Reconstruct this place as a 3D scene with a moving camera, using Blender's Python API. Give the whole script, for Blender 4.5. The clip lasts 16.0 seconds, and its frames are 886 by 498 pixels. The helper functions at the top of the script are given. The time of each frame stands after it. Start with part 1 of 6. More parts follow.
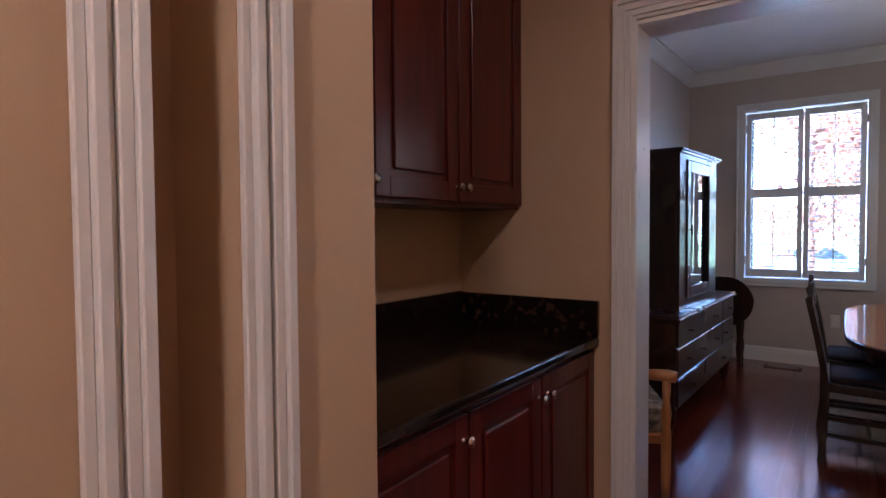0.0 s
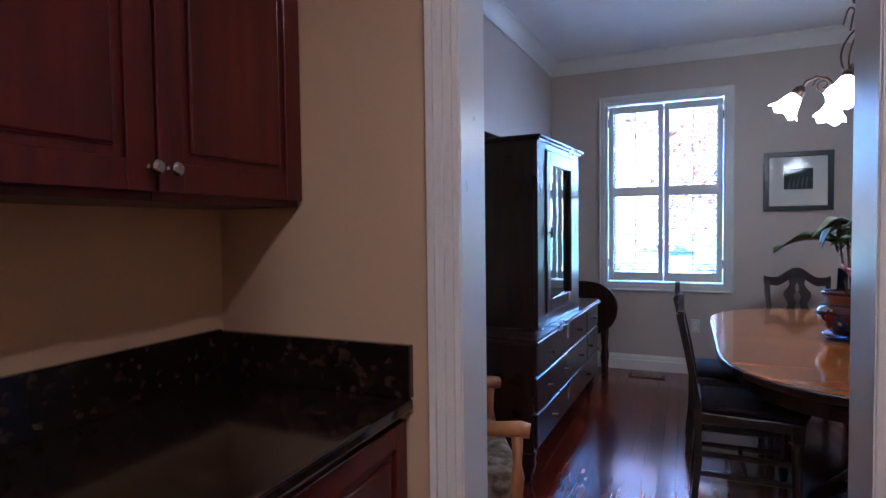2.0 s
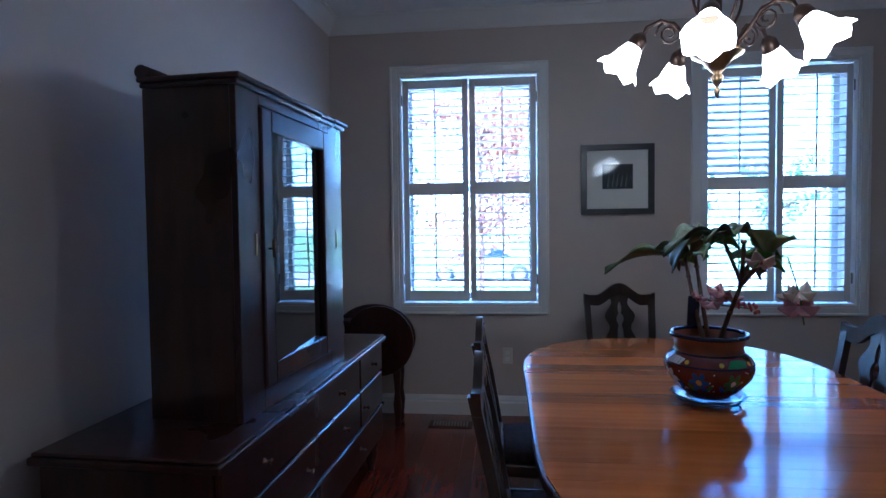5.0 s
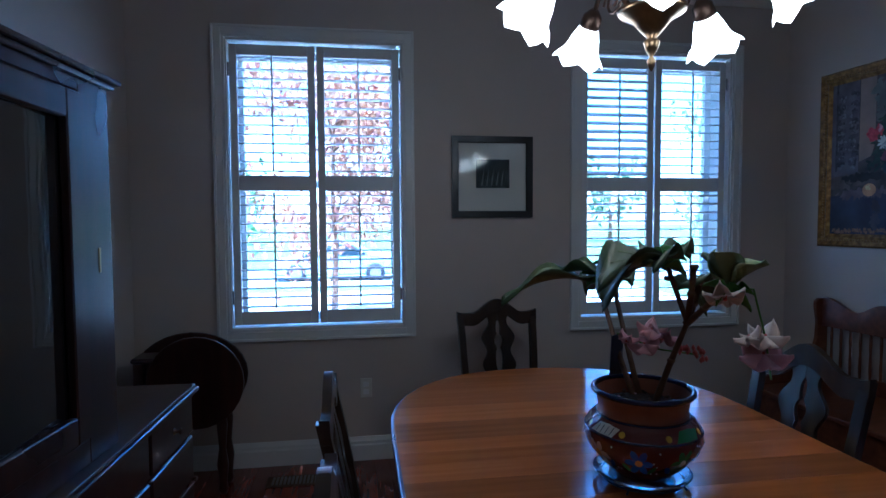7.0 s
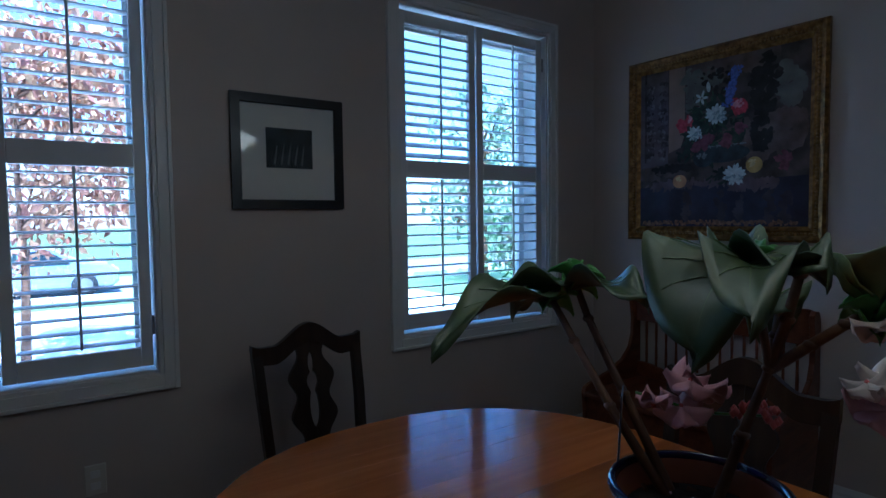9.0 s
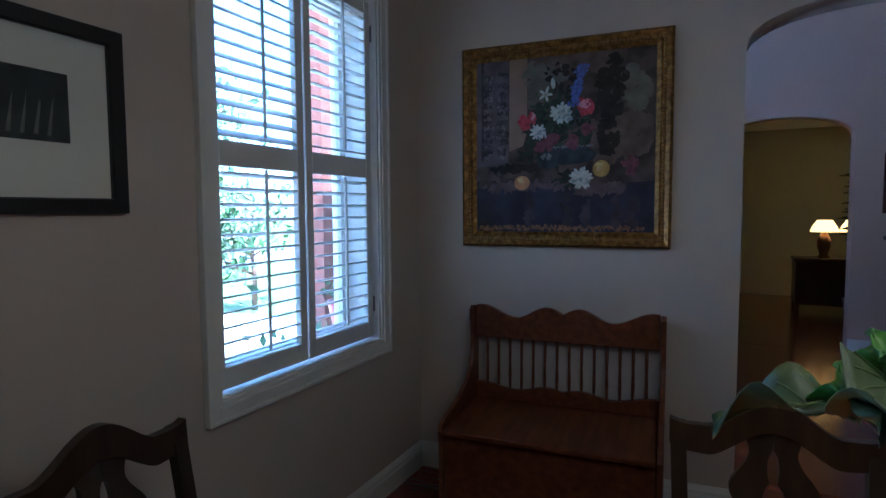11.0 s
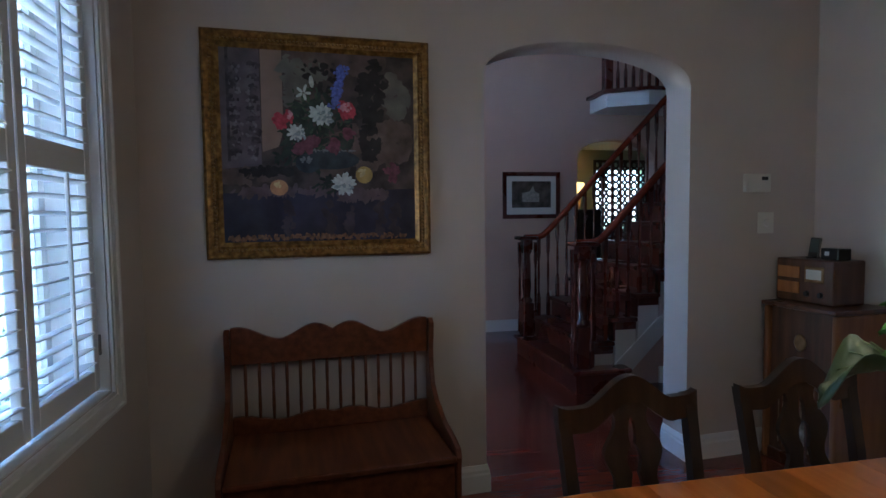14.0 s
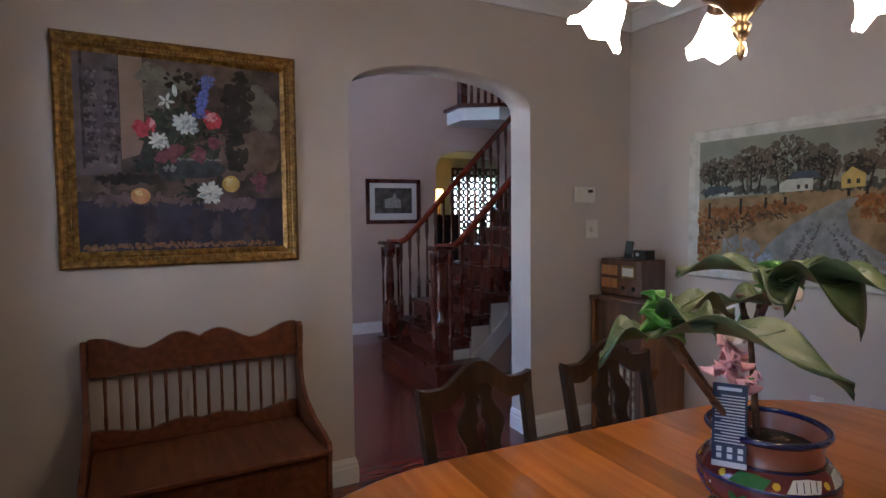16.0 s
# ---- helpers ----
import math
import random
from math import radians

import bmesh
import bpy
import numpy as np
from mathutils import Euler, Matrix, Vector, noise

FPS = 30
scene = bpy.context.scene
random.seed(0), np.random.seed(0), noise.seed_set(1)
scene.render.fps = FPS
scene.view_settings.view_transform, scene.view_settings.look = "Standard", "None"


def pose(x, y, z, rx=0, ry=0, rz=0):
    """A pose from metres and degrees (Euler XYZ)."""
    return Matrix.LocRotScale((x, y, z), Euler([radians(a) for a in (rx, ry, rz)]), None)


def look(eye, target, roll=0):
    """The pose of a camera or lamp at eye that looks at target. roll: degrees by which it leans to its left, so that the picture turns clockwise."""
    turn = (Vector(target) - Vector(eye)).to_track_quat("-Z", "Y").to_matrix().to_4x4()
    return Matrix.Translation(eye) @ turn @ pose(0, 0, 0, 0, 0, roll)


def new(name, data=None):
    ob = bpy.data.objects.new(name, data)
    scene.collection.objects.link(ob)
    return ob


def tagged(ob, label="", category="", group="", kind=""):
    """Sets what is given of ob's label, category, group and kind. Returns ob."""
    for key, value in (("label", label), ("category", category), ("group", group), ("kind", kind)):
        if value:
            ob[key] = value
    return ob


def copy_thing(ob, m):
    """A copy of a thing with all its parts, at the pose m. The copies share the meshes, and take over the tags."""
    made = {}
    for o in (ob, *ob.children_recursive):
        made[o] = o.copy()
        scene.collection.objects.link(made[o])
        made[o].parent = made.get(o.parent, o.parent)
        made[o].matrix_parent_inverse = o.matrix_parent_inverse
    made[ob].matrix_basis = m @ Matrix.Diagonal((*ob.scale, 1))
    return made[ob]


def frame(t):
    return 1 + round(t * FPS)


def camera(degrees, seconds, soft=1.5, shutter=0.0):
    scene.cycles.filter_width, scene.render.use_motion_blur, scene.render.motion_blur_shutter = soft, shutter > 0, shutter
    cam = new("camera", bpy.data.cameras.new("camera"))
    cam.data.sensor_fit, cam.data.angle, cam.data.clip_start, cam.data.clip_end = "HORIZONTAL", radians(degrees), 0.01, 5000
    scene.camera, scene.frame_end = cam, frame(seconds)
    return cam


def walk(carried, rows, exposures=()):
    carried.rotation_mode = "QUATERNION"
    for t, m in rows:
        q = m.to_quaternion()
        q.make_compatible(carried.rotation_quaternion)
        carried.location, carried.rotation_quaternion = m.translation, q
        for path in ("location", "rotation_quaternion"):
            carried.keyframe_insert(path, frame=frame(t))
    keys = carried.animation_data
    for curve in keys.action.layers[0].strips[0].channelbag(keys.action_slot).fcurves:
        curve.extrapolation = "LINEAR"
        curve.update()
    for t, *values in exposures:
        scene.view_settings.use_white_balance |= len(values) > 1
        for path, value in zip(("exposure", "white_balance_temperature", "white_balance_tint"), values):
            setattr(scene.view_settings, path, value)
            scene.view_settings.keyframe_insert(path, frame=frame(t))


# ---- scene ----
cam = camera(76.1, 16.0)
PATH = [
    (0, (0.339, 1.579, 1.304), (-0.818, 3.209, 1.234), -0.4),
    (0.5, (0.327, 1.752, 1.294), (-0.727, 3.45, 1.224), -0.6),
    (1, (0.272, 1.952, 1.296), (-0.679, 3.71, 1.226), -0.8),
    (1.5, (0.226, 2.173, 1.306), (-0.616, 3.986, 1.232), -0.7),
    (2, (0.215, 2.434, 1.323), (-0.579, 4.268, 1.248), -0.7),
    (2.5, (0.169, 2.665, 1.334), (-0.574, 4.521, 1.258), -0.6),
    (3, (0.168, 2.915, 1.327), (-0.501, 4.798, 1.25), -0.6),
    (3.5, (0.173, 3.189, 1.325), (-0.409, 5.101, 1.252), -0.5),
    (4, (0.197, 3.409, 1.343), (-0.29, 5.347, 1.267), -0.5),
    (4.5, (0.197, 3.613, 1.345), (-0.141, 5.582, 1.264), -0.6),
    (5, (0.265, 3.827, 1.354), (0.048, 5.813, 1.277), -0.7),
    (7.5, (0.237, 4.804, 1.413), (0.738, 6.738, 1.311), -0.5),
    (8, (0.188, 5.093, 1.347), (0.906, 6.959, 1.269), -0.9),
    (8.5, (0.232, 5.253, 1.376), (1.074, 7.063, 1.268), -0.6),
    (9, (0.197, 5.447, 1.377), (1.321, 7.098, 1.271), -0.7),
    (11.5, (0.303, 6.593, 1.437), (2.19, 7.244, 1.3), -0.3),
    (12, (0.369, 6.753, 1.418), (2.324, 7.156, 1.291), -0.5),
    (12.5, (0.46, 6.856, 1.416), (2.445, 7.06, 1.293), -0.6),
    (13, (0.467, 6.972, 1.417), (2.463, 6.963, 1.295), -0.8),
    (13.5, (0.426, 7.044, 1.428), (2.41, 6.819, 1.304), -0.8),
    (14, (0.345, 7.077, 1.433), (2.302, 6.681, 1.313), -0.7),
    (14.5, (0.235, 7.111, 1.426), (2.16, 6.581, 1.313), -0.9),
    (15, (0.156, 7.148, 1.436), (2.044, 6.498, 1.324), -0.5),
    (15.5, (0.122, 7.188, 1.439), (1.968, 6.428, 1.331), -0.9),
    (16, (0.136, 7.155, 1.457), (1.942, 6.302, 1.344), -0.6),
]
EXPOSURES = [(0, 3.85, 4600, 20), (1, 4.15, 4200, 15), (2.5, 4.4, 3950, 13), (5, 3.65, 3850, 10), (7.5, 2.8, 3800, 6), (9, 2.3, 3900, 4), (11.5, 3.3, 4300, 4), (12.5, 3.1, 4250, 5), (14.5, 3.58, 5050, 9), (16, 4.2, 5450, 16)]
walk(cam, [(t, look(eye, target, roll)) for t, eye, target, roll in PATH], EXPOSURES)
SHADE_GLOW, PANTRY_FILL = 1.25, 20.0     # strengths of the chandelier shades and the added pantry lights


# ---------- world, sun, large lights ----------
world = bpy.data.worlds.new("sky")
scene.world = world
world.use_nodes = True
_wn = world.node_tree
_sky = _wn.nodes.new("ShaderNodeTexSky")
_sky.sky_type = "NISHITA"
_sky.sun_disc = False
SUN_EL, SUN_AZ = radians(66), radians(200)
_sky.sun_elevation, _sky.sun_rotation = SUN_EL, SUN_AZ
_wn.links.new(_sky.outputs[0], _wn.nodes["Background"].inputs[0])
_wn.nodes["Background"].inputs[1].default_value = 0.15
sun = new("sun", bpy.data.lights.new("sun", "SUN"))
sun.data.energy, sun.data.angle, sun.data.color = 5.0, radians(0.5), (1.0, 0.95, 0.88)
sun.matrix_world = look((math.sin(SUN_AZ) * 20, math.cos(SUN_AZ) * 20, 20 * math.tan(SUN_EL)), (0, 0, 0))


# ---------- materials ----------
def ramp(nt, fac, stops):
    r = nt.nodes.new("ShaderNodeValToRGB")
    els = r.color_ramp.elements
    while len(els) < len(stops):
        els.new(0.5)
    for e, (p, c) in zip(els, stops):
        e.position, e.color = p, (*c, 1)
    nt.links.new(fac, r.inputs[0])
    return r.outputs[0]


def tex(nt, kind, scale, stretch=(1, 1, 1), detail=4.0, rand=False):
    co = nt.nodes.new("ShaderNodeTexCoord")
    mp = nt.nodes.new("ShaderNodeMapping")
    mp.inputs["Scale"].default_value = stretch
    src = co.outputs["Object"]
    if rand:
        oi = nt.nodes.new("ShaderNodeObjectInfo")
        ad = nt.nodes.new("ShaderNodeVectorMath")
        ml = nt.nodes.new("ShaderNodeMath")
        ml.operation, ml.inputs[1].default_value = "MULTIPLY", 37.0
        nt.links.new(oi.outputs["Random"], ml.inputs[0])
        nt.links.new(src, ad.inputs[0])
        nt.links.new(ml.outputs[0], ad.inputs[1])
        src = ad.outputs[0]
    nt.links.new(src, mp.inputs[0])
    t = nt.nodes.new(kind)
    t.inputs["Scale"].default_value = scale
    if kind == "ShaderNodeTexNoise":
        t.inputs["Detail"].default_value = detail
    nt.links.new(mp.outputs[0], t.inputs[0])
    return t


def material(name, stops, rough=0.5, scale=8, stretch=(1, 1, 1), bump=0.1, bscale=60, metal=0.0, coat=0.0, spec=0.5, rand=False, rvar=0.1, vary=0.0, bdist=0.002, kind="ShaderNodeTexNoise", crough=0.05):
    m = bpy.data.materials.new(name)
    m.use_nodes = True
    nt = m.node_tree
    b = nt.nodes["Principled BSDF"]
    n = tex(nt, kind, scale, stretch, 6, rand)
    k = len(stops)
    col = ramp(nt, n.outputs[0], [(0.28 + 0.44 * i / max(1, k - 1), c) for i, c in enumerate(stops)])
    if vary:
        oi = nt.nodes.new("ShaderNodeObjectInfo")
        mr = nt.nodes.new("ShaderNodeMapRange")
        mr.inputs[3].default_value, mr.inputs[4].default_value = 1 - vary, 1 + vary
        hs = nt.nodes.new("ShaderNodeHueSaturation")
        nt.links.new(oi.outputs["Random"], mr.inputs[0])
        nt.links.new(mr.outputs[0], hs.inputs["Value"])
        nt.links.new(col, hs.inputs["Color"])
        col = hs.outputs[0]
    nt.links.new(col, b.inputs["Base Color"])
    n2 = tex(nt, "ShaderNodeTexNoise", bscale, stretch, 3, rand)
    mr = nt.nodes.new("ShaderNodeMapRange")
    mr.inputs[3].default_value, mr.inputs[4].default_value = max(0.02, rough - rvar), min(1, rough + rvar)
    big = tex(nt, "ShaderNodeTexNoise", 3.0, (1, 1, 1), 3)
    nt.links.new(big.outputs[0], mr.inputs[0])
    nt.links.new(mr.outputs[0], b.inputs["Roughness"])
    b.inputs["Metallic"].default_value = metal
    b.inputs["Coat Weight"].default_value = coat
    b.inputs["Coat Roughness"].default_value = crough
    b.inputs["Specular IOR Level"].default_value = spec
    if bump:
        bp = nt.nodes.new("ShaderNodeBump")
        bp.inputs["Strength"].default_value, bp.inputs["Distance"].default_value = bump, bdist
        nt.links.new(n2.outputs[0], bp.inputs["Height"])
        nt.links.new(bp.outputs[0], b.inputs["Normal"])
    return m


def emitter(name, color, strength):
    m = bpy.data.materials.new(name)
    m.use_nodes = True
    b = m.node_tree.nodes["Principled BSDF"]
    b.inputs["Base Color"].default_value = (*color, 1)
    b.inputs["Emission Color"].default_value = (*color, 1)
    b.inputs["Emission Strength"].default_value = strength
    return m


def glassy(name, tint=(1, 1, 1), rough=0.0):
    m = bpy.data.materials.new(name)
    m.use_nodes = True
    b = m.node_tree.nodes["Principled BSDF"]
    b.inputs["Base Color"].default_value = (*tint, 1)
    b.inputs["Transmission Weight"].default_value = 1.0
    b.inputs["Roughness"].default_value = rough
    b.inputs["IOR"].default_value = 1.45
    return m


def shades(c, k=0.12):
    return [tuple(v * (1 - k) for v in c), c, tuple(min(1, v * (1 + k)) for v in c)]


M_WALL = material("greige_wall_paint", shades((0.525, 0.455, 0.40), 0.04), 0.6, 2.5, bump=0.12, bscale=220)
M_OLIVE = material("pale_olive_wall_paint", shades((0.44, 0.45, 0.34), 0.04), 0.6, 2.5, bump=0.12, bscale=220)
# greige tinted rose: the hall's warm light is put into the wall colour
M_HALL = material("warm_lit_greige_paint", shades((0.58, 0.425, 0.345), 0.04), 0.6, 2.5, bump=0.12, bscale=220)
M_TAN = material("tan_wall_paint", shades((0.535, 0.38, 0.225), 0.04), 0.6, 2.5, bump=0.12, bscale=220)
M_CEIL = material("ceiling_white", shades((0.84, 0.84, 0.84), 0.03), 0.8, 3, bump=0.15, bscale=150)
M_TRIM = material("white_trim_paint", shades((0.74, 0.73, 0.70), 0.03), 0.32, 4, bump=0.05, bscale=90)
M_SHUT = material("white_shutter_paint", shades((0.76, 0.76, 0.76), 0.03), 0.35, 5, bump=0.04, bscale=90)
M_FLOOR = material("cherry_floor_board", [(0.125, 0.020, 0.011), (0.155, 0.026, 0.014), (0.185, 0.033, 0.017)], 0.2, 9, (6, 0.6, 1), 0.06, 40, coat=0.5, rand=True, vary=0.22, crough=0.12, rvar=0.05)
M_GAP = material("floor_joint_dark", shades((0.03, 0.01, 0.008)), 0.7, 9)
M_CHERRY = material("cherry_cabinet_wood", [(0.055, 0.006, 0.004), (0.085, 0.009, 0.006), (0.120, 0.014, 0.008)], 0.34, 3, (7, 7, 0.7), 0.06, 50, coat=0.15, spec=0.35, rand=True, crough=0.25)
M_GRANITE = material("dark_granite", [(0.004, 0.003, 0.003), (0.010, 0.006, 0.005), (0.05, 0.028, 0.018)], 0.14, 34, bump=0.0, coat=0.2, rvar=0.04)
M_DARK = material("dark_mahogany", [(0.014, 0.005, 0.0035), (0.028, 0.009, 0.006), (0.045, 0.014, 0.008)], 0.3, 3, (8, 8, 0.8), 0.08, 60, coat=0.5, rand=True, crough=0.10)
M_CHAIR = material("dark_oak_chair", [(0.012, 0.007, 0.004), (0.026, 0.014, 0.008), (0.045, 0.025, 0.013)], 0.33, 3, (8, 8, 0.8), 0.1, 70, coat=0.2, rand=True, crough=0.2)
M_TABLE = material("honey_cherry_tabletop", [(0.34, 0.098, 0.013), (0.41, 0.125, 0.017), (0.48, 0.155, 0.025)], 0.13, 3.2, (0.5, 9, 1), 0.03, 30, coat=0.28, rand=True, vary=0.26, rvar=0.05, crough=0.06)
M_PINE = material("reddish_pine", [(0.075, 0.020, 0.008), (0.13, 0.037, 0.013), (0.19, 0.062, 0.022)], 0.38, 4, (1, 1, 7), 0.08, 60, rand=True)
M_PINEH = material("reddish_pine_seat", [(0.075, 0.020, 0.008), (0.13, 0.037, 0.013), (0.19, 0.062, 0.022)], 0.35, 4, (7, 0.8, 7), 0.08, 60, rand=True)
M_OAK = material("golden_oak_arm", [(0.30, 0.12, 0.03), (0.42, 0.18, 0.05), (0.5, 0.24, 0.08)], 0.3, 5, (4, 4, 1), 0.06, 60, coat=0.3)
M_FABRIC = material("floral_tapestry", [(0.05, 0.04, 0.03), (0.26, 0.20, 0.13), (0.50, 0.44, 0.34)], 0.9, 26, bump=0.4, bscale=350)
M_SEAT = material("dark_seat_fabric", [(0.015, 0.009, 0.010), (0.030, 0.018, 0.018), (0.05, 0.032, 0.03)], 0.85, 60, bump=0.4, bscale=400)
M_NICKEL = material("brushed_nickel", shades((0.62, 0.58, 0.54), 0.06), 0.26, 30, metal=1.0, bump=0.02)
M_BRASS = material("dark_bronze", shades((0.10, 0.06, 0.04), 0.2), 0.38, 30, metal=0.85, bump=0.05)
M_BRASSL = material("antique_brass", shades((0.30, 0.19, 0.09), 0.2), 0.3, 30, metal=1.0, bump=0.05)
M_GOLD = material("aged_gilt", [(0.08, 0.038, 0.006), (0.20, 0.10, 0.018), (0.36, 0.20, 0.045)], 0.42, 40, metal=0.55, bump=0.6, bscale=120)
M_BLACK = material("black_frame", shades((0.012, 0.011, 0.012), 0.2), 0.35, 20, bump=0.03)
M_MAT = material("off_white_mat_board", shades((0.70, 0.69, 0.66), 0.02), 0.8, 30, bump=0.05, bscale=300)
M_GLASS = glassy("window_glass")
M_METAL = material("grey_metal", shades((0.32, 0.31, 0.30), 0.1), 0.4, 30, metal=0.9, bump=0.02)
M_PLASTIC = material("ivory_plastic", shades((0.66, 0.63, 0.55), 0.03), 0.4, 10, bump=0.02)
M_BLKPL = material("black_plastic", shades((0.012, 0.012, 0.013), 0.1), 0.3, 10, bump=0.02)
M_STAIR = material("stair_cherry", [(0.045, 0.009, 0.005), (0.085, 0.017, 0.009), (0.13, 0.028, 0.014)], 0.28, 3, (5, 5, 1), 0.06, 50, coat=0.3, rand=True)
M_RAIL = material("handrail_cherry", [(0.14, 0.022, 0.010), (0.21, 0.036, 0.016), (0.28, 0.055, 0.025)], 0.25, 3, (5, 1, 5), 0.05, 50, coat=0.4)


# ---------- mesh helpers ----------
def box(bm, x0, x1, y0, y1, z0, z1, bev=0.0, seg=1, m=None):
    r = bmesh.ops.create_cube(bm, size=1)
    vs = r["verts"]
    for v in vs:
        v.co = Vector((x0 + (v.co.x + 0.5) * (x1 - x0), y0 + (v.co.y + 0.5) * (y1 - y0), z0 + (v.co.z + 0.5) * (z1 - z0)))
    if bev:
        es = list({e for v in vs for e in v.link_edges})
        out = bmesh.ops.bevel(bm, geom=es, offset=bev, segments=seg, profile=0.5, affect="EDGES")
        vs = list({v for f in out["faces"] for v in f.verts} | {v for v in vs if v.is_valid})
    if m is not None:
        bmesh.ops.transform(bm, matrix=m, verts=vs)
    return bm


def lathe(bm, prof, n=20, m=None, cap=True):
    rings = []
    for r, z in prof:
        rings.append([bm.verts.new((r * math.cos(2 * math.pi * i / n), r * math.sin(2 * math.pi * i / n), z)) for i in range(n)])
    for a, b in zip(rings, rings[1:]):
        for i in range(n):
            f = bm.faces.new((a[i], a[(i + 1) % n], b[(i + 1) % n], b[i]))
            f.smooth = True
    if cap:
        bm.faces.new(list(reversed(rings[0])))
        bm.faces.new(rings[-1])
    vs = [v for r in rings for v in r]
    if m is not None:
        bmesh.ops.transform(bm, matrix=m, verts=vs)
    return bm


def tube(bm, pts, rad, n=8):
    pts = [Vector(p) for p in pts]
    if not isinstance(rad, (list, tuple)):
        rad = [rad] * len(pts)
    rings, up = [], None
    for i, p in enumerate(pts):
        d = (pts[min(i + 1, len(pts) - 1)] - pts[max(i - 1, 0)]).normalized()
        if up is None:
            up = Vector((0, 0, 1)) if abs(d.z) < 0.9 else Vector((1, 0, 0))
        s = d.cross(up).normalized()
        up = s.cross(d).normalized()
        rings.append([bm.verts.new(p + rad[i] * (math.cos(2 * math.pi * k / n) * s + math.sin(2 * math.pi * k / n) * up)) for k in range(n)])
    for a, b in zip(rings, rings[1:]):
        for k in range(n):
            bm.faces.new((a[k], a[(k + 1) % n], b[(k + 1) % n], b[k])).smooth = True
    bm.faces.new(list(reversed(rings[0])))
    bm.faces.new(rings[-1])
    return bm


def prism(bm, poly, axis, a, b, bev=0.0):
    """Extrudes a 2D polygon along an axis from a to b."""
    def at(u, v, w):
        return {"x": (w, u, v), "y": (u, w, v), "z": (u, v, w)}[axis]
    lo = [bm.verts.new(at(u, v, a)) for u, v in poly]
    hi = [bm.verts.new(at(u, v, b)) for u, v in poly]
    n = len(poly)
    fs = [bm.faces.new(lo), bm.faces.new(list(reversed(hi)))]
    for i in range(n):
        fs.append(bm.faces.new((lo[(i + 1) % n], lo[i], hi[i], hi[(i + 1) % n])))
    bmesh.ops.recalc_face_normals(bm, faces=fs)
    if bev:
        bmesh.ops.bevel(bm, geom=list(fs[0].edges) + list(fs[1].edges), offset=bev, segments=2, profile=0.5, affect="EDGES")
    return bm


def sweep(bm, prof, path, closed=True):
    """Mitred moulding: a profile (offset inwards, height) carried round a path of points in the xy plane; returns bm."""
    n = len(path)
    rings = []
    for i in range(n):
        p = Vector(path[i])
        d0 = (p - Vector(path[i - 1])).normalized() if closed or i else None
        d1 = (Vector(path[(i + 1) % n]) - p).normalized() if closed or i < n - 1 else None
        d0, d1 = d0 or d1, d1 or d0
        n0, n1 = Vector((-d0.y, d0.x)), Vector((-d1.y, d1.x))
        k = (n0 + n1) / (1 + n0.dot(n1))
        rings.append([bm.verts.new((p.x + k.x * u, p.y + k.y * u, v)) for u, v in prof])
    m = len(prof)
    for i in range(n if closed else n - 1):
        a, b = rings[i], rings[(i + 1) % n]
        for j in range(m):
            bm.faces.new((a[j], b[j], b[(j + 1) % m], a[(j + 1) % m]))
    if not closed:
        bm.faces.new(rings[0])
        bm.faces.new(list(reversed(rings[-1])))
    bmesh.ops.recalc_face_normals(bm, faces=bm.faces[:])
    return bm


def mesh_of(name, bm, mat):
    me = bpy.data.meshes.new(name)
    bm.to_mesh(me)
    bm.free()
    for mm in (mat if isinstance(mat, (list, tuple)) else [mat]):
        me.materials.append(mm)
    return me


def part(name, bm, mat, parent=None, label="", m=None):
    ob = new(name, mesh_of(name, bm, mat))
    if parent is not None:
        ob.parent = parent
    if m is not None:
        ob.matrix_basis = m
    return tagged(ob, label) if label else ob


def thing(name, m, label, category, group=""):
    ob = new(name)
    ob.matrix_basis = m
    ob.empty_display_size = 0.1
    return tagged(ob, label, category, group)


def struct(name, bm, mat, label="", category=""):
    return tagged(part(name, bm, mat), label, category, kind="structure")


def B():
    return bmesh.new()


def smooth(bm):
    for f in bm.faces:
        f.smooth = True
    return bm


# ---------- plan ----------
SY, NY = 3.945, 7.87      # dining room, inner faces of the end walls
EX = 3.15
PY = 3.77                                     # pantry side of the doorway wall
CEIL, CROWN = 2.87, 2.745
PX = -1.112                                   # wall behind the counter
DX0, DX1, DH = -0.313, 0.552, 2.085           # doorway
HX = 6.95                                     # hall back wall
AY0, AY1, ASP, ATOP = 5.085, 6.30, 2.12, 2.325  # arch
ET = 0.23                                     # arch wall thickness
WIN = [(-0.476, 0.504), (1.600, 2.594)]
WZ0, WZ1 = 0.80, 2.43


def ewx(y):
    """Inner face of the east wall, which runs a little askew."""
    return 3.02 + 0.07 * (7.6 - y)


def swy(x):
    """Inner face of the south wall east of the doorway, askew as well."""
    return SY + 0.093 * max(0.0, x - 0.6)


EROT = math.degrees(math.atan(0.07))     # its turn against the y axis



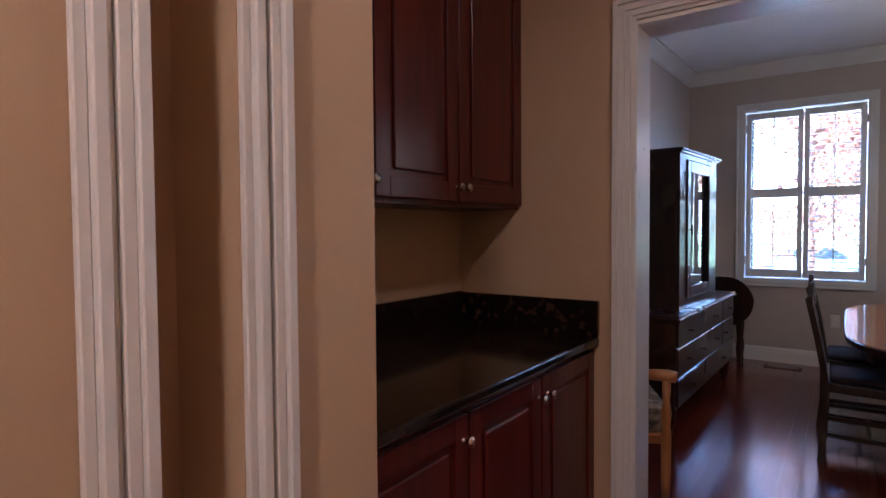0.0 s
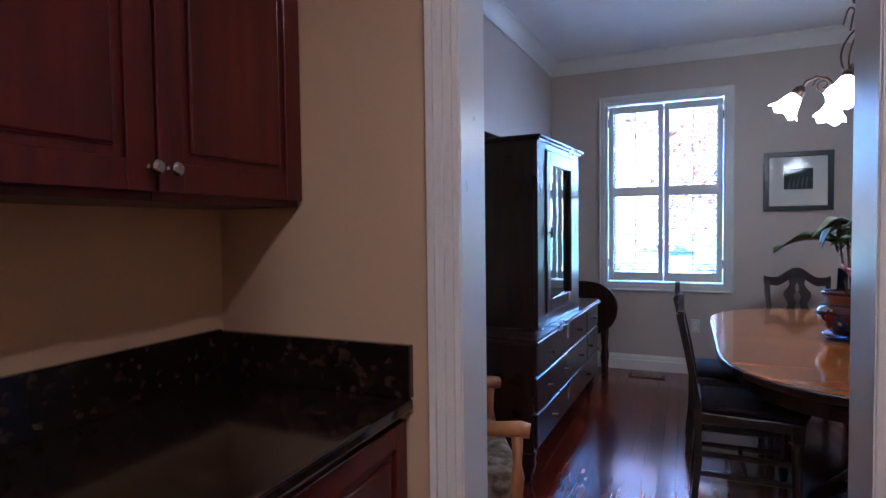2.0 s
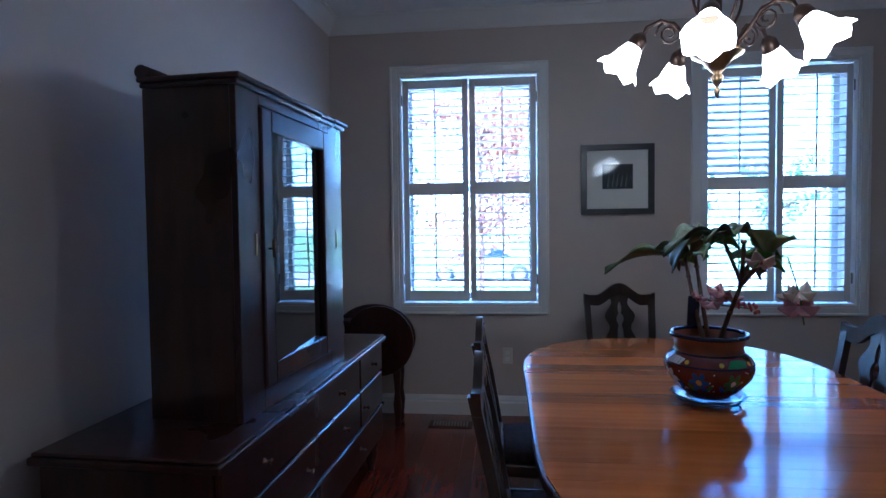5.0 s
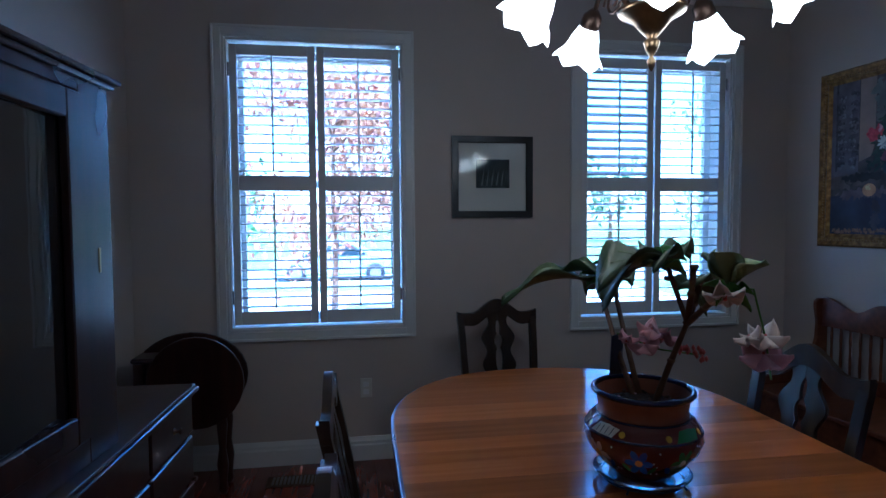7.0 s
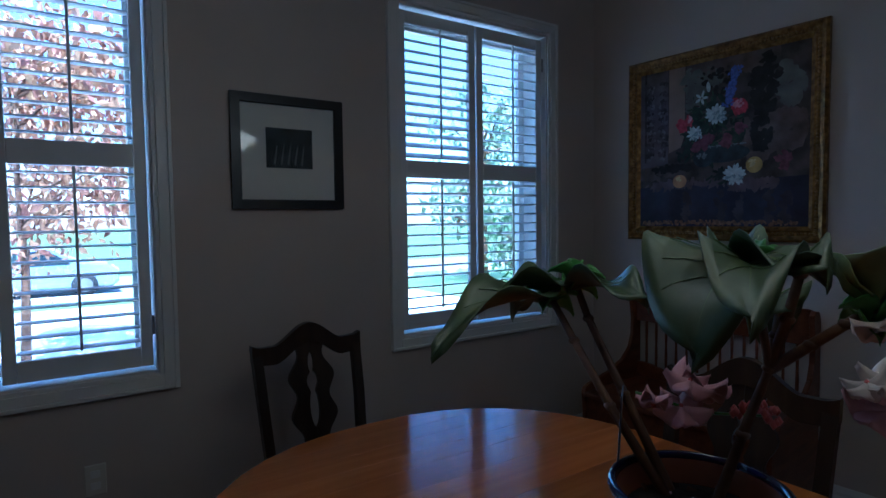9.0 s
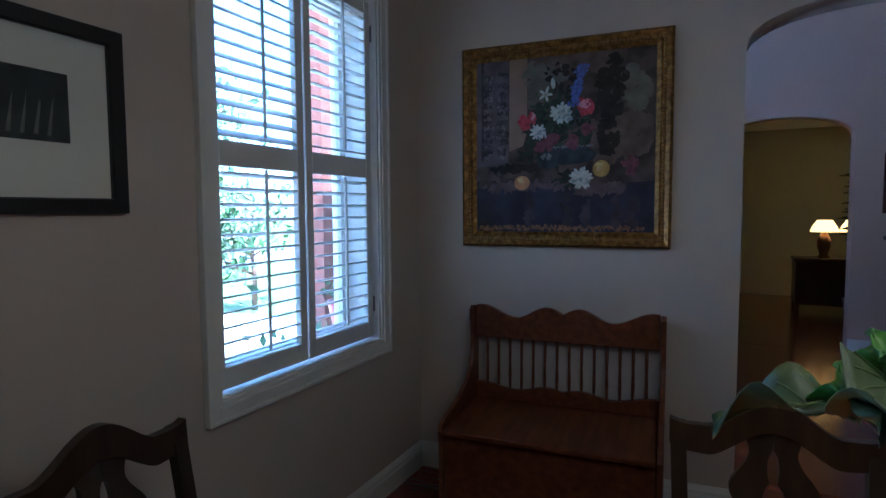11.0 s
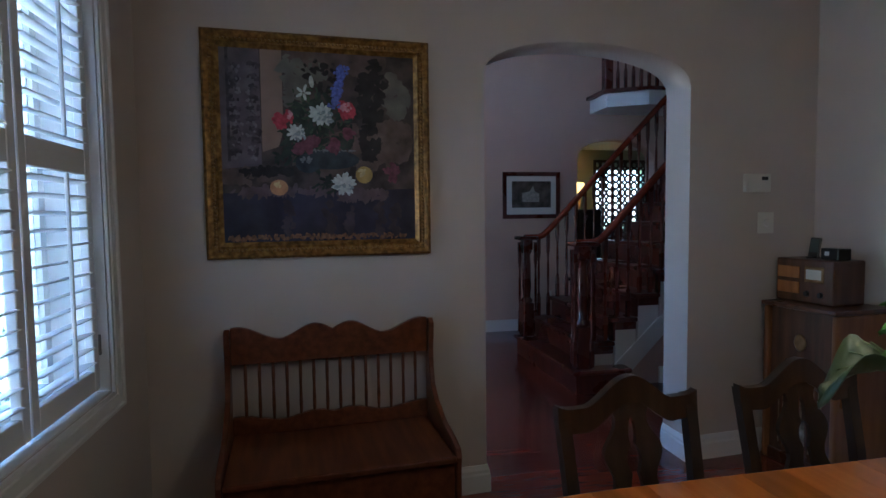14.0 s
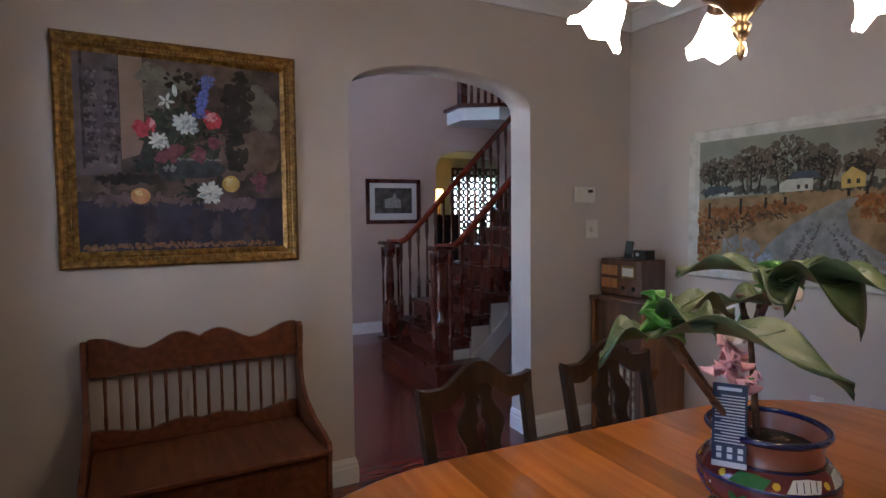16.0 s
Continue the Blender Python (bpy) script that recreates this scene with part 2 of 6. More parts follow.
def wall_with_holes(name, axis, a, b, u0, u1, z0, z1, holes, mat, label, face=None):
    """Wall slab between planes a and b, running from u0 to u1, with rectangular holes (u0, u1, z0, z1)."""
    bm = B()
    us = sorted({u0, u1, *[h for q in holes for h in q[:2]]})
    zs = sorted({z0, z1, *[h for q in holes for h in q[2:]]})
    for i in range(len(us) - 1):
        for j in range(len(zs) - 1):
            cu, cz = (us[i] + us[i + 1]) / 2, (zs[j] + zs[j + 1]) / 2
            if any(q[0] < cu < q[1] and q[2] < cz < q[3] for q in holes):
                continue
            if axis == "y":
                box(bm, us[i], us[i + 1], a, b, zs[j], zs[j + 1])
            else:
                box(bm, a, b, us[i], us[i + 1], zs[j], zs[j + 1])
    bmesh.ops.remove_doubles(bm, verts=bm.verts[:], dist=1e-5)
    seen = {}
    for f in bm.faces:
        seen.setdefault(tuple(sorted(v.index for v in f.verts)), []).append(f)
    bm.verts.index_update()
    seen = {}
    for f in bm.faces[:]:
        seen.setdefault(tuple(sorted(v.index for v in f.verts)), []).append(f)
    bmesh.ops.delete(bm, geom=[f for fs in seen.values() if len(fs) > 1 for f in fs], context="FACES_ONLY")
    if face:
        for v in bm.verts:
            if abs(v.co.y - b) < 1e-4:
                v.co.y = face(v.co.x)
    return struct(name, bm, mat, label, "wall")


wall_with_holes("wall_north", "y", NY, NY + 0.28, -1.5, EX + ET, 0, 3.0, [(w[0], w[1], WZ0, WZ1) for w in WIN], M_WALL, "greige painted wall with two shuttered windows")
WXS, WXN = -1.115, -0.992
bm = B()
prism(bm, [(WXS - 0.2, SY - 0.02), (WXS, SY - 0.02), (WXN, NY), (WXN - 0.2, NY)], "z", 0, 3.0)
struct("wall_west", bm, M_WALL, "greige painted wall behind the dark hutch", "wall")
# the doorway wall: greige towards the dining room, tan towards the pantry
wall_with_holes("wall_south", "y", (PY + SY) / 2, SY, -1.5, EX + ET, 0, 3.0, [(DX0, DX1, 0, DH)], M_WALL, "greige painted wall with a cased doorway", swy)
wall_with_holes("wall_pantry_end", "y", PY, (PY + SY) / 2, PX - 0.15, 1.2, 0, 2.75, [(DX0, DX1, 0, DH)], M_TAN, "tan painted wall round the pantry doorway")
wall_with_holes("wall_pantry_back", "x", PX - 0.15, PX, 2.295, PY, 0, 2.75, [], M_TAN, "tan painted wall behind the pantry counter")


def arch_wall(name, x0, x1, y0, y1, z1, a0, a1, spring, top, mat, label, n=20, skew=False):
    bm = B()
    c = (a1 - a0) / 2
    mid = (a0 + a1) / 2
    curve = [(mid - c * math.cos(math.pi * i / n), spring + (top - spring) * math.sin(math.pi * i / n) ** 0.8) for i in range(n + 1)]
    box(bm, x0, x1, y0, a0, 0, z1)
    box(bm, x0, x1, a1, y1, 0, z1)
    for (u0, v0), (u1, v1) in zip(curve, curve[1:]):
        vs = [bm.verts.new((x, y, z)) for x in (x0, x1) for y, z in ((u0, v0), (u1, v1), (u1, z1), (u0, z1))]
        for q in ((0, 1, 2, 3), (7, 6, 5, 4), (0, 4, 5, 1), (3, 2, 6, 7)):
            bm.faces.new([vs[k] for k in q]).smooth = q == (0, 4, 5, 1)
    if skew:
        for v in bm.verts:
            v.co.x += ewx(v.co.y) - EX
    bmesh.ops.remove_doubles(bm, verts=bm.verts[:], dist=1e-5)
    bmesh.ops.recalc_face_normals(bm, faces=bm.faces[:])
    return struct(name, bm, mat, label, "wall")


arch_wall("wall_east", EX, EX + ET, SY, NY, 3.0, AY0, AY1, ASP, ATOP, M_WALL, "greige painted wall with a low arched opening", skew=True)

# pantry stub wall and the cased recess beside it
wall_with_holes("wall_pantry_stub", "y", 2.039, 2.305, PX - 0.15, -0.32, 0, 2.75, [], M_TAN, "tan painted end of a short wall")
wall_with_holes("wall_hall_west", "x", -0.51, -0.325, -0.2, 1.914, 0, 2.75, [], M_TAN, "tan painted hall wall")
wall_with_holes("wall_recess", "x", -0.71, -0.48, 1.914, 2.039, 0, 2.75, [], M_TAN, "tan painted back of a narrow recess")
wall_with_holes("wall_hall_south", "y", -0.35, -0.2, -0.95, 1.35, 0, 2.75, [], M_TAN, "tan painted wall closing the hall")
wall_with_holes("wall_hall_east", "x", 1.2, 1.35, -0.2, PY, 0, 2.75, [], M_TAN, "tan painted wall closing the pantry hall")
bm = B()
box(bm, PX - 0.15, 1.35, -0.35, (PY + SY) / 2, 2.62, 2.74)
struct("ceiling_pantry", bm, M_CEIL, "white pantry ceiling", "ceiling")
bm = B()
box(bm, -1.5, EX + ET, SY - 0.12, NY + 0.28, CEIL, CEIL + 0.15)
struct("ceiling", bm, M_CEIL, "white dining room ceiling", "ceiling")

# crown moulding of the dining room
bm = B()
P = [(0, CROWN), (0.012, CROWN), (0.018, CROWN + 0.02), (0.05, CROWN + 0.06), (0.075, CROWN + 0.10), (0.09, CROWN + 0.105), (0.09, CEIL - 0.002), (0, CEIL - 0.002)]
sweep(bm, P, [(WXS, SY), (0.6, SY), (3.255, swy(3.255)), (ewx(NY), NY), (WXN, NY)])
struct("crown_moulding", bm, M_TRIM, "white crown moulding round the ceiling", "trim")

# baseboards
BP = [(0, 0), (0.017, 0), (0.017, 0.09), (0.013, 0.10), (0.013, 0.115), (0.008, 0.128), (0.004, 0.14), (0, 0.14)]


def baseboard(path):
    bm = B()
    sweep(bm, BP, path, closed=False)
    struct("baseboard", bm, M_TRIM, "tall white moulded baseboard", "trim")


baseboard([(ewx(AY1) + ET, AY1), (ewx(AY1), AY1), (ewx(NY), NY), (WXN, NY), (WXS, SY), (DX0 - 0.09, SY)])
baseboard([(DX1 + 0.09, SY), (0.6, SY), (3.255, swy(3.255)), (ewx(AY0), AY0), (ewx(AY0) + ET, AY0)])


# doorway casing and jambs
def casing(bm, x0, x1, top, y, sgn, w=0.085):
    """Three-sided fluted casing on the plane y, standing out along sgn."""
    for (u0, u1, d) in ((0.0, 0.016, 0.012), (0.016, 0.030, 0.019), (0.030, 0.040, 0.014), (0.040, 0.056, 0.020), (0.056, 0.066, 0.016), (0.066, w, 0.026)):
        ya, yb = sorted((y, y + sgn * d))
        box(bm, x0 - u1, x0 - u0, ya, yb, 0, top + u1, 0.002)
        box(bm, x1 + u0, x1 + u1, ya, yb, 0, top + u1, 0.002)
        box(bm, x0 - u0, x1 + u0, ya, yb, top + u0, top + u1, 0.002)


d1 = tagged(new("door_1"), "white cased doorway between pantry and dining room", "doorway", kind="structure")
bm = B()
casing(bm, DX0, DX1, DH, PY, -1)
part("casing", bm, M_TRIM, d1)
bm = B()
casing(bm, DX0, DX1, DH, SY, 1)
part("casing", bm, M_TRIM, d1)
bm = B()
box(bm, DX0 - 0.018, DX0 + 0.003, PY - 0.003, SY + 0.003, 0, DH)
box(bm, DX1 - 0.003, DX1 + 0.018, PY - 0.003, SY + 0.003, 0, DH)
box(bm, DX0 + 0.003, DX1 - 0.003, PY - 0.003, SY + 0.003, DH - 0.016, DH + 0.003)
part("jamb", bm, M_TRIM, d1)

# casings of the recess in the hall wall
for ya, yb in ((1.838, 1.912), (2.041, 2.113)):
    bm = B()
    for k, (u0, u1, dd) in enumerate(((0, 0.2, 0.012), (0.2, 0.42, 0.024), (0.42, 0.55, 0.014), (0.55, 0.78, 0.022), (0.78, 1, 0.03))):
        box(bm, -0.322, -0.322 + dd, ya + u0 * (yb - ya), ya + u1 * (yb - ya), 0, 2.3, 0.002)
    struct("trim", bm, M_TRIM, "white moulded casing beside a recess", "trim")


# ---------- windows with plantation shutters ----------
def window(i, x0, x1, tilts):
    w = tagged(new("window_%d" % i), "white framed window with white plantation shutters, louvres open", "window", kind="structure")
    y = NY
    bm = B()
    cw = 0.07
    for (u0, u1, d) in ((0.0, 0.016, 0.012), (0.016, 0.055, 0.018), (0.055, cw, 0.026)):
        box(bm, x0 - u1, x0 - u0, y - d, y, WZ0 - u1, WZ1 + u1, 0.002)
        box(bm, x1 + u0, x1 + u1, y - d, y, WZ0 - u1, WZ1 + u1, 0.002)
        box(bm, x0 - u0, x1 + u0, y - d, y, WZ1 + u0, WZ1 + u1, 0.002)
        box(bm, x0 - u0, x1 + u0, y - d, y, WZ0 - u1, WZ0 - u0, 0.002)
    part("casing", bm, M_TRIM, w)
    bm = B()
    for a, b, c, d in ((x0, x0 + 0.006, WZ0, WZ1), (x1 - 0.006, x1, WZ0, WZ1), (x0 + 0.006, x1 - 0.006, WZ0, WZ0 + 0.005), (x0 + 0.006, x1 - 0.006, WZ1 - 0.005, WZ1)):
        box(bm, a, b, y + 0.002, y + 0.275, c, d)
    part("frame", bm, M_TRIM, w)
    # outer sash with a meeting rail and one pane above the other
    ym = y + 0.2
    zm = (WZ0 + WZ1) / 2 + 0.02
    bm = B()
    for a, b, c, d in ((x0 + 0.02, x0 + 0.06, WZ0, WZ1), (x1 - 0.06, x1 - 0.02, WZ0, WZ1), (x0 + 0.06, x1 - 0.06, WZ0 + 0.015, WZ0 + 0.06), (x0 + 0.06, x1 - 0.06, WZ1 - 0.06, WZ1 - 0.015), (x0 + 0.06, x1 - 0.06, zm - 0.02, zm + 0.02)):
        box(bm, a, b, ym - 0.02, ym + 0.02, c, d)
    part("sash", bm, M_TRIM, w)
    for za, zb in ((WZ0 + 0.06, zm - 0.02), (zm + 0.02, WZ1 - 0.06)):
        bm = B()
        box(bm, x0 + 0.06, x1 - 0.06, ym - 0.003, ym + 0.003, za, zb)
        p = part("pane", bm, M_GLASS, w)
        p.visible_shadow = False
    xm = (x0 + x1) / 2
    ys0, ys1 = y + 0.032, y + 0.062
    st = 0.042
    lz = [(0.893, 1.587), (1.675, 2.350)]
    louvre = None
    for k, (a, b) in enumerate(((x0 + 0.014, xm - 0.005), (xm + 0.005, x1 - 0.014))):
        sh = part("shutter", box(B(), a, a + st, ys0, ys1, WZ0 + 0.018, WZ1 - 0.020, 0.003), M_SHUT, w)
        part("stile", box(B(), b - st, b, ys0, ys1, WZ0 + 0.018, WZ1 - 0.020, 0.003), M_SHUT, sh)
        for za, zb in ((WZ0 + 0.018, lz[0][0]), (lz[0][1], lz[1][0]), (lz[1][1], WZ1 - 0.020)):
            part("rail", box(B(), a + st, b - st, ys0 + 0.001, ys1 - 0.001, za, zb, 0.003), M_SHUT, sh)
        for hz in (WZ0 + 0.14, WZ1 - 0.2):
            hx = a - 0.005 if k == 0 else b + 0.005
            part("hinge", box(B(), hx - 0.006, hx + 0.006, ys0 - 0.006, ys0 + 0.002, hz, hz + 0.075, 0.002), M_METAL, sh)
        for q, (za, zb) in enumerate(lz):
            n = 13
            tilt = tilts[k][q]
            xc, half = (a + b) / 2, (b - a) / 2 - st - 0.002
            me = None
            for j in range(n):
                zc = za + (j + 0.5) * (zb - za) / n
                if louvre is None:
                    bl = B()
                    pts = [(0.031 * math.cos(s), 0.0048 * math.sin(s)) for s in [2 * math.pi * e / 10 for e in range(10)]]
                    prism(bl, pts, "x", -half, half)
                    louvre = mesh_of("louvre", bl, M_SHUT)
                ob = new("louvre", louvre)
                ob.parent = sh
                ob.matrix_basis = pose(xc, (ys0 + ys1) / 2 + 0.004, zc, tilt, 0, 0)
            part("tilt_rod", box(B(), xc - 0.005, xc + 0.005, ys0 - 0.026, ys0 - 0.014, za + 0.02, zb - 0.005, 0.002), M_SHUT, sh)
    return w


window(1, *WIN[0], ((2, 1), (2, 1)))
window(2, *WIN[1], ((-12, 32), (-9, 8)))


# ---------- hall beyond the arch ----------
wall_with_holes("wall_far_end", "y", -2.2, -2.0, HX, 11.2, 0, 5.4, [], M_OLIVE, "wall closing the far room")
wall_with_holes("wall_far_side", "x", HX, HX + 0.2, -2.0, 1.0, 0, 5.4, [], M_WALL, "wall closing the far room side")
arch_wall("wall_hall_back", HX, HX + 0.2, 1.0, 4.10, 5.4, 2.975, 4.03, 2.08, 2.35, M_HALL, "greige hall wall tinted rose as by warm light, with an arched opening")
arch_wall("wall_hall_back_2", HX, HX + 0.2, 4.10, 8.2, 5.4, 5.23, 6.40, 2.11, 2.345, M_HALL, "greige hall wall tinted rose as by warm light, with an arch to a lamp-lit room")
# both openings are unseen, added to let sky light into the hall
wall_with_holes("wall_hall_north", "y", 8.0, 8.2, EX + ET, 11.2, 0, 5.4, [(4.6, 6.1, 3.3, 4.5), (3.9, 4.8, 0.4, 2.1)], M_HALL, "greige hall wall tinted rose, with unseen openings added for daylight")
wall_with_holes("wall_hall_end", "y", 0.8, 1.0, EX, HX + 0.2, 0, 5.4, [], M_HALL, "greige wall closing the hall, tinted rose as by warm light")
wall_with_holes("wall_hall_side", "x", EX + 0.11, EX + ET, 0.8, SY, 0, 5.4, [], M_HALL, "greige hall wall beside the stairs, tinted rose as by warm light")
wall_with_holes("wall_above_arch", "x", EX, EX + ET, SY, 8.2, 3.0, 5.4, [], M_HALL, "greige upper hall wall, tinted rose as by warm light")
wall_with_holes("wall_far_room", "x", 11.0, 11.2, -2.2, 8.2, 0, 5.4, [(0.7, 1.75, 1.05, 2.3)], M_OLIVE, "olive wall of the rooms beyond the hall")
wall_with_holes("wall_room_divider", "y", 4.10, 4.20, HX + 0.2, 11.0, 0, 2.7, [], M_OLIVE, "wall between the two far rooms")
bm = B()
box(bm, EX, 11.2, -2.2, 8.2, 5.4, 5.5)
struct("ceiling_hall", bm, M_CEIL, "white hall ceiling", "ceiling")
bm = B()
box(bm, HX + 0.2, 11.0, -2.0, 8.0, 2.7, 2.8)
struct("ceiling_far_rooms", bm, M_CEIL, "white ceiling of the far rooms", "ceiling")
baseboard([(HX, 5.23), (HX, 4.03)][::-1])
baseboard([(EX + ET, 1.0), (EX + ET, SY)][::-1])

# ---------- stairs ----------
st = thing("staircase", pose(0, 0, 0), "dark cherry staircase with turned balusters and white stringer", "staircase")
SX0, SX1, SY0, RISE, RUN, NS = 4.56, 5.86, 4.93, 0.192, 0.203, 14
LEAD = 0.29        # the deep first tread runs under the second step
for k in range(NS):
    ya = SY0 - k * RUN + (LEAD if k else 0.0)
    yb = ya - RUN - (LEAD if k == NS - 1 else 0.0)
    z = (k + 1) * RISE
    x0 = SX0 - (0.12 if k == 0 else 0.0)
    yf = ya + (0.26 if k == 0 else 0.0)
    part("tread", box(B(), x0 - 0.035, SX1 + 0.03, yb - 0.004, yf + 0.03, z - 0.035, z, 0.008), M_STAIR, st)
    if k == 0:
        for a, b in ((x0, x0 + 0.02), (SX1 - 0.02, SX1)):
            part("step_side", box(B(), a, b, ya - RUN, yf - 0.021, 0, z - 0.036), M_STAIR, st)
    part("riser", box(B(), x0, SX1, yf - 0.02, yf, z - RISE, z - 0.036), M_STAIR, st)
    if k:
        part("step_end", box(B(), SX0 - 0.006, SX0 + 0.03, yb, ya - 0.021, z - 0.0995, z - 0.036), M_STAIR, st)
    part("stringer_block", prism(B(), [(ya - 0.021, z - 0.10), (yb, z - 0.10), (yb, max(0.0, z - 0.26)), (ya - 0.021, max(0.0, z - RISE - 0.26))], "x", SX0, SX0 + 0.03), M_TRIM, st, "white stringer")
bm = B()
prism(bm, [(SY0 - 0.03, 0), (SY0 - RUN * NS, 0), (SY0 - RUN * NS, RISE * NS - 0.15), (SY0 + LEAD - RUN * NS, RISE * NS - 0.15), (SY0 - 0.03, 0.30)], "x", SX0 + 0.035, SX0 + 0.08)
part("side_panel", bm, M_HALL, st, "greige panel below the stairs")
part("baseboard", box(B(), SX0 + 0.012, SX0 + 0.034, SY0 - NS * RUN, SY0 - 0.55, 0, 0.14, 0.004), M_TRIM, st)
part("skirt", prism(B(), [(SY0 - 0.06, 0.02), (SY0 - 0.06, 0.13), (SY0 + LEAD - 12 * RUN, 12 * RISE - 0.22), (SY0 + LEAD - 12 * RUN, 12 * RISE - 0.30), (SY0 - 0.17, 0.02)], "x", SX0 - 0.012, SX0 + 0.002), M_TRIM, st, "white sloping trim")


def baluster_mesh(h):
    bm = B()
    box(bm, -0.016, 0.016, -0.016, 0.016, 0, 0.2, 0.003)
    lathe(bm, [(0.016, 0.2), (0.018, 0.215), (0.011, 0.235), (0.010, 0.26), (0.013, 0.34), (0.0125, h * 0.55), (0.009, h * 0.72), (0.015, h * 0.73), (0.011, h * 0.75), (0.018, h * 0.77), (0.018, h * 0.80)], 8)
    box(bm, -0.016, 0.016, -0.016, 0.016, h * 0.8, h, 0.003)
    return bm


BAL = [mesh_of("baluster", baluster_mesh(0.86), M_STAIR), mesh_of("baluster", baluster_mesh(0.93), M_STAIR)]
cut = {}


def rail_z(y):
    """Height of the handrail's middle above the floor."""
    return max(1.195, 1.265 + 1.04 * (SY0 - 0.07 - y))


def stair_baluster(x, y, z):
    h = round(rail_z(y) - z - 0.02, 2)
    if h not in cut:
        cut[h] = mesh_of("baluster", baluster_mesh(h), M_STAIR)
    ob = new("baluster", cut[h])
    ob.parent = st
    ob.matrix_basis = pose(x, y, z)


for sx in (SX0 + 0.035, SX1 - 0.035):
    for k in range(1, NS):
        for q in (0.05, 0.151):
            stair_baluster(sx, SY0 + LEAD - k * RUN - q, (k + 1) * RISE)
    y0 = SY0 - 0.13
    rail = []
    for yy, zz in ((y0 + 0.32, 1.195), (y0 + 0.17, 1.195), (y0 + 0.12, 1.215), (y0 + 0.06, 1.265), (y0 + 0.06 - 10 * RUN, 1.265 + 10.4 * RUN)):
        rail.append((sx, yy, zz))
    bm = B()
    tube(bm, rail, 0.031, 10)
    part("handrail", bm, M_RAIL, st, "polished reddish handrail")


def newel(x, y, cluster):
    bm = B()
    box(bm, -0.06, 0.06, -0.06, 0.06, 0, 0.34, 0.006)
    lathe(bm, [(0.055, 0.34), (0.06, 0.37), (0.035, 0.40), (0.045, 0.50), (0.04, 0.75), (0.034, 0.83), (0.055, 0.86), (0.05, 0.88)], 14)
    box(bm, -0.05, 0.05, -0.05, 0.05, 0.88, 0.984, 0.006)
    part("newel_post", bm, M_STAIR, st, m=pose(x, y, RISE * 0.98))
    part("newel_cap", box(B(), -0.10, 0.10, -0.10, 0.10, 0, 0.035, 0.012, 2), M_STAIR, st, m=pose(x, y, 1.172))
    for a in range(cluster):
        an = 2 * math.pi * a / cluster + 0.5
        ob = new("baluster", BAL[1])
        ob.parent = st
        ob.matrix_basis = pose(x + 0.095 * math.cos(an), y + 0.095 * math.sin(an), RISE + 0.02, 0, 0, 0)


newel(SX0 - 0.03, SY0 + 0.17, 4)
newel(SX1 - 0.04, SY0 + 0.17, 3)

# upper landing with its rail
ld = thing("landing", pose(0, 0, 0), "white edged upper landing with cherry nosing and balusters", "landing")
prism_pts = [(6.50, 3.87), (6.26, 3.47), (6.26, 1.0), (HX, 1.0), (HX, 3.86)]
bm = B()
prism(bm, prism_pts, "z", 2.66, 2.82)
part("fascia", bm, M_TRIM, ld)
bm = B()
prism(bm, [(6.47, 3.92), (6.22, 3.48), (6.22, 1.0), (HX, 1.0), (HX, 3.91)], "z", 2.82, 2.86)
part("nosing", bm, M_STAIR, ld)
for k in range(6):
    f = k / 5
    ob = new("baluster", BAL[1])
    ob.parent = ld
    ob.matrix_basis = pose(6.51 - 0.23 * f, 3.82 - 0.36 * f, 2.86)
for k in range(5):
    ob = new("baluster", BAL[1])
    ob.parent = ld
    ob.matrix_basis = pose(6.28, 3.36 - 0.12 * k, 2.86)
bm = B()
box(bm, -0.05, 0.05, -0.05, 0.05, 0, 1.05, 0.006)
part("newel_post", bm, M_STAIR, ld, m=pose(6.54, 3.84, 2.86))

# ---------- floors ----------
fl = tagged(part("floor", box(B(), -1.5, 11.2, -2.2, 8.2, -0.12, -0.012), M_GAP), "dark red cherry hardwood floor, glossy", "floor", kind="structure")
random.seed(4)
PW = 0.083
planks = {}


def plank(bm, x, y, l):
    box(bm, x + 0.0008, x + PW - 0.0008, y + 0.001, y + l - 0.001, -0.012, 0)


def plank_runs(x0, x1, y0, y1):
    n = int((x1 - x0) / PW) + 1
    for i in range(n):
        y = y0 - random.random() * 0.9
        while y < y1:
            l = random.choice((0.7, 0.9, 1.1, 1.3))
            a, b = max(y, y0), min(y + l, y1)
            if b - a > 0.05:
                yield x0 + i * PW, a, b - a
            y += l


count = 0
for x, y, l in plank_runs(-1.0, 1.75, 3.93, 7.86):
    if count >= 230:
        break
    key = round(l, 2)
    if key not in planks:
        bm = B()
        plank(bm, 0, 0, l)
        planks[key] = mesh_of("plank", bm, M_FLOOR)
    ob = new("plank", planks[key])
    ob.parent = fl
    ob.location = (x, y, 0)
    count += 1


def island_floor(name):
    m = M_FLOOR.copy()
    m.name = name
    nt = m.node_tree
    for nd in [n for n in nt.nodes if n.bl_idname == "ShaderNodeObjectInfo"]:
        g = nt.nodes.new("ShaderNodeNewGeometry")
        for ln in list(nt.links):
            if ln.from_node == nd:
                nt.links.new(g.outputs["Random Per Island"], ln.to_socket)
        nt.nodes.remove(nd)
    return m


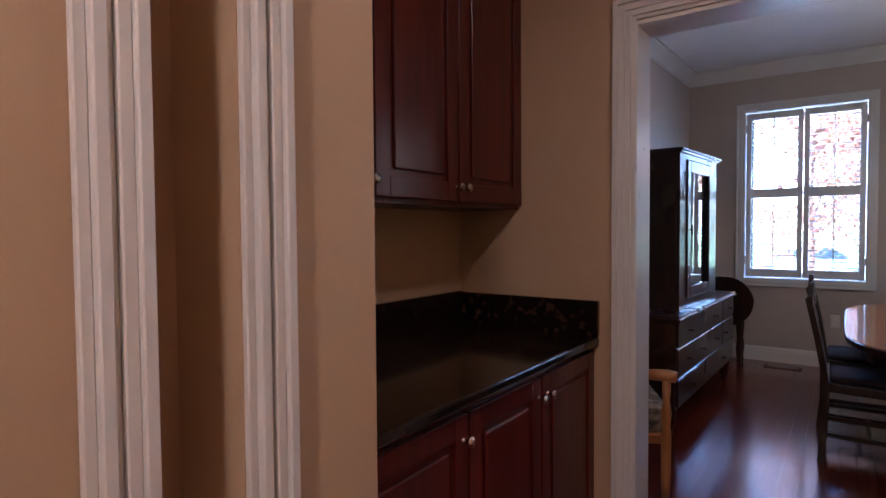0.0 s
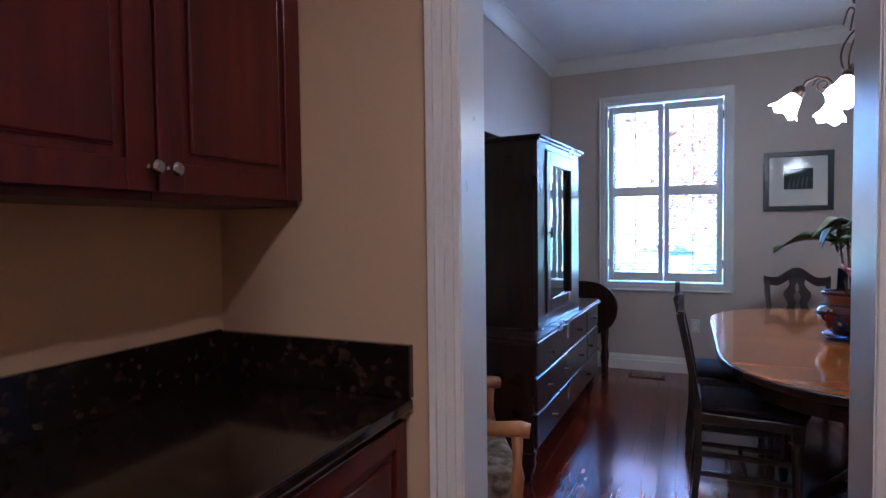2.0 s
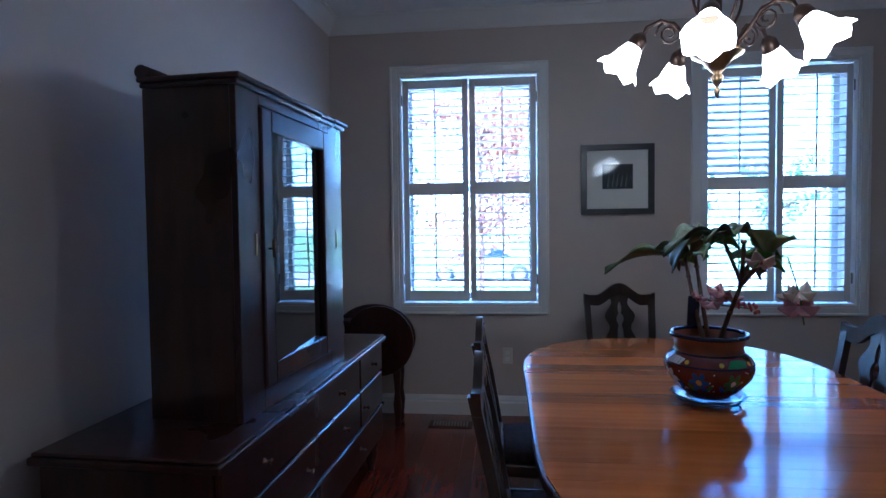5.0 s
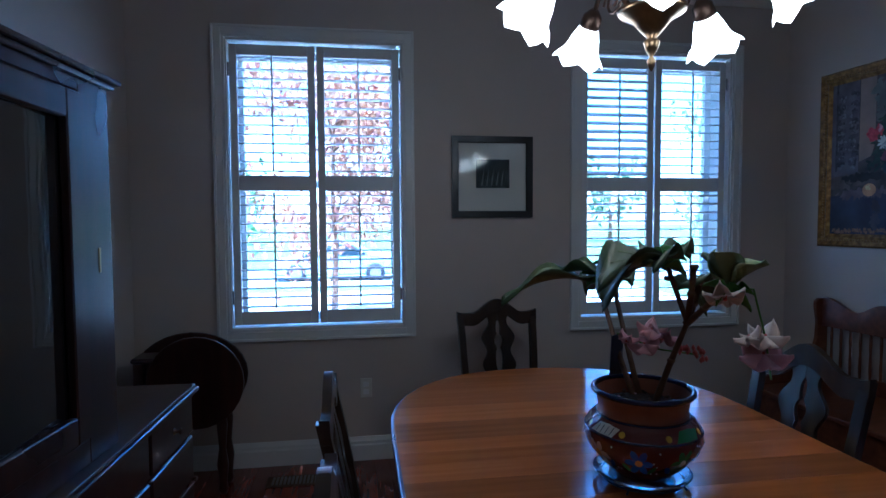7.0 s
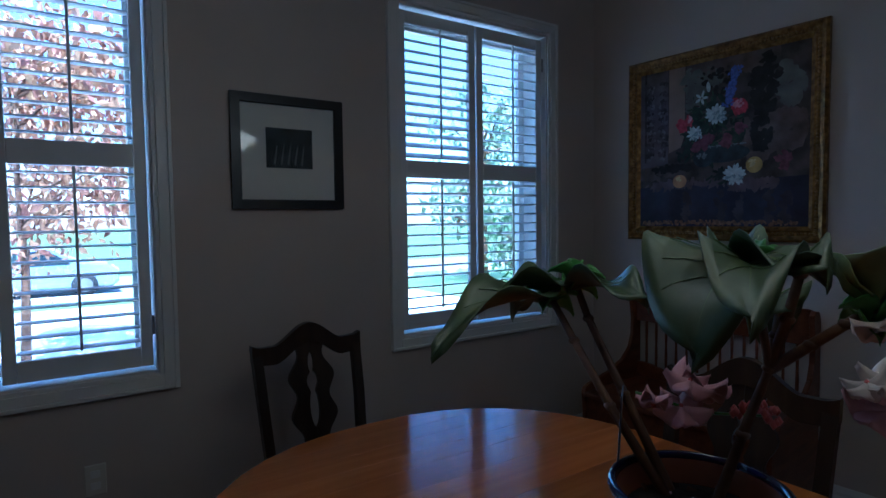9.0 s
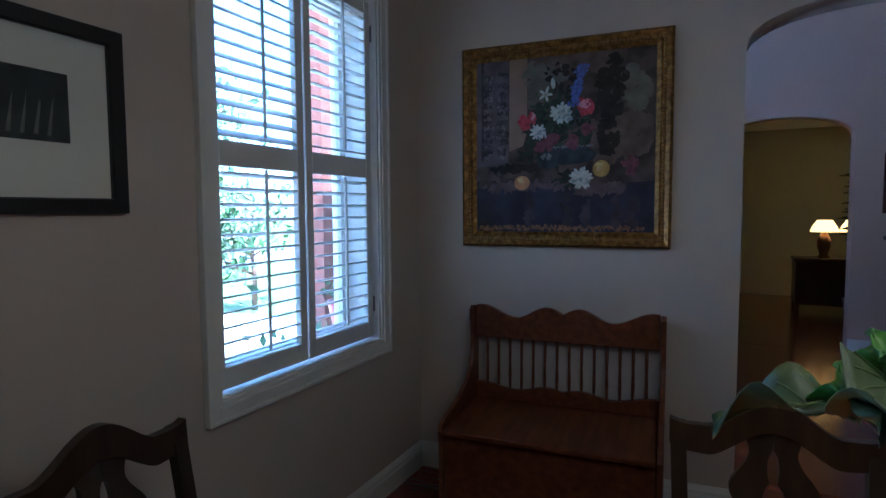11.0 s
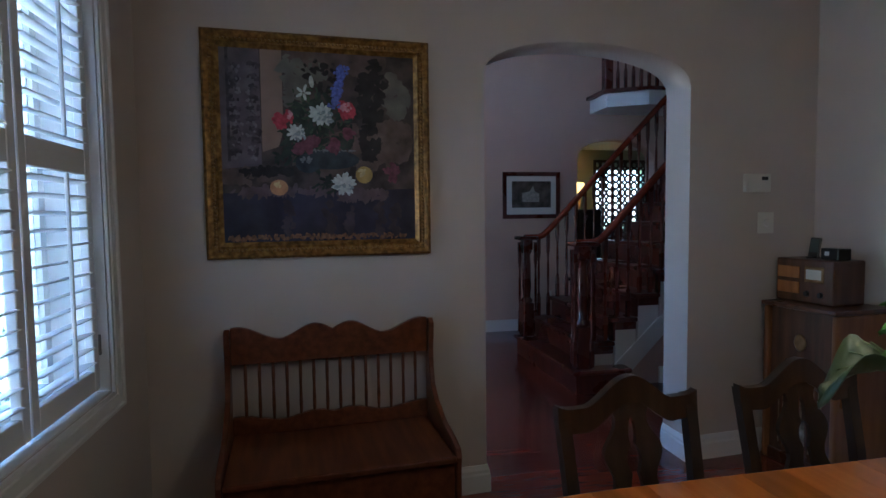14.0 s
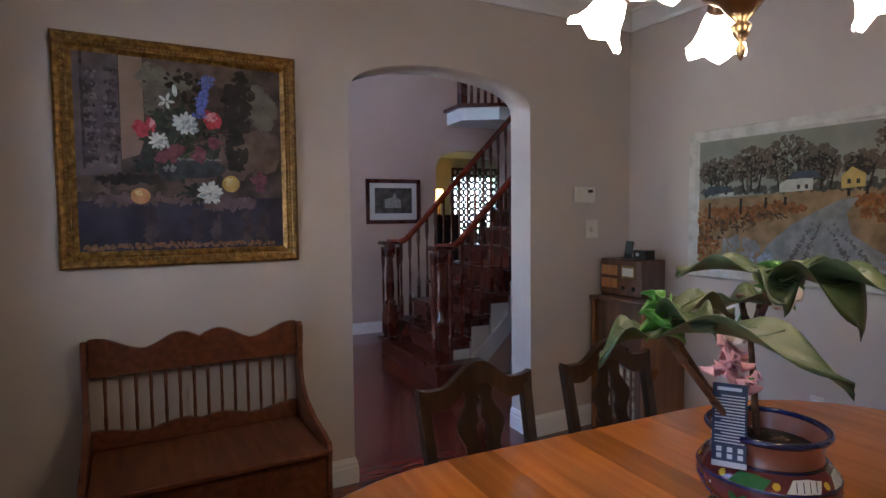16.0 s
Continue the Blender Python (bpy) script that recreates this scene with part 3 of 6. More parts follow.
M_FLOOR2 = island_floor("cherry_floor_boards")
bm = B()
for xa, xb, ya, yb in ((1.757, 3.33, 3.93, 7.86), (3.33, 7.0, 1.0, 8.0), (7.0, 11.0, -2.0, 8.0), (-1.2, -1.0, 3.93, 7.86), (-1.2, 1.2, -0.2, 3.93)):
    for x, y, l in plank_runs(xa, xb - 0.05, ya, yb):
        vs = [bm.verts.new(c) for c in ((x + 0.0008, y + 0.001, 0), (x + PW - 0.0008, y + 0.001, 0), (x + PW - 0.0008, y + l - 0.001, 0), (x + 0.0008, y + l - 0.001, 0))]
        bm.faces.new(vs)
pl = part("plank_field", bm, M_FLOOR2, fl)
tagged(pl, kind="stuff")

# floor register under the window
vent = thing("floor_vent", pose(-0.112, 7.64, 0), "brown metal floor register set in the boards", "floor vent")
part("frame", box(B(), -0.15, 0.15, -0.065, 0.065, 0, 0.006, 0.002), M_BRASS, vent)
for k in range(12):
    part("slat", box(B(), -0.12 + k * 0.0205, -0.108 + k * 0.0205, -0.045, 0.045, 0.006, 0.010), M_METAL, vent)


# ---------- pantry cabinets ----------
def door_panel(parent, w, h, m, t=0.02, rail=0.06):
    """A raised-panel door in the yz plane, front at +x, origin at its lower corner."""
    d = part("door", box(B(), 0, t - 0.009, 0.002, w - 0.002, 0.002, h - 0.002), M_CHERRY, parent, m=m)
    for a in (0, w - rail):
        part("stile", box(B(), t - 0.0088, t, a, a + rail, 0, h, 0.002), M_CHERRY, d)
    for a in (0, h - rail):
        part("rail", box(B(), t - 0.0088, t - 0.0006, rail, w - rail, a, a + rail, 0.002), M_CHERRY, d)
    part("raised_panel", box(B(), t - 0.0088, t - 0.001, rail + 0.022, w - rail - 0.022, rail + 0.022, h - rail - 0.022, 0.006), M_CHERRY, d)
    return d


def knob(parent, m):
    bm = B()
    lathe(bm, [(0.009, 0), (0.009, 0.003), (0.005, 0.006), (0.005, 0.014), (0.012, 0.018), (0.016, 0.024), (0.015, 0.030), (0.008, 0.034)], 16)
    part("knob", bm, M_NICKEL, parent, "round brushed nickel knob", m @ pose(0, 0, 0, 0, 90, 0))


CX = -0.492     # front of the base cabinets
UX = -0.797    # front of the wall cabinets
base_units = [(3.28, 0.485, 0.035), (2.835, 0.445, 0.415), (2.31, 0.525, 0.49)]
for y, w, ky in base_units:
    c = thing("base_cabinet", pose(0, y, 0), "deep red cherry base cabinet with raised panel door", "cabinet", "pantry base cabinets")
    bm = B()
    box(bm, PX + 0.002, CX, 0.001, w - 0.001, 0.1, 0.838)
    box(bm, PX + 0.002, CX - 0.06, 0.001, w - 0.001, 0, 0.1)
    part("body", bm, M_CHERRY, c)
    d = door_panel(c, min(w, 0.525) - 0.01, 0.690, pose(CX + 0.001, 0.005, 0.125))
    knob(d, pose(0.02, ky, 0.625))
upper = [(3.283, 0.484, 0.025), (2.835, 0.448, 0.425), (2.31, 0.525, 0.50)]
for y, w, ky in upper:
    c = thing("wall_cabinet", pose(0, y, 1.386), "deep red cherry wall cabinet with raised panel door", "cabinet", "pantry wall cabinets")
    part("body", box(B(), PX + 0.002, UX - 0.02, 0.001, w - 0.001, 0, 1.1), M_CHERRY, c)
    d = door_panel(c, w - 0.008, 1.06, pose(UX - 0.019, 0.004, 0.018), rail=0.065)
    knob(d, pose(0.02, ky, 0.05))
ct = thing("countertop", pose(0, 0, 0), "dark speckled granite countertop with backsplash", "countertop")
part("slab", box(B(), PX + 0.001, -0.452, 2.308, PY - 0.001, 0.840, 0.872, 0.008, 2), M_GRANITE, ct)
part("backsplash", box(B(), PX + 0.001, PX + 0.024, 2.308, PY - 0.026, 0.873, 1.022, 0.003), M_GRANITE, ct)
part("backsplash", box(B(), PX + 0.001, -0.452, PY - 0.025, PY - 0.001, 0.873, 1.015, 0.003), M_GRANITE, ct)
rack = thing("tray_rack", pose(-0.93, 2.43, 0.873), "teal painted two-tier rack holding eggs on the counter", "rack")
M_TEAL = material("teal_paint", shades((0.01, 0.07, 0.075), 0.15), 0.5, 12)
M_EGG = material("brown_egg", shades((0.45, 0.24, 0.14), 0.1), 0.5, 12)
for sx in (-0.12, 0.12):
    for sy in (-0.09, 0.09):
        part("post", box(B(), sx - 0.009, sx + 0.009, sy - 0.009, sy + 0.009, 0, 0.33, 0.002), M_TEAL, rack)
for z in (0.03, 0.20):
    part("shelf", box(B(), -0.12, 0.12, -0.09, 0.09, z, z + 0.01), M_TEAL, rack)
    for sx in (-0.125, 0.117):
        part("rail", box(B(), sx, sx + 0.008, -0.09, 0.09, z + 0.012, z + 0.05), M_TEAL, rack)
    for sy in (-0.095, 0.087):
        part("rail", box(B(), -0.12, 0.12, sy, sy + 0.008, z + 0.012, z + 0.05), M_TEAL, rack)
for k in range(3):
    bm = B()
    lathe(bm, [(0.004, 0), (0.018, 0.008), (0.024, 0.022), (0.020, 0.042), (0.008, 0.056)], 14)
    tagged(part("egg", bm, M_EGG, m=pose(-0.99 + 0.06 * k, 2.44, 1.083)), "brown egg lying in the teal rack", "egg", "eggs")


# two unseen warm ceiling lights, added to brighten the pantry and its hall
M_WARM = emitter("warm_fill_glow", (1.0, 0.70, 0.44), PANTRY_FILL)
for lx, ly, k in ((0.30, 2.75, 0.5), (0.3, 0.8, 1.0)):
    cl = thing("ceiling_light", pose(lx, ly, 2.62) @ Matrix.Diagonal((k, k, 1, 1)), "unseen round warm ceiling light, added to light the pantry", "ceiling light", "pantry lights")
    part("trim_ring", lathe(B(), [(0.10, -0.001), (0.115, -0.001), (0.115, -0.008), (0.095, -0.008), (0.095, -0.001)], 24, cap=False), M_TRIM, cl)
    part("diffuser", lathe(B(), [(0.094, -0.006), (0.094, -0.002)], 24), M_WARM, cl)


# ---------- dining table ----------
TX, TY, TZ = 1.005, 5.90, 0.72
HW, HS, EB = 0.66, 0.49, 0.695


def table_outline(k=1.0, n=18, dx=0.0, dy=0.0):
    pts = []
    for i in range(n + 1):
        a = math.pi * i / n
        c, s = math.cos(a), math.sin(a)
        pts.append((HW * math.copysign(abs(c) ** 0.88, c) - dx * c, HS + EB * abs(s) ** 0.88 - dy * s))
    pts += [(-x, -y) for x, y in pts]
    return pts


def clip_y(poly, lo, hi):
    for sgn, lim in ((1, lo), (-1, -hi)):
        out = []
        for (x0, y0), (x1, y1) in zip(poly, poly[1:] + poly[:1]):
            i0, i1 = sgn * y0 >= lim, sgn * y1 >= lim
            if i0:
                out.append((x0, y0))
            if i0 != i1:
                t = (sgn * lim - y0) / (y1 - y0)
                out.append((x0 + t * (x1 - x0), sgn * lim))
        poly = out
    return poly


tb = thing("dining_table", pose(TX, TY, 0), "glossy honey cherry dining table with dark edge and pedestals", "table")
bm = B()
prism(bm, table_outline(), "z", TZ - 0.034, TZ - 0.0035, 0.006)
part("tabletop", bm, M_DARK, tb, "dark moulded table edge")
out = table_outline(dx=0.012, dy=0.012)
ya = -1.25
random.seed(11)
while ya < 1.25:
    yb = min(1.26, ya + random.choice((0.085, 0.11, 0.13, 0.16)))
    q = clip_y(out, ya + 0.0003, yb - 0.0003)
    if len(q) > 2:
        bm = B()
        prism(bm, q, "z", TZ - 0.003, TZ)
        part("plank", bm, M_TABLE, tb)
    ya = yb
bm = B()
prism(bm, table_outline(dx=0.09, dy=0.09), "z", TZ - 0.12, TZ - 0.034)
part("apron", bm, M_DARK, tb)
for s in (-0.62, 0.62):
    bm = B()
    lathe(bm, [(0.09, 0.16), (0.11, 0.20), (0.07, 0.25), (0.10, 0.34), (0.12, 0.42), (0.10, 0.50), (0.06, 0.55), (0.09, 0.60), (0.13, 0.64)], 18)
    ped = part("pedestal", bm, M_DARK, tb, m=pose(0, s, 0))
    for a in range(4):
        an = math.pi / 4 + a * math.pi / 2
        bm = B()
        tube(bm, [(0.05 * math.cos(an), 0.05 * math.sin(an), 0.22), (0.16 * math.cos(an), 0.16 * math.sin(an), 0.21), (0.26 * math.cos(an), 0.26 * math.sin(an), 0.11), (0.34 * math.cos(an), 0.34 * math.sin(an), 0.03)], [0.045, 0.04, 0.033, 0.03], 8)
        part("foot", bm, M_DARK, ped)


# ---------- dining chairs ----------
def strip(bm, rows, y0, y1):
    """Board in the xz plane from rows (z, left, right), between y0 and y1."""
    rings = [[bm.verts.new(c) for c in ((l, y0, z), (r, y0, z), (r, y1, z), (l, y1, z))] for z, l, r in rows]
    for a, b in zip(rings, rings[1:]):
        for i in range(4):
            bm.faces.new((a[i], a[(i + 1) % 4], b[(i + 1) % 4], b[i]))
    bm.faces.new(list(reversed(rings[0])))
    bm.faces.new(rings[-1])
    return bm


def make_chair():
    """A dining chair facing -y: the back stands at +y."""
    c = thing("dining_chair", pose(0, 0, 0), "dark oak dining chair with pierced splat back and fabric seat", "chair", "chairs round the table")
    lean = 0.085
    for s in (-1, 1):
        bm = B()
        pts = [(s * 0.19, 0.02, 0), (s * 0.188, 0, 0.2), (s * 0.188, 0, 0.45), (s * 0.20, lean * 0.45, 0.68), (s * 0.207, lean, 0.905)]
        for (xa, ya, za), (xb, yb, zb) in zip(pts, pts[1:]):
            vs = [bm.verts.new(v) for v in ((xa - 0.018, ya - 0.014, za), (xa + 0.018, ya - 0.014, za), (xa + 0.018, ya + 0.016, za), (xa - 0.018, ya + 0.016, za), (xb - 0.018, yb - 0.014, zb), (xb + 0.018, yb - 0.014, zb), (xb + 0.018, yb + 0.016, zb), (xb - 0.018, yb + 0.016, zb))]
            for q in ((0, 1, 5, 4), (1, 2, 6, 5), (2, 3, 7, 6), (3, 0, 4, 7), (3, 2, 1, 0), (4, 5, 6, 7)):
                bm.faces.new([vs[k] for k in q])
        bmesh.ops.remove_doubles(bm, verts=bm.verts[:], dist=1e-4)
        part("back_post", bm, M_CHAIR, c)
        bm = B()
        lathe(bm, [(0.020, 0), (0.016, 0.02), (0.024, 0.05), (0.018, 0.09), (0.022, 0.20), (0.027, 0.32), (0.02, 0.35)], 12)
        box(bm, -0.025, 0.025, -0.025, 0.025, 0.35, 0.43, 0.003)
        part("leg", bm, M_CHAIR, c, m=pose(s * 0.205, -0.40, 0))
        bm = B()
        box(bm, -0.010, 0.010, -0.39, 0.0, 0.14, 0.165, 0.004)
        part("stretcher", bm, M_CHAIR, c, m=pose(s * 0.197, 0, 0))
        bm = B()
        box(bm, -0.010, 0.010, -0.39, 0.0, 0.235, 0.26, 0.004)
        part("stretcher", bm, M_CHAIR, c, m=pose(s * 0.197, 0, 0))
    part("stretcher", box(B(), -0.19, 0.19, -0.21, -0.19, 0.142, 0.163, 0.004), M_CHAIR, c)
    part("stretcher", box(B(), -0.185, 0.185, -0.01, 0.01, 0.235, 0.26, 0.004), M_CHAIR, c)
    bm = B()
    prism(bm, [(-0.225, -0.42), (0.225, -0.42), (0.19, 0.012), (-0.19, 0.012)], "z", 0.39, 0.44, 0.005)
    part("seat_frame", bm, M_CHAIR, c)
    bm = B()
    prism(bm, [(-0.215, -0.425), (0.215, -0.425), (0.172, -0.016), (-0.172, -0.016)], "z", 0.441, 0.478, 0.016)
    part("seat", smooth(bm), M_SEAT, c, "dark woven fabric seat")
    # crest rail
    us = [i / 24 for i in range(-24, 25)]

    def top(u):
        a = abs(u)
        hump = 0.5 + 0.5 * math.cos(math.pi * min(1, a / 0.62)) if a < 0.62 else 0
        return 0.905 + 0.075 * hump ** 0.8 + (0.012 * ((a - 0.8) / 0.2) ** 2 if a > 0.8 else 0)

    def low(u):
        return top(u) - 0.062 - 0.012 * math.cos(u * math.pi * 0.5)
    bm = B()
    n = len(us)
    fr = [[bm.verts.new((u * 0.226, lean + d - 0.008 - 0.03 * (1 - u * u) * 0, z)) for u, z in zip(us, map(f, us))] for f, d in ((low, -0.014), (top, -0.010), (top, 0.016), (low, 0.012))]
    for a, b in zip(fr, fr[1:] + fr[:1]):
        for i in range(n - 1):
            bm.faces.new((a[i], a[i + 1], b[i + 1], b[i])).smooth = False
    for e in (0, -1):
        bm.faces.new([r[e] for r in fr] if e else [r[e] for r in reversed(fr)])
    bmesh.ops.recalc_face_normals(bm, faces=bm.faces[:])
    part("crest_rail", bm, M_CHAIR, c)
    # pierced splat, two mirrored halves
    zs = [0.47 + 0.455 * i / 30 for i in range(31)]

    def outer(z):
        t = (z - 0.47) / 0.455
        return 0.052 + 0.030 * math.sin(t * math.pi) + 0.016 * math.cos(t * math.pi * 6)

    def inner(z):
        t = (z - 0.47) / 0.455
        a = 0.024 * max(0, 1 - ((t - 0.62) / 0.075) ** 2) ** 0.5 if abs(t - 0.62) < 0.075 else 0
        b = 0.013 * max(0, 1 - ((t - 0.77) / 0.09) ** 2) ** 0.5 if abs(t - 0.77) < 0.09 else 0
        d = 0.020 * max(0, 1 - ((t - 0.40) / 0.16) ** 2) ** 0.5 if abs(t - 0.40) < 0.16 else 0
        return max(a, b, d, 0.0004)
    bm = B()
    for s in (-1, 1):
        strip(bm, [(z, min(s * inner(z), s * outer(z)), max(s * inner(z), s * outer(z))) for z in zs], -0.007, 0.007)
    for v in bm.verts:
        v.co.y += lean * max(0, (v.co.z - 0.45) / 0.46) - 0.003
    bmesh.ops.recalc_face_normals(bm, faces=bm.faces[:])
    part("splat", bm, M_CHAIR, c)
    part("back_rail", box(B(), -0.185, 0.185, -0.012, 0.012, 0.448, 0.48, 0.003), M_CHAIR, c)
    return c


ch = make_chair()
ch.matrix_basis = pose(1.000, 7.49, 0, 0, 0, 4)
# east side (facing -x): the back is towards +x
copy_thing(ch, pose(1.695, 6.255, 0, 0, 0, -90 + 6))
copy_thing(ch, pose(1.74, 5.66, 0, 0, 0, -90 + 4))
# west side (facing +x)
copy_thing(ch, pose(0.238, 6.172, 0, 0, 0, 90))
copy_thing(ch, pose(0.265, 5.52, 0, 0, 0, 90))


# ---------- dresser base and hutch on it ----------
R = 1.9
DM = pose(-1.023, 5.196, 0, 0, 0, -R)     # local y runs along the wall, x towards the room
dr = thing("dresser", DM, "dark mahogany dresser with drawers, turned feet and brass pulls", "dresser")
DL, DD, DT = 1.765, 0.56, 0.758
part("body", box(B(), 0.02, DD - 0.035, 0.02, DL - 0.02, 0.17, DT - 0.035, 0.004), M_DARK, dr)
bm = B()
box(bm, 0.0, DD, 0.0, DL, DT - 0.034, DT - 0.012, 0.004)
box(bm, 0.008, DD - 0.008, 0.008, DL - 0.008, DT - 0.012, DT, 0.005, 2)
part("top", bm, M_DARK, dr)


def drawer(y0, y1, z0, z1, pulls):
    d = part("drawer", box(B(), 0, 0.018, 0.004, y1 - y0 - 0.004, 0.004, z1 - z0 - 0.004, 0.005), M_DARK, dr, m=pose(DD - 0.035, y0, z0))
    for py in pulls:
        bm = B()
        lathe(bm, [(0.012, 0), (0.012, 0.004), (0.006, 0.007), (0.006, 0.018), (0.013, 0.024), (0.006, 0.03)], 12, pose(0.018, py - y0, (z1 - z0) / 2, 0, 90, 0))
        part("pull", bm, M_BRASS, d, "dark brass pull")


drawer(0.03, DL - 0.46, 0.565, 0.725, (0.28, 1.0))
drawer(DL - 0.45, DL - 0.03, 0.565, 0.725, (DL - 0.24,))
drawer(0.03, DL - 0.46, 0.375, 0.56, (0.25, 0.62, 1.05))
drawer(DL - 0.45, DL - 0.03, 0.375, 0.56, (DL - 0.40,))
drawer(0.03, DL - 0.03, 0.19, 0.365, (0.35, 1.3))
part("moulding", box(B(), DD - 0.045, DD - 0.008, 0.012, DL - 0.012, 0.362, 0.378, 0.005), M_DARK, dr)
for fx in (0.07, DD - 0.08):
    for fy in (0.075, DL - 0.075):
        bm = B()
        lathe(bm, [(0.012, 0), (0.022, 0.012), (0.018, 0.03), (0.030, 0.06), (0.042, 0.10), (0.036, 0.13), (0.045, 0.15), (0.045, 0.172)], 14)
        part("foot", bm, M_DARK, dr, m=pose(fx, fy, 0))

M_HGLASS = bpy.data.materials.new("hutch_glass")
M_HGLASS.use_nodes = True
_b = M_HGLASS.node_tree.nodes["Principled BSDF"]
_b.inputs["Base Color"].default_value = (0.01, 0.01, 0.012, 1)
_b.inputs["Roughness"].default_value = 0.02
_b.inputs["Specular IOR Level"].default_value = 0.9
_b.inputs["Coat Weight"].default_value = 0.6
_b.inputs["Coat Roughness"].default_value = 0.01
_t = tex(M_HGLASS.node_tree, "ShaderNodeTexNoise", 3.5, (1, 0.6, 1.4), 2)
_bp = M_HGLASS.node_tree.nodes.new("ShaderNodeBump")
_bp.inputs["Strength"].default_value, _bp.inputs["Distance"].default_value = 0.35, 0.004
M_HGLASS.node_tree.links.new(_t.outputs[0], _bp.inputs["Height"])
M_HGLASS.node_tree.links.new(_bp.outputs[0], _b.inputs["Normal"])

HL, HD, HZ0, HZ1 = 0.86, 0.315, DT, 1.792
hu = thing("china_hutch", pose(-0.8485, 5.4876, 0, 0, 0, -4.6), "tall dark mahogany hutch with glazed door, standing on the dresser", "hutch")
part("side_panel", box(B(), 0.01, HD - 0.022, 0.0, 0.022, HZ0, HZ1), M_DARK, hu)
part("side_panel", box(B(), 0.01, HD - 0.022, HL - 0.022, HL, HZ0, HZ1), M_DARK, hu)
part("back_panel", box(B(), 0.0, 0.01, 0.0, HL, HZ0, HZ1), M_DARK, hu)
part("bottom", box(B(), 0.01, HD - 0.022, 0.022, HL - 0.022, HZ0, HZ0 + 0.05), M_DARK, hu)
part("top", box(B(), 0.01, HD - 0.022, 0.022, HL - 0.022, HZ1 - 0.03, HZ1), M_DARK, hu)
part("front_frame", box(B(), HD - 0.022, HD, 0.0, 0.136, HZ0, HZ1, 0.002), M_DARK, hu)
part("front_frame", box(B(), HD - 0.022, HD, 0.713, HL, HZ0, HZ1, 0.002), M_DARK, hu)
part("front_frame", box(B(), HD - 0.022, HD, 0.136, 0.713, HZ0, HZ0 + 0.07, 0.002), M_DARK, hu)
part("front_frame", box(B(), HD - 0.022, HD, 0.136, 0.713, HZ1 - 0.035, HZ1, 0.002), M_DARK, hu)
z0, z1 = HZ0 + 0.074, HZ1 - 0.04
dd = part("door", box(B(), HD - 0.015, HD + 0.010, 0.138, 0.205, z0, z1, 0.004), M_DARK, hu)
part("stile", box(B(), HD - 0.015, HD + 0.010, 0.645, 0.711, z0, z1, 0.004), M_DARK, dd)
part("rail", box(B(), HD - 0.015, HD + 0.010, 0.205, 0.645, z0, z0 + 0.075, 0.004), M_DARK, dd)
part("rail", box(B(), HD - 0.015, HD + 0.010, 0.205, 0.645, z1 - 0.075, z1, 0.004), M_DARK, dd)
part("pane", box(B(), -0.0025, 0.0025, -0.225, 0.225, z0 + 0.07, z1 - 0.07), M_HGLASS, dd, "old wavy dark glass", pose(HD - 0.006, 0.425, 0, 0, 0, 3.6))
part("latch", lathe(B(), [(0.006, -0.03), (0.006, 0.03)], 8, pose(HD + 0.028, 0.168, 1.29)), M_BRASS, dd, "dark iron latch")
part("latch", lathe(B(), [(0.004, 0), (0.004, 0.028), (0.009, 0.03)], 8, pose(HD + 0.008, 0.168, 1.29, 0, 90, 0)), M_BRASS, dd)
for q in (0.10, 0.79):
    part("escutcheon", box(B(), HD, HD + 0.003, q - 0.006, q + 0.006, 1.27, 1.34, 0.002), M_BRASSL, hu)
bm = B()
box(bm, 0.0, HD + 0.016, -0.016, HL + 0.016, HZ1, HZ1 + 0.014, 0.004)
box(bm, 0.0, HD + 0.03, -0.03, HL + 0.03, HZ1 + 0.014, HZ1 + 0.03, 0.006, 2)
part("cornice", bm, M_DARK, hu)
bm = B()
lathe(bm, [(0.022, 0), (0.022, HL + 0.03)], 12, pose(0.02, -0.03, HZ1 + 0.045, -90, 0, 0))
part("scroll_rail", bm, M_DARK, hu)

# tilt-top round table beyond the dresser
gt = thing("gateleg_table", pose(-0.595, 7.53, 0), "dark folded gateleg table with rounded leaves against the wall", "table")
bm = B()
pts = [(0.235 * math.cos(a), 0.235 * math.sin(a)) for a in [2 * math.pi * k / 28 for k in range(28)]]
prism(bm, pts, "y", -0.012, 0.012, 0.004)
part("leaf", bm, M_DARK, gt, m=pose(0.02, -0.02, 0.60))
bm = B()
prism(bm, [(x * 1.25, z) for x, z in pts], "y", -0.012, 0.012, 0.004)
part("leaf", bm, M_DARK, gt, m=pose(-0.06, 0.2, 0.585))
part("top", box(B(), -0.30, 0.10, 0.01, 0.17, 0.70, 0.725, 0.008), M_DARK, gt)
for lx, ly in ((0.13, 0.03), (-0.26, 0.03), (0.13, 0.16), (-0.26, 0.16)):
    bm = B()
    box(bm, -0.025, 0.025, -0.025, 0.025, 0.45, 0.70, 0.003)
    lathe(bm, [(0.018, 0), (0.026, 0.03), (0.02, 0.06), (0.03, 0.16), (0.018, 0.24), (0.028, 0.36), (0.022, 0.45)], 12)
    part("leg", bm, M_DARK, gt, m=pose(lx, ly, 0))


# ---------- chandelier ----------
CHX, CHY = 1.029, 5.98
M_SHADE = emitter("lit_frosted_glass", (1.0, 0.80, 0.52), SHADE_GLOW)
cd = thing("chandelier", pose(CHX, CHY, -0.008), "bronze five-arm chandelier with lit frosted bell shades", "chandelier")
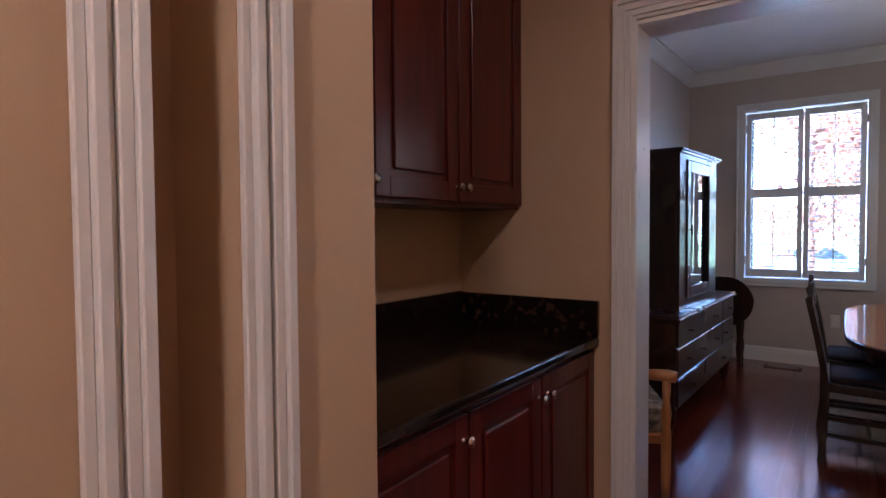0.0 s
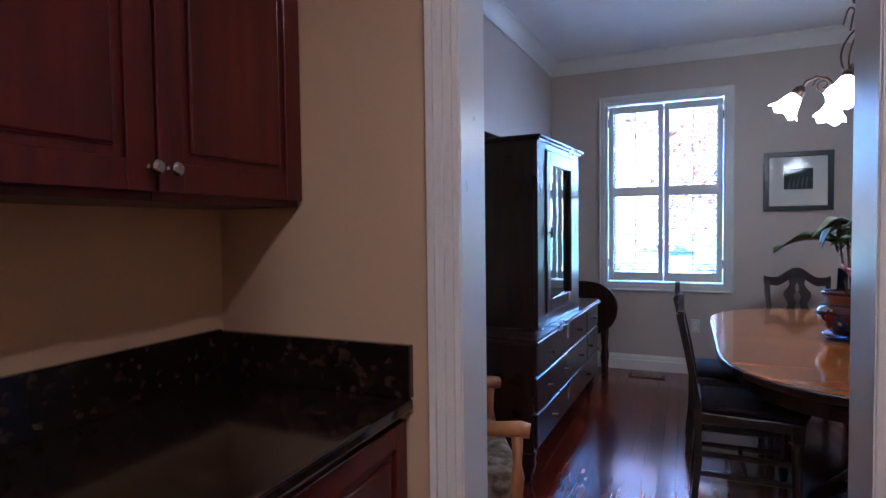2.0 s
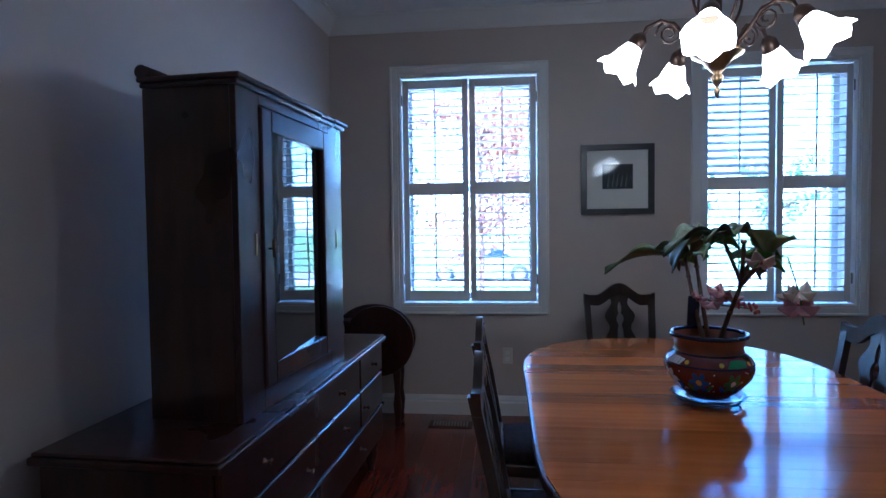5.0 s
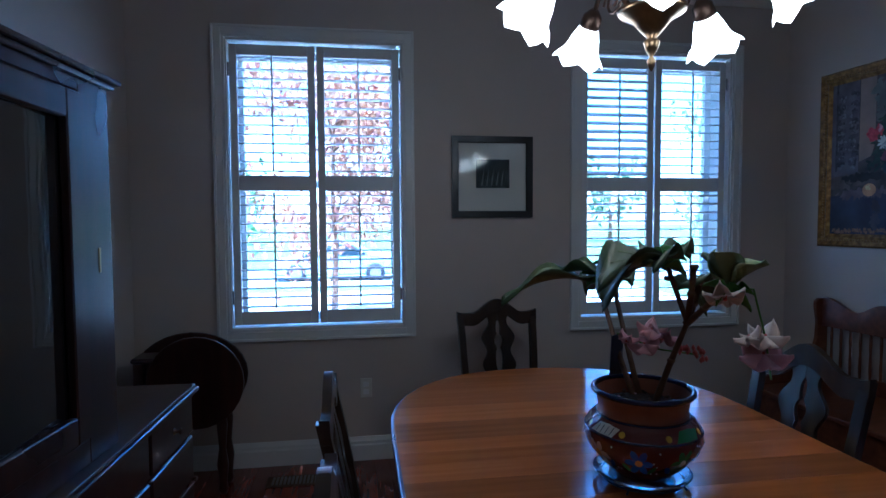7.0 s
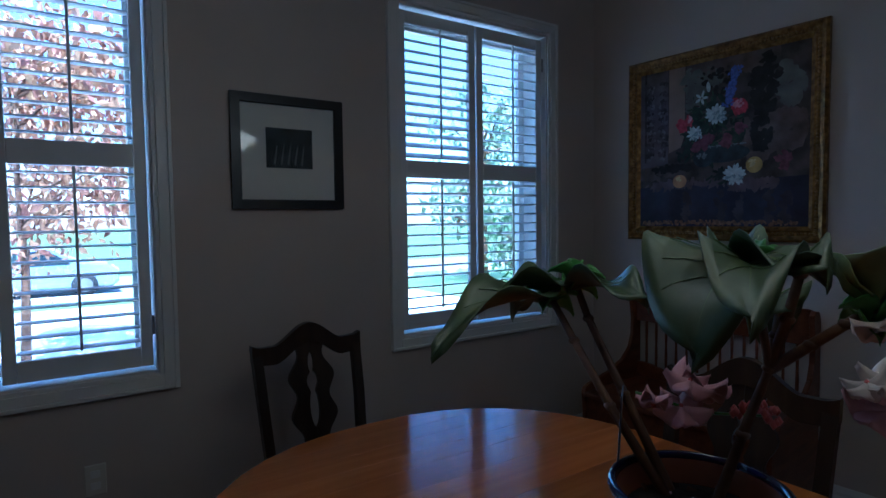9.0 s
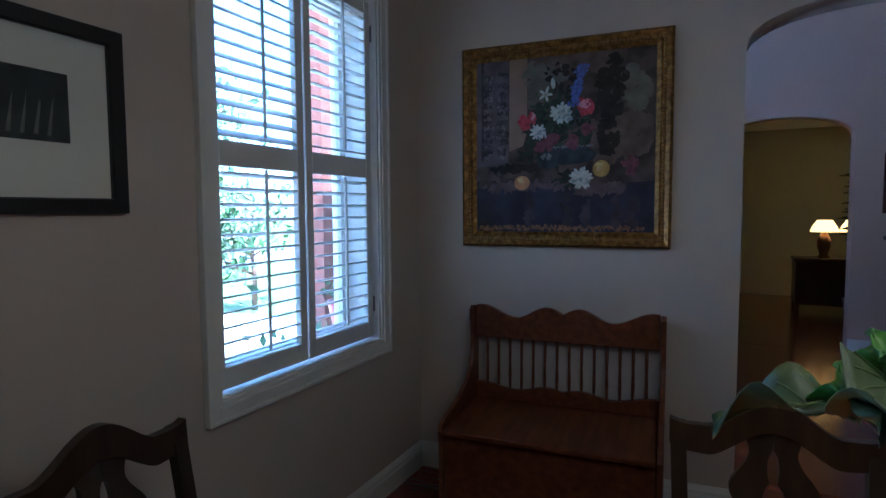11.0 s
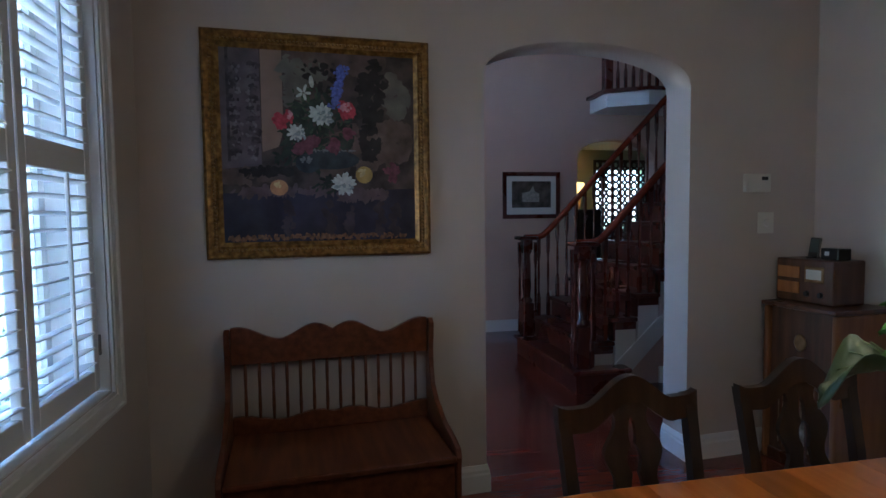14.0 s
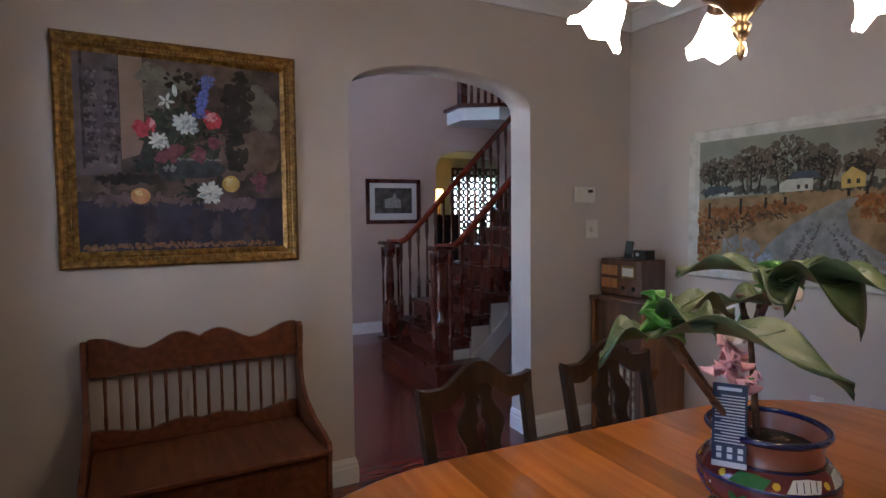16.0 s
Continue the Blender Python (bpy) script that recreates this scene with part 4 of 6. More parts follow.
part("finial", lathe(B(), [(0.002, 1.813), (0.008, 1.825), (0.012, 1.84), (0.005, 1.852), (0.016, 1.87), (0.022, 1.89), (0.012, 1.90), (0.03, 1.92), (0.05, 1.945), (0.085, 1.965), (0.09, 1.975), (0.05, 1.99), (0.02, 2.0)], 20), M_BRASSL, cd)
part("column", lathe(B(), [(0.02, 2.0), (0.02, 2.02), (0.014, 2.03), (0.016, 2.30), (0.022, 2.32), (0.014, 2.34), (0.014, 2.45), (0.04, 2.46), (0.045, 2.47), (0.01, 2.48)], 16), M_BRASS, cd)
for k in range(4):
    a = radians(20 + 90 * k)
    bm = B()
    pts = []
    for i in range(15):
        t = i / 14
        r = 0.018 + 0.085 * math.sin(math.pi * t) ** 0.8
        pts.append((r * math.cos(a), r * math.sin(a), 2.03 + 0.30 * t))
    tube(bm, pts, 0.005, 6)
    part("cage_wire", bm, M_BRASS, cd)
    bm = B()
    tube(bm, [((0.02 + 0.045 * t - 0.02 * max(0, t - 1.2)) * math.cos(a), (0.02 + 0.045 * t - 0.02 * max(0, t - 1.2)) * math.sin(a), 2.38 + 0.05 * math.sin(t * 2.0)) for t in [j * 0.2 for j in range(11)]], 0.0045, 6)
    part("scroll", bm, M_BRASS, cd)
for k in range(12):
    bm = B()
    ring = [(0.011 * math.cos(b), 0.0, 0.017 * math.sin(b)) for b in [2 * math.pi * j / 12 for j in range(13)]]
    tube(bm, ring, 0.0028, 5)
    part("chain_link", bm, M_BRASS, cd, m=pose(0, 0, 2.495 + 0.027 * k, 0, 0, 90 * (k % 2)))
part("canopy", lathe(B(), [(0.012, CEIL - 0.03), (0.05, CEIL - 0.022), (0.065, CEIL - 0.005), (0.065, CEIL + 0.006)], 20), M_BRASS, cd)
for k in range(5):
    an = -114 + 72 * k
    arm = part("arm", tube(B(), [(0.05, 0, 1.97), (0.10, 0, 2.02), (0.15, 0, 2.085), (0.20, 0, 2.105), (0.25, 0, 2.085), (0.275, 0, 2.035)], 0.008, 8), M_BRASS, cd, m=pose(0, 0, 0, 0, 0, an) @ Matrix.Diagonal((0.96, 0.96, 1, 1)))
    sp = []
    for j in range(18):
        b = j / 17 * 3.6 * math.pi
        r = 0.05 - 0.0023 * j
        sp.append((0.17 + r * math.cos(b), 0, 2.055 + r * math.sin(b)))
    part("scroll", tube(B(), sp, 0.0045, 6), M_BRASS, arm)
    hm = pose(0.275, 0, 2.047, 0, 0, 0) @ pose(0, 0, 0, 0, -36, 0)
    part("socket", lathe(B(), [(0.012, 0.02), (0.03, 0.0), (0.034, -0.03), (0.03, -0.04)], 14, hm), M_BRASS, arm)
    bm = B()
    prof = [(0.026, -0.028), (0.034, -0.042), (0.046, -0.07), (0.053, -0.096), (0.066, -0.122), (0.084, -0.140)]
    n = 24
    rings = []
    for i, (r, z) in enumerate(prof):
        rings.append([bm.verts.new(((r * (1 + 0.05 * (i / 5) ** 3 * math.cos(6 * 2 * math.pi * j / n))) * math.cos(2 * math.pi * j / n), r * (1 + 0.05 * (i / 5) ** 3 * math.cos(6 * 2 * math.pi * j / n)) * math.sin(2 * math.pi * j / n), z - 0.010 * (i / 5) ** 3 * math.cos(6 * 2 * math.pi * j / n))) for j in range(n)])
    for ra, rb in zip(rings, rings[1:]):
        for j in range(n):
            bm.faces.new((ra[j], ra[(j + 1) % n], rb[(j + 1) % n], rb[j])).smooth = True
    bmesh.ops.transform(bm, matrix=hm, verts=bm.verts[:])
    part("shade", bm, M_SHADE, arm, "glowing frosted glass shade")

# ---------- pot with plant on the table ----------
PTX, PTY = 0.985, 5.925
M_TERRA = material("terracotta", shades((0.26, 0.085, 0.04), 0.15), 0.35, 20, coat=0.3)
M_COBALT = material("cobalt_glaze", shades((0.008, 0.012, 0.06), 0.15), 0.12, 20, coat=0.5, bump=0.0)
M_WHITE = material("white_glaze", shades((0.62, 0.60, 0.55), 0.05), 0.15, 20, coat=0.5, bump=0.0)
M_YELL = material("yellow_glaze", shades((0.65, 0.40, 0.03), 0.08), 0.15, 20, coat=0.5, bump=0.0)
M_GREENG = material("green_glaze", shades((0.04, 0.16, 0.05), 0.15), 0.15, 20, coat=0.5, bump=0.0)
M_BLUEG = material("blue_glaze", shades((0.02, 0.10, 0.42), 0.15), 0.15, 20, coat=0.5, bump=0.0)
M_MAROON = material("maroon_glaze", shades((0.12, 0.022, 0.022), 0.15), 0.15, 20, coat=0.5, bump=0.0)
M_SOIL = material("potting_soil", [(0.008, 0.005, 0.004), (0.02, 0.012, 0.008), (0.05, 0.03, 0.02)], 0.95, 60, bump=1.0, bscale=90, bdist=0.01)
M_DISH = glassy("clear_dish", (0.75, 0.88, 1.0))
sau = thing("saucer", pose(PTX, PTY, TZ), "round clear glass saucer on small wire feet", "saucer")
part("dish", lathe(B(), [(0.02, 0.016), (0.10, 0.016), (0.122, 0.026), (0.126, 0.03), (0.122, 0.032), (0.10, 0.021), (0.02, 0.021)], 32), M_DISH, sau)
part("wire_ring", tube(B(), [(0.105 * math.cos(a), 0.105 * math.sin(a), 0.012) for a in [2 * math.pi * k / 24 for k in range(25)]], 0.003, 6), M_BLACK, sau)
for k in range(4):
    a = math.pi / 4 + k * math.pi / 2
    part("foot", tube(B(), [(0.105 * math.cos(a), 0.105 * math.sin(a), 0.012), (0.115 * math.cos(a), 0.115 * math.sin(a), 0.0015)], 0.003, 6), M_BLACK, sau)

PROF = [(0.062, 0.0), (0.072, 0.004), (0.105, 0.03), (0.134, 0.062), (0.146, 0.088), (0.142, 0.108), (0.128, 0.126), (0.112, 0.135), (0.108, 0.142), (0.112, 0.165), (0.124, 0.182)]


def pot_r(z):
    for (r0, z0), (r1, z1) in zip(PROF, PROF[1:]):
        if z0 <= z <= z1:
            return r0 + (r1 - r0) * (z - z0) / (z1 - z0)
    return PROF[-1][0]


pot = thing("flower_pot", pose(PTX, PTY, TZ + 0.022) @ Matrix.Diagonal((1.03, 1.03, 1.2, 1)), "round glazed clay pot painted with bright flowers", "pot")
part("body", lathe(B(), [*PROF, (0.116, 0.182), (0.100, 0.145), (0.09, 0.14)], 40), M_MAROON, pot)
part("rim", tube(B(), [(0.122 * math.cos(a), 0.122 * math.sin(a), 0.184) for a in [2 * math.pi * k / 40 for k in range(41)]], 0.007, 8), M_COBALT, pot, "dark blue glazed rim")
part("neck", lathe(B(), [(0.1135, 0.1365), (0.1095, 0.143), (0.1135, 0.165), (0.122, 0.179)], 40, cap=False), M_TERRA, pot, "bare terracotta neck")
for z, r in ((0.104, 0.003), (0.133, 0.003)):
    part("band", tube(B(), [((pot_r(z)) * math.cos(a), (pot_r(z)) * math.sin(a), z) for a in [2 * math.pi * k / 40 for k in range(41)]], r, 6), M_COBALT, pot)


def decal(mat, ang, z, pts, lift=0.0012):
    """A painted patch laid on the pot's skin: a fan of points (sideways, up) in metres."""
    bm = B()
    fine = []
    for (u0, v0), (u1, v1) in zip(pts, pts[1:] + pts[:1]):
        for s in (0, 0.5):
            fine.append((u0 + (u1 - u0) * s, v0 + (v1 - v0) * s))

    def on(u, v):
        r = pot_r(z + v) + lift
        a = ang + u / max(r, 0.05)
        return (r * math.cos(a), r * math.sin(a), z + v)
    c = bm.verts.new(on(sum(p[0] for p in fine) / len(fine), sum(p[1] for p in fine) / len(fine)))
    inner = [bm.verts.new(on(*[0.55 * p[k] + 0.45 * sum(q[k] for q in fine) / len(fine) for k in (0, 1)])) for p in fine]
    vs = [bm.verts.new(on(*p)) for p in fine]
    n = len(vs)
    for i in range(n):
        bm.faces.new((c, inner[i], inner[(i + 1) % n])).smooth = True
        bm.faces.new((inner[i], vs[i], vs[(i + 1) % n], inner[(i + 1) % n])).smooth = True
    return bm


def blob(ru, rv, n=8, turn=0.0, cu=0.0, cv=0.0):
    return [(cu + ru * math.cos(2 * math.pi * i / n) * math.cos(turn) - rv * math.sin(2 * math.pi * i / n) * math.sin(turn), cv + ru * math.cos(2 * math.pi * i / n) * math.sin(turn) + rv * math.sin(2 * math.pi * i / n) * math.cos(turn)) for i in range(n)]


random.seed(9)
for k in range(8):
    a = 2 * math.pi * k / 8 + 0.25
    mats = [(M_WHITE, M_YELL), (M_BLUEG, M_YELL), (M_GREENG, M_WHITE), (M_YELL, M_BLUEG)][k % 4]
    for j in range(6):
        b = 2 * math.pi * j / 6
        part("painted_petal", decal(mats[0], a, 0.062, blob(0.014, 0.0085, 8, b, 0.019 * math.cos(b), 0.019 * math.sin(b))), mats[0], pot)
    part("painted_petal", decal(mats[1], a, 0.062, blob(0.009, 0.009, 8), 0.002), mats[1], pot)
    for s in (-1, 1):
        part("painted_leaf", decal(M_GREENG, a + s * 0.24, 0.045, blob(0.013, 0.006, 8, s * 0.9)), M_GREENG if k % 2 else M_BLUEG, pot)
    q = [M_WHITE, M_MAROON, M_GREENG, M_WHITE][k % 4]
    part("painted_fan", decal(q, a + 0.12, 0.118, [(-0.04, -0.010), (0.03, -0.011), (0.042, 0.006), (0.01, 0.010), (-0.02, 0.009)]), q, pot)
    for s in (-0.02, -0.006, 0.008, 0.022):
        if q is M_WHITE:
            part("painted_line", decal(M_COBALT, a + 0.12, 0.118, [(s - 0.001, -0.008), (s + 0.001, -0.008), (s + 0.006, 0.007), (s + 0.004, 0.007)], 0.002), M_COBALT, pot)
    part("painted_dot", decal(M_YELL, a + 0.5, 0.116, blob(0.008, 0.006, 8)), M_YELL, pot)
    for j in range(5):
        part("painted_dot", decal(M_WHITE, a + 0.33 + random.uniform(-.1, .1), random.uniform(0.03, 0.095), blob(0.0025, 0.0025, 6)), M_WHITE, pot)
part("soil", lathe(B(), [(0.104, 0.150), (0.06, 0.159), (0.01, 0.161)], 24), M_SOIL, pot)
part("inner_wall", lathe(B(), [(0.1145, 0.1815), (0.1025, 0.151)], 40, cap=False), M_TERRA, pot, "bare terracotta inside")

M_LEAF = material("waxy_dark_leaf", [(0.030, 0.048, 0.015), (0.055, 0.078, 0.025), (0.090, 0.112, 0.040)], 0.42, 7, bump=0.25, bscale=25)
M_VEIN = material("pale_leaf_vein", shades((0.13, 0.17, 0.06), 0.1), 0.5, 20, bump=0.0)
M_LEAFY = material("young_green_leaf", [(0.06, 0.16, 0.02), (0.10, 0.24, 0.03), (0.16, 0.32, 0.05)], 0.3, 10, bump=0.2, bscale=30)
M_LEAFP = material("pale_yellow_leaf", [(0.13, 0.17, 0.05), (0.22, 0.26, 0.09), (0.32, 0.34, 0.14)], 0.4, 14, bump=0.2, bscale=30)
M_STEM = material("woody_stem", [(0.05, 0.022, 0.012), (0.12, 0.055, 0.025), (0.22, 0.12, 0.05)], 0.6, 18, bump=0.5, bscale=60)
M_PINK = material("pink_bract", [(0.60, 0.27, 0.30), (0.72, 0.39, 0.41), (0.82, 0.54, 0.54)], 0.45, 14, bump=0.1)
M_PALE = material("pale_bract", [(0.66, 0.50, 0.42), (0.74, 0.62, 0.54), (0.80, 0.70, 0.62)], 0.45, 14, bump=0.1)
M_CORAL = material("coral_buds", shades((0.60, 0.13, 0.12), 0.15), 0.45, 14)
rng = random.Random(12)
for k in range(26):
    a, r = rng.random() * 6.28, 0.09 * rng.random() ** 0.5
    part("soil_scrap", box(B(), -0.007, 0.007, -0.004, 0.004, 0, 0.004, 0.001), (M_STEM, M_SOIL, M_PINK)[k % 3 if k < 14 else 0], pot, m=pose(r * math.cos(a), r * math.sin(a), 0.157, rng.uniform(-25, 25), rng.uniform(-25, 25), rng.random() * 180))

plant = thing("potted_plant", pose(PTX, PTY, TZ + 0.225), "broad-leaved plant with woody stems and pink flowers in the pot", "plant")


def leaf_mesh(L, W, droop, fold=0.25, wav=0.02, n=14):
    """A broad leaf growing along +x from the origin, drooping towards its tip."""
    bm = B()
    rows = []
    ang, x, z = 0.42, 0.0, 0.0
    for i in range(n + 1):
        t = i / n
        w = W * 0.5 * (math.sin(math.pi * min(1, t * 0.98 + 0.02) ** 0.75) ** 0.75) * (1 - 0.25 * t) * 1.15
        row = []
        for s in (-1, -0.66, -0.33, 0, 0.33, 0.66, 1):
            zz = z + fold * w * abs(s) - 0.012 * (1 - abs(s)) + wav * math.sin(9 * t + 2.3 * s) * abs(s)
            row.append(bm.verts.new((x, s * w, zz)))
        rows.append(row)
        ang -= 0.68 * droop / n
        x += L / n * math.cos(ang)
        z += L / n * math.sin(ang)
    for a, b in zip(rows, rows[1:]):
        for j in range(6):
            bm.faces.new((a[j], a[j + 1], b[j + 1], b[j])).smooth = True
    bmesh.ops.remove_doubles(bm, verts=bm.verts[:], dist=1e-5)
    bmesh.ops.solidify(bm, geom=bm.faces[:], thickness=0.0016)
    return smooth(bm)


def vein_mesh(L, W, droop, fold=0.25, n=14):
    """Midrib and side veins, lying on the leaf of the same measures."""
    bm = B()
    mid, halves = [], []
    ang, x, z = 0.42, 0.0, 0.0
    for i in range(n + 1):
        t = i / n
        mid.append((x, 0.0, z - 0.011))
        halves.append(W * 0.5 * (math.sin(math.pi * min(1, t * 0.98 + 0.02) ** 0.75) ** 0.75) * (1 - 0.25 * t) * 1.15)
        ang -= 0.68 * droop / n
        x += L / n * math.cos(ang)
        z += L / n * math.sin(ang)
    tube(bm, mid[:-1], [0.0022 - 0.0012 * i / n for i in range(n)], 5)
    for i in (1, 2, 4, 6):
        for sd in (-1, 1):
            pts = []
            for q in range(4):
                w, m = halves[i + q], mid[i + q]
                f = 0.23 * q
                pts.append((m[0], sd * f * w, m[2] + 0.0030 + fold * w * f + 0.012 * f + 0.02 * math.sin(9 * (i + q) / n + 2.3 * sd * f) * f))
            tube(bm, pts, 0.0009, 4)
    return smooth(bm)


STEMS = [[(0.0, 0.01, -0.06), (0.005, 0.17, 0.10), (0.012, 0.26, 0.20), (0.015, 0.325, 0.276)],
         [(0.02, 0.0, -0.06), (0.06, -0.035, 0.10), (0.088, -0.059, 0.202), (0.022, -0.063, 0.367)],
         [(0.088, -0.059, 0.20), (0.10, -0.11, 0.245), (0.11, -0.15, 0.28), (0.115, -0.178, 0.305)],
         [(0.088, -0.059, 0.20), (0.082, -0.085, 0.28), (0.077, -0.103, 0.348)],
         [(0.088, -0.059, 0.20), (0.105, -0.06, 0.25), (0.12, -0.06, 0.305)],
         [(0.02, 0.03, -0.06), (0.03, 0.16, 0.12), (0.04, 0.25, 0.24), (0.045, 0.29, 0.31)]]
for s in STEMS:
    part("stem", tube(B(), s, [0.009, 0.008, 0.007, 0.0065][:len(s)], 8), M_STEM, plant)
    for p in s[1:]:
        part("node", lathe(B(), [(0.008, -0.006), (0.0115, 0), (0.008, 0.006)], 10), M_STEM, plant, m=pose(*p))
LEAVES = [(0.015, 0.325, 0.27, 193, 0.36, 0.115, 1.5), (0.015, 0.325, 0.265, 80, 0.16, 0.08, 2.0), (0.04, 0.29, 0.30, 262, 0.20, 0.10, 1.3), (0.04, 0.29, 0.30, 165, 0.18, 0.08, 1.2),
          (0.022, -0.063, 0.365, 186, 0.235, 0.215, 2.7), (0.022, -0.063, 0.36, 207, 0.27, 0.12, 1.6), (0.022, -0.063, 0.365, 232, 0.18, 0.10, 1.2), (0.022, -0.063, 0.365, 42, 0.23, 0.075, 1.1),
          (0.05, -0.06, 0.30, 20, 0.17, 0.12, 2.6), (0.022, -0.063, 0.35, 130, 0.14, 0.09, 2.2)]
for x, y, z, az, L, W, dr_ in LEAVES:
    lf = part("leaf", leaf_mesh(L, W, dr_), M_LEAF, plant, m=pose(x, y, z, 0, 0, az))
    part("vein", vein_mesh(L, W, dr_), M_VEIN, lf, "paler raised veins")
for az, L, rise in ((100, 0.11, -40), (215, 0.12, -45), (330, 0.10, -35)):
    part("young_leaf", leaf_mesh(L, 0.085, 1.0, 0.4, 0.008, 8), M_LEAFP, plant, "pale yellowish leaf", pose(0.115, -0.178, 0.31, 0, rise, az))
for cx, cy, cz in ((0.015, 0.325, 0.285), (0.115, -0.178, 0.30), (0.045, 0.29, 0.32), (0.022, -0.063, 0.37)):
    for k in range(6):
        part("young_leaf", leaf_mesh(0.05 + 0.006 * (k % 3), 0.036, 1.9, 0.6, 0.006, 8), M_LEAFY, plant, m=pose(cx, cy, cz - 0.004 * k, 0, -50 + 11 * k, 137 * k + 20))


def flower(m, mat, size, nm="flower"):
    f = part(nm, lathe(B(), [(0.003, -0.012), (0.006, 0), (0.003, 0.008)], 8), M_CORAL, plant, m=m)
    for k in range(5):
        part("petal", leaf_mesh(size, size * 0.85, 1.2, 0.35, 0.003, 8), mat, f, m=pose(0, 0, 0, 0, 15 - 12 * (k % 2), 72 * k))
    return f


for x, y, z, mt, sz in ((0.08, 0.045, 0.144, M_PINK, 0.055), (0.05, 0.05, 0.16, M_PINK, 0.045), (0.035, 0.05, 0.12, M_PINK, 0.05), (-0.01, 0.07, 0.135, M_PINK, 0.032), (0.222, -0.165, 0.135, M_PINK, 0.065), (0.222, -0.17, 0.18, M_PALE, 0.052), (0.09, -0.205, 0.285, M_PALE, 0.05), (0.20, -0.15, 0.175, M_PALE, 0.04)):
    flower(pose(x, y, z, 150, 20, 40 * x * 100), mt, sz)
part("stem", tube(B(), [(0.115, -0.178, 0.305), (0.18, -0.18, 0.30), (0.222, -0.17, 0.18), (0.235, -0.175, 0.08)], 0.0025, 6), M_LEAFY, plant)
part("stem", tube(B(), [(-0.03, 0.09, 0.15), (0.06, 0.03, 0.115), (0.14, -0.03, 0.11)], 0.0025, 6), M_LEAFY, plant)
random.seed(3)
for k in range(26):
    f = k / 25
    part("bud", lathe(B(), [(0.001, -0.008), (0.006, 0), (0.001, 0.008)], 6), M_CORAL, plant, m=pose(0.095 + 0.055 * f + random.uniform(-.012, .012), -0.01 - 0.035 * f + random.uniform(-.012, .012), 0.125 - 0.015 * f + random.uniform(-.012, .012)))
# plant label pushed into the pot
M_TAG = material("dark_blue_card", shades((0.018, 0.03, 0.075), 0.1), 0.4, 20, bump=0.02)
M_TAGW = material("white_print", shades((0.60, 0.62, 0.66), 0.03), 0.5, 20, bump=0.0)
tg = thing("plant_label", pose(PTX - 0.012, PTY + 0.142, TZ + 0.178, 3, 0, 36) @ Matrix.Scale(1.06, 4), "dark blue printed plant label leaning on the pot", "label")
part("card", box(B(), -0.033, 0.033, -0.001, 0.001, 0.0, 0.175, 0.0008), M_TAG, tg)
for k in range(16):
    z = 0.148 - k * 0.0065
    part("print_line", box(B(), -0.028, 0.028 - 0.012 * ((k * 7) % 4 == 0), 0.0011, 0.0014, z, z + 0.0022), M_TAGW, tg)
part("print_line", box(B(), -0.022, 0.024, 0.0011, 0.0014, 0.160, 0.167), M_TAGW, tg)
part("print_band", box(B(), -0.033, 0.033, 0.0011, 0.0014, 0.0, 0.012), M_TAGW, tg)
for k in range(6):
    part("print_mark", box(B(), -0.026 + 0.02 * (k % 3), -0.016 + 0.02 * (k % 3), 0.0011, 0.0014, 0.018 + 0.014 * (k // 3), 0.028 + 0.014 * (k // 3)), M_TAGW, tg)

# ---------- bench ----------
bn = thing("storage_bench", pose(ewx(7.07) - 0.02, 7.07, 0, 0, 0, 90 + EROT), "reddish pine storage bench with spindle back and scalloped rail", "bench")
# local: x runs along the wall (left seen from the room is -x), y towards the wall is -
BW = 0.474


def side_profile():
    pts = [(0.0, 0.0), (0.0, 0.90)]
    pts += [(0.02, 0.935), (0.06, 0.94), (0.085, 0.92), (0.085, 0.88), (0.07, 0.80), (0.075, 0.70), (0.10, 0.63), (0.17, 0.57), (0.30, 0.52), (0.44, 0.495), (0.51, 0.475), (0.525, 0.44), (0.515, 0.38), (0.515, 0.0)]
    return pts


for s in (-1, 1):
    bm = B()
    prism(bm, side_profile(), "x", -0.012, 0.012, 0.005)
    part("side", bm, M_PINE, bn, m=pose(s * (BW - 0.012), 0, 0))
part("seat", box(B(), -BW + 0.026, BW - 0.026, 0.03, 0.535, 0.425, 0.45, 0.006, 2), M_PINEH, bn)
part("front_panel", box(B(), -BW + 0.026, BW - 0.026, 0.485, 0.505, 0.03, 0.422, 0.003), M_PINEH, bn)
part("back_panel", box(B(), -BW + 0.026, BW - 0.026, 0.0, 0.018, 0.03, 0.44), M_PINEH, bn)
us = [i / 40 for i in range(-40, 41)]


def scallop(u):
    a = abs(u)
    if a < 0.5:
        return 0.030 * math.cos(math.pi * (a - 0.18) / 0.36) * (1 if a > 0.02 else 0.72)
    return 0.030 * math.cos(math.pi * (0.94 - a) / 0.42)


bm = B()
prism(bm, [(-BW + 0.026, 0.775), (BW - 0.026, 0.775)] + [(u * (BW - 0.026), 0.915 + scallop(u)) for u in reversed(us)], "y", 0.022, 0.046, 0.004)
part("crest_rail", bm, M_PINEH, bn)
bm = B()
prism(bm, [(-BW + 0.026, 0.452), (BW - 0.026, 0.452)] + [(u * (BW - 0.026), 0.525 + 0.45 * scallop(u)) for u in reversed(us)], "y", 0.022, 0.044, 0.003)
part("lower_rail", bm, M_PINEH, bn)
spin = mesh_of("spindle", lathe(B(), [(0.006, 0.50), (0.0085, 0.58), (0.0065, 0.66), (0.0085, 0.72), (0.006, 0.80)], 8), M_PINE)
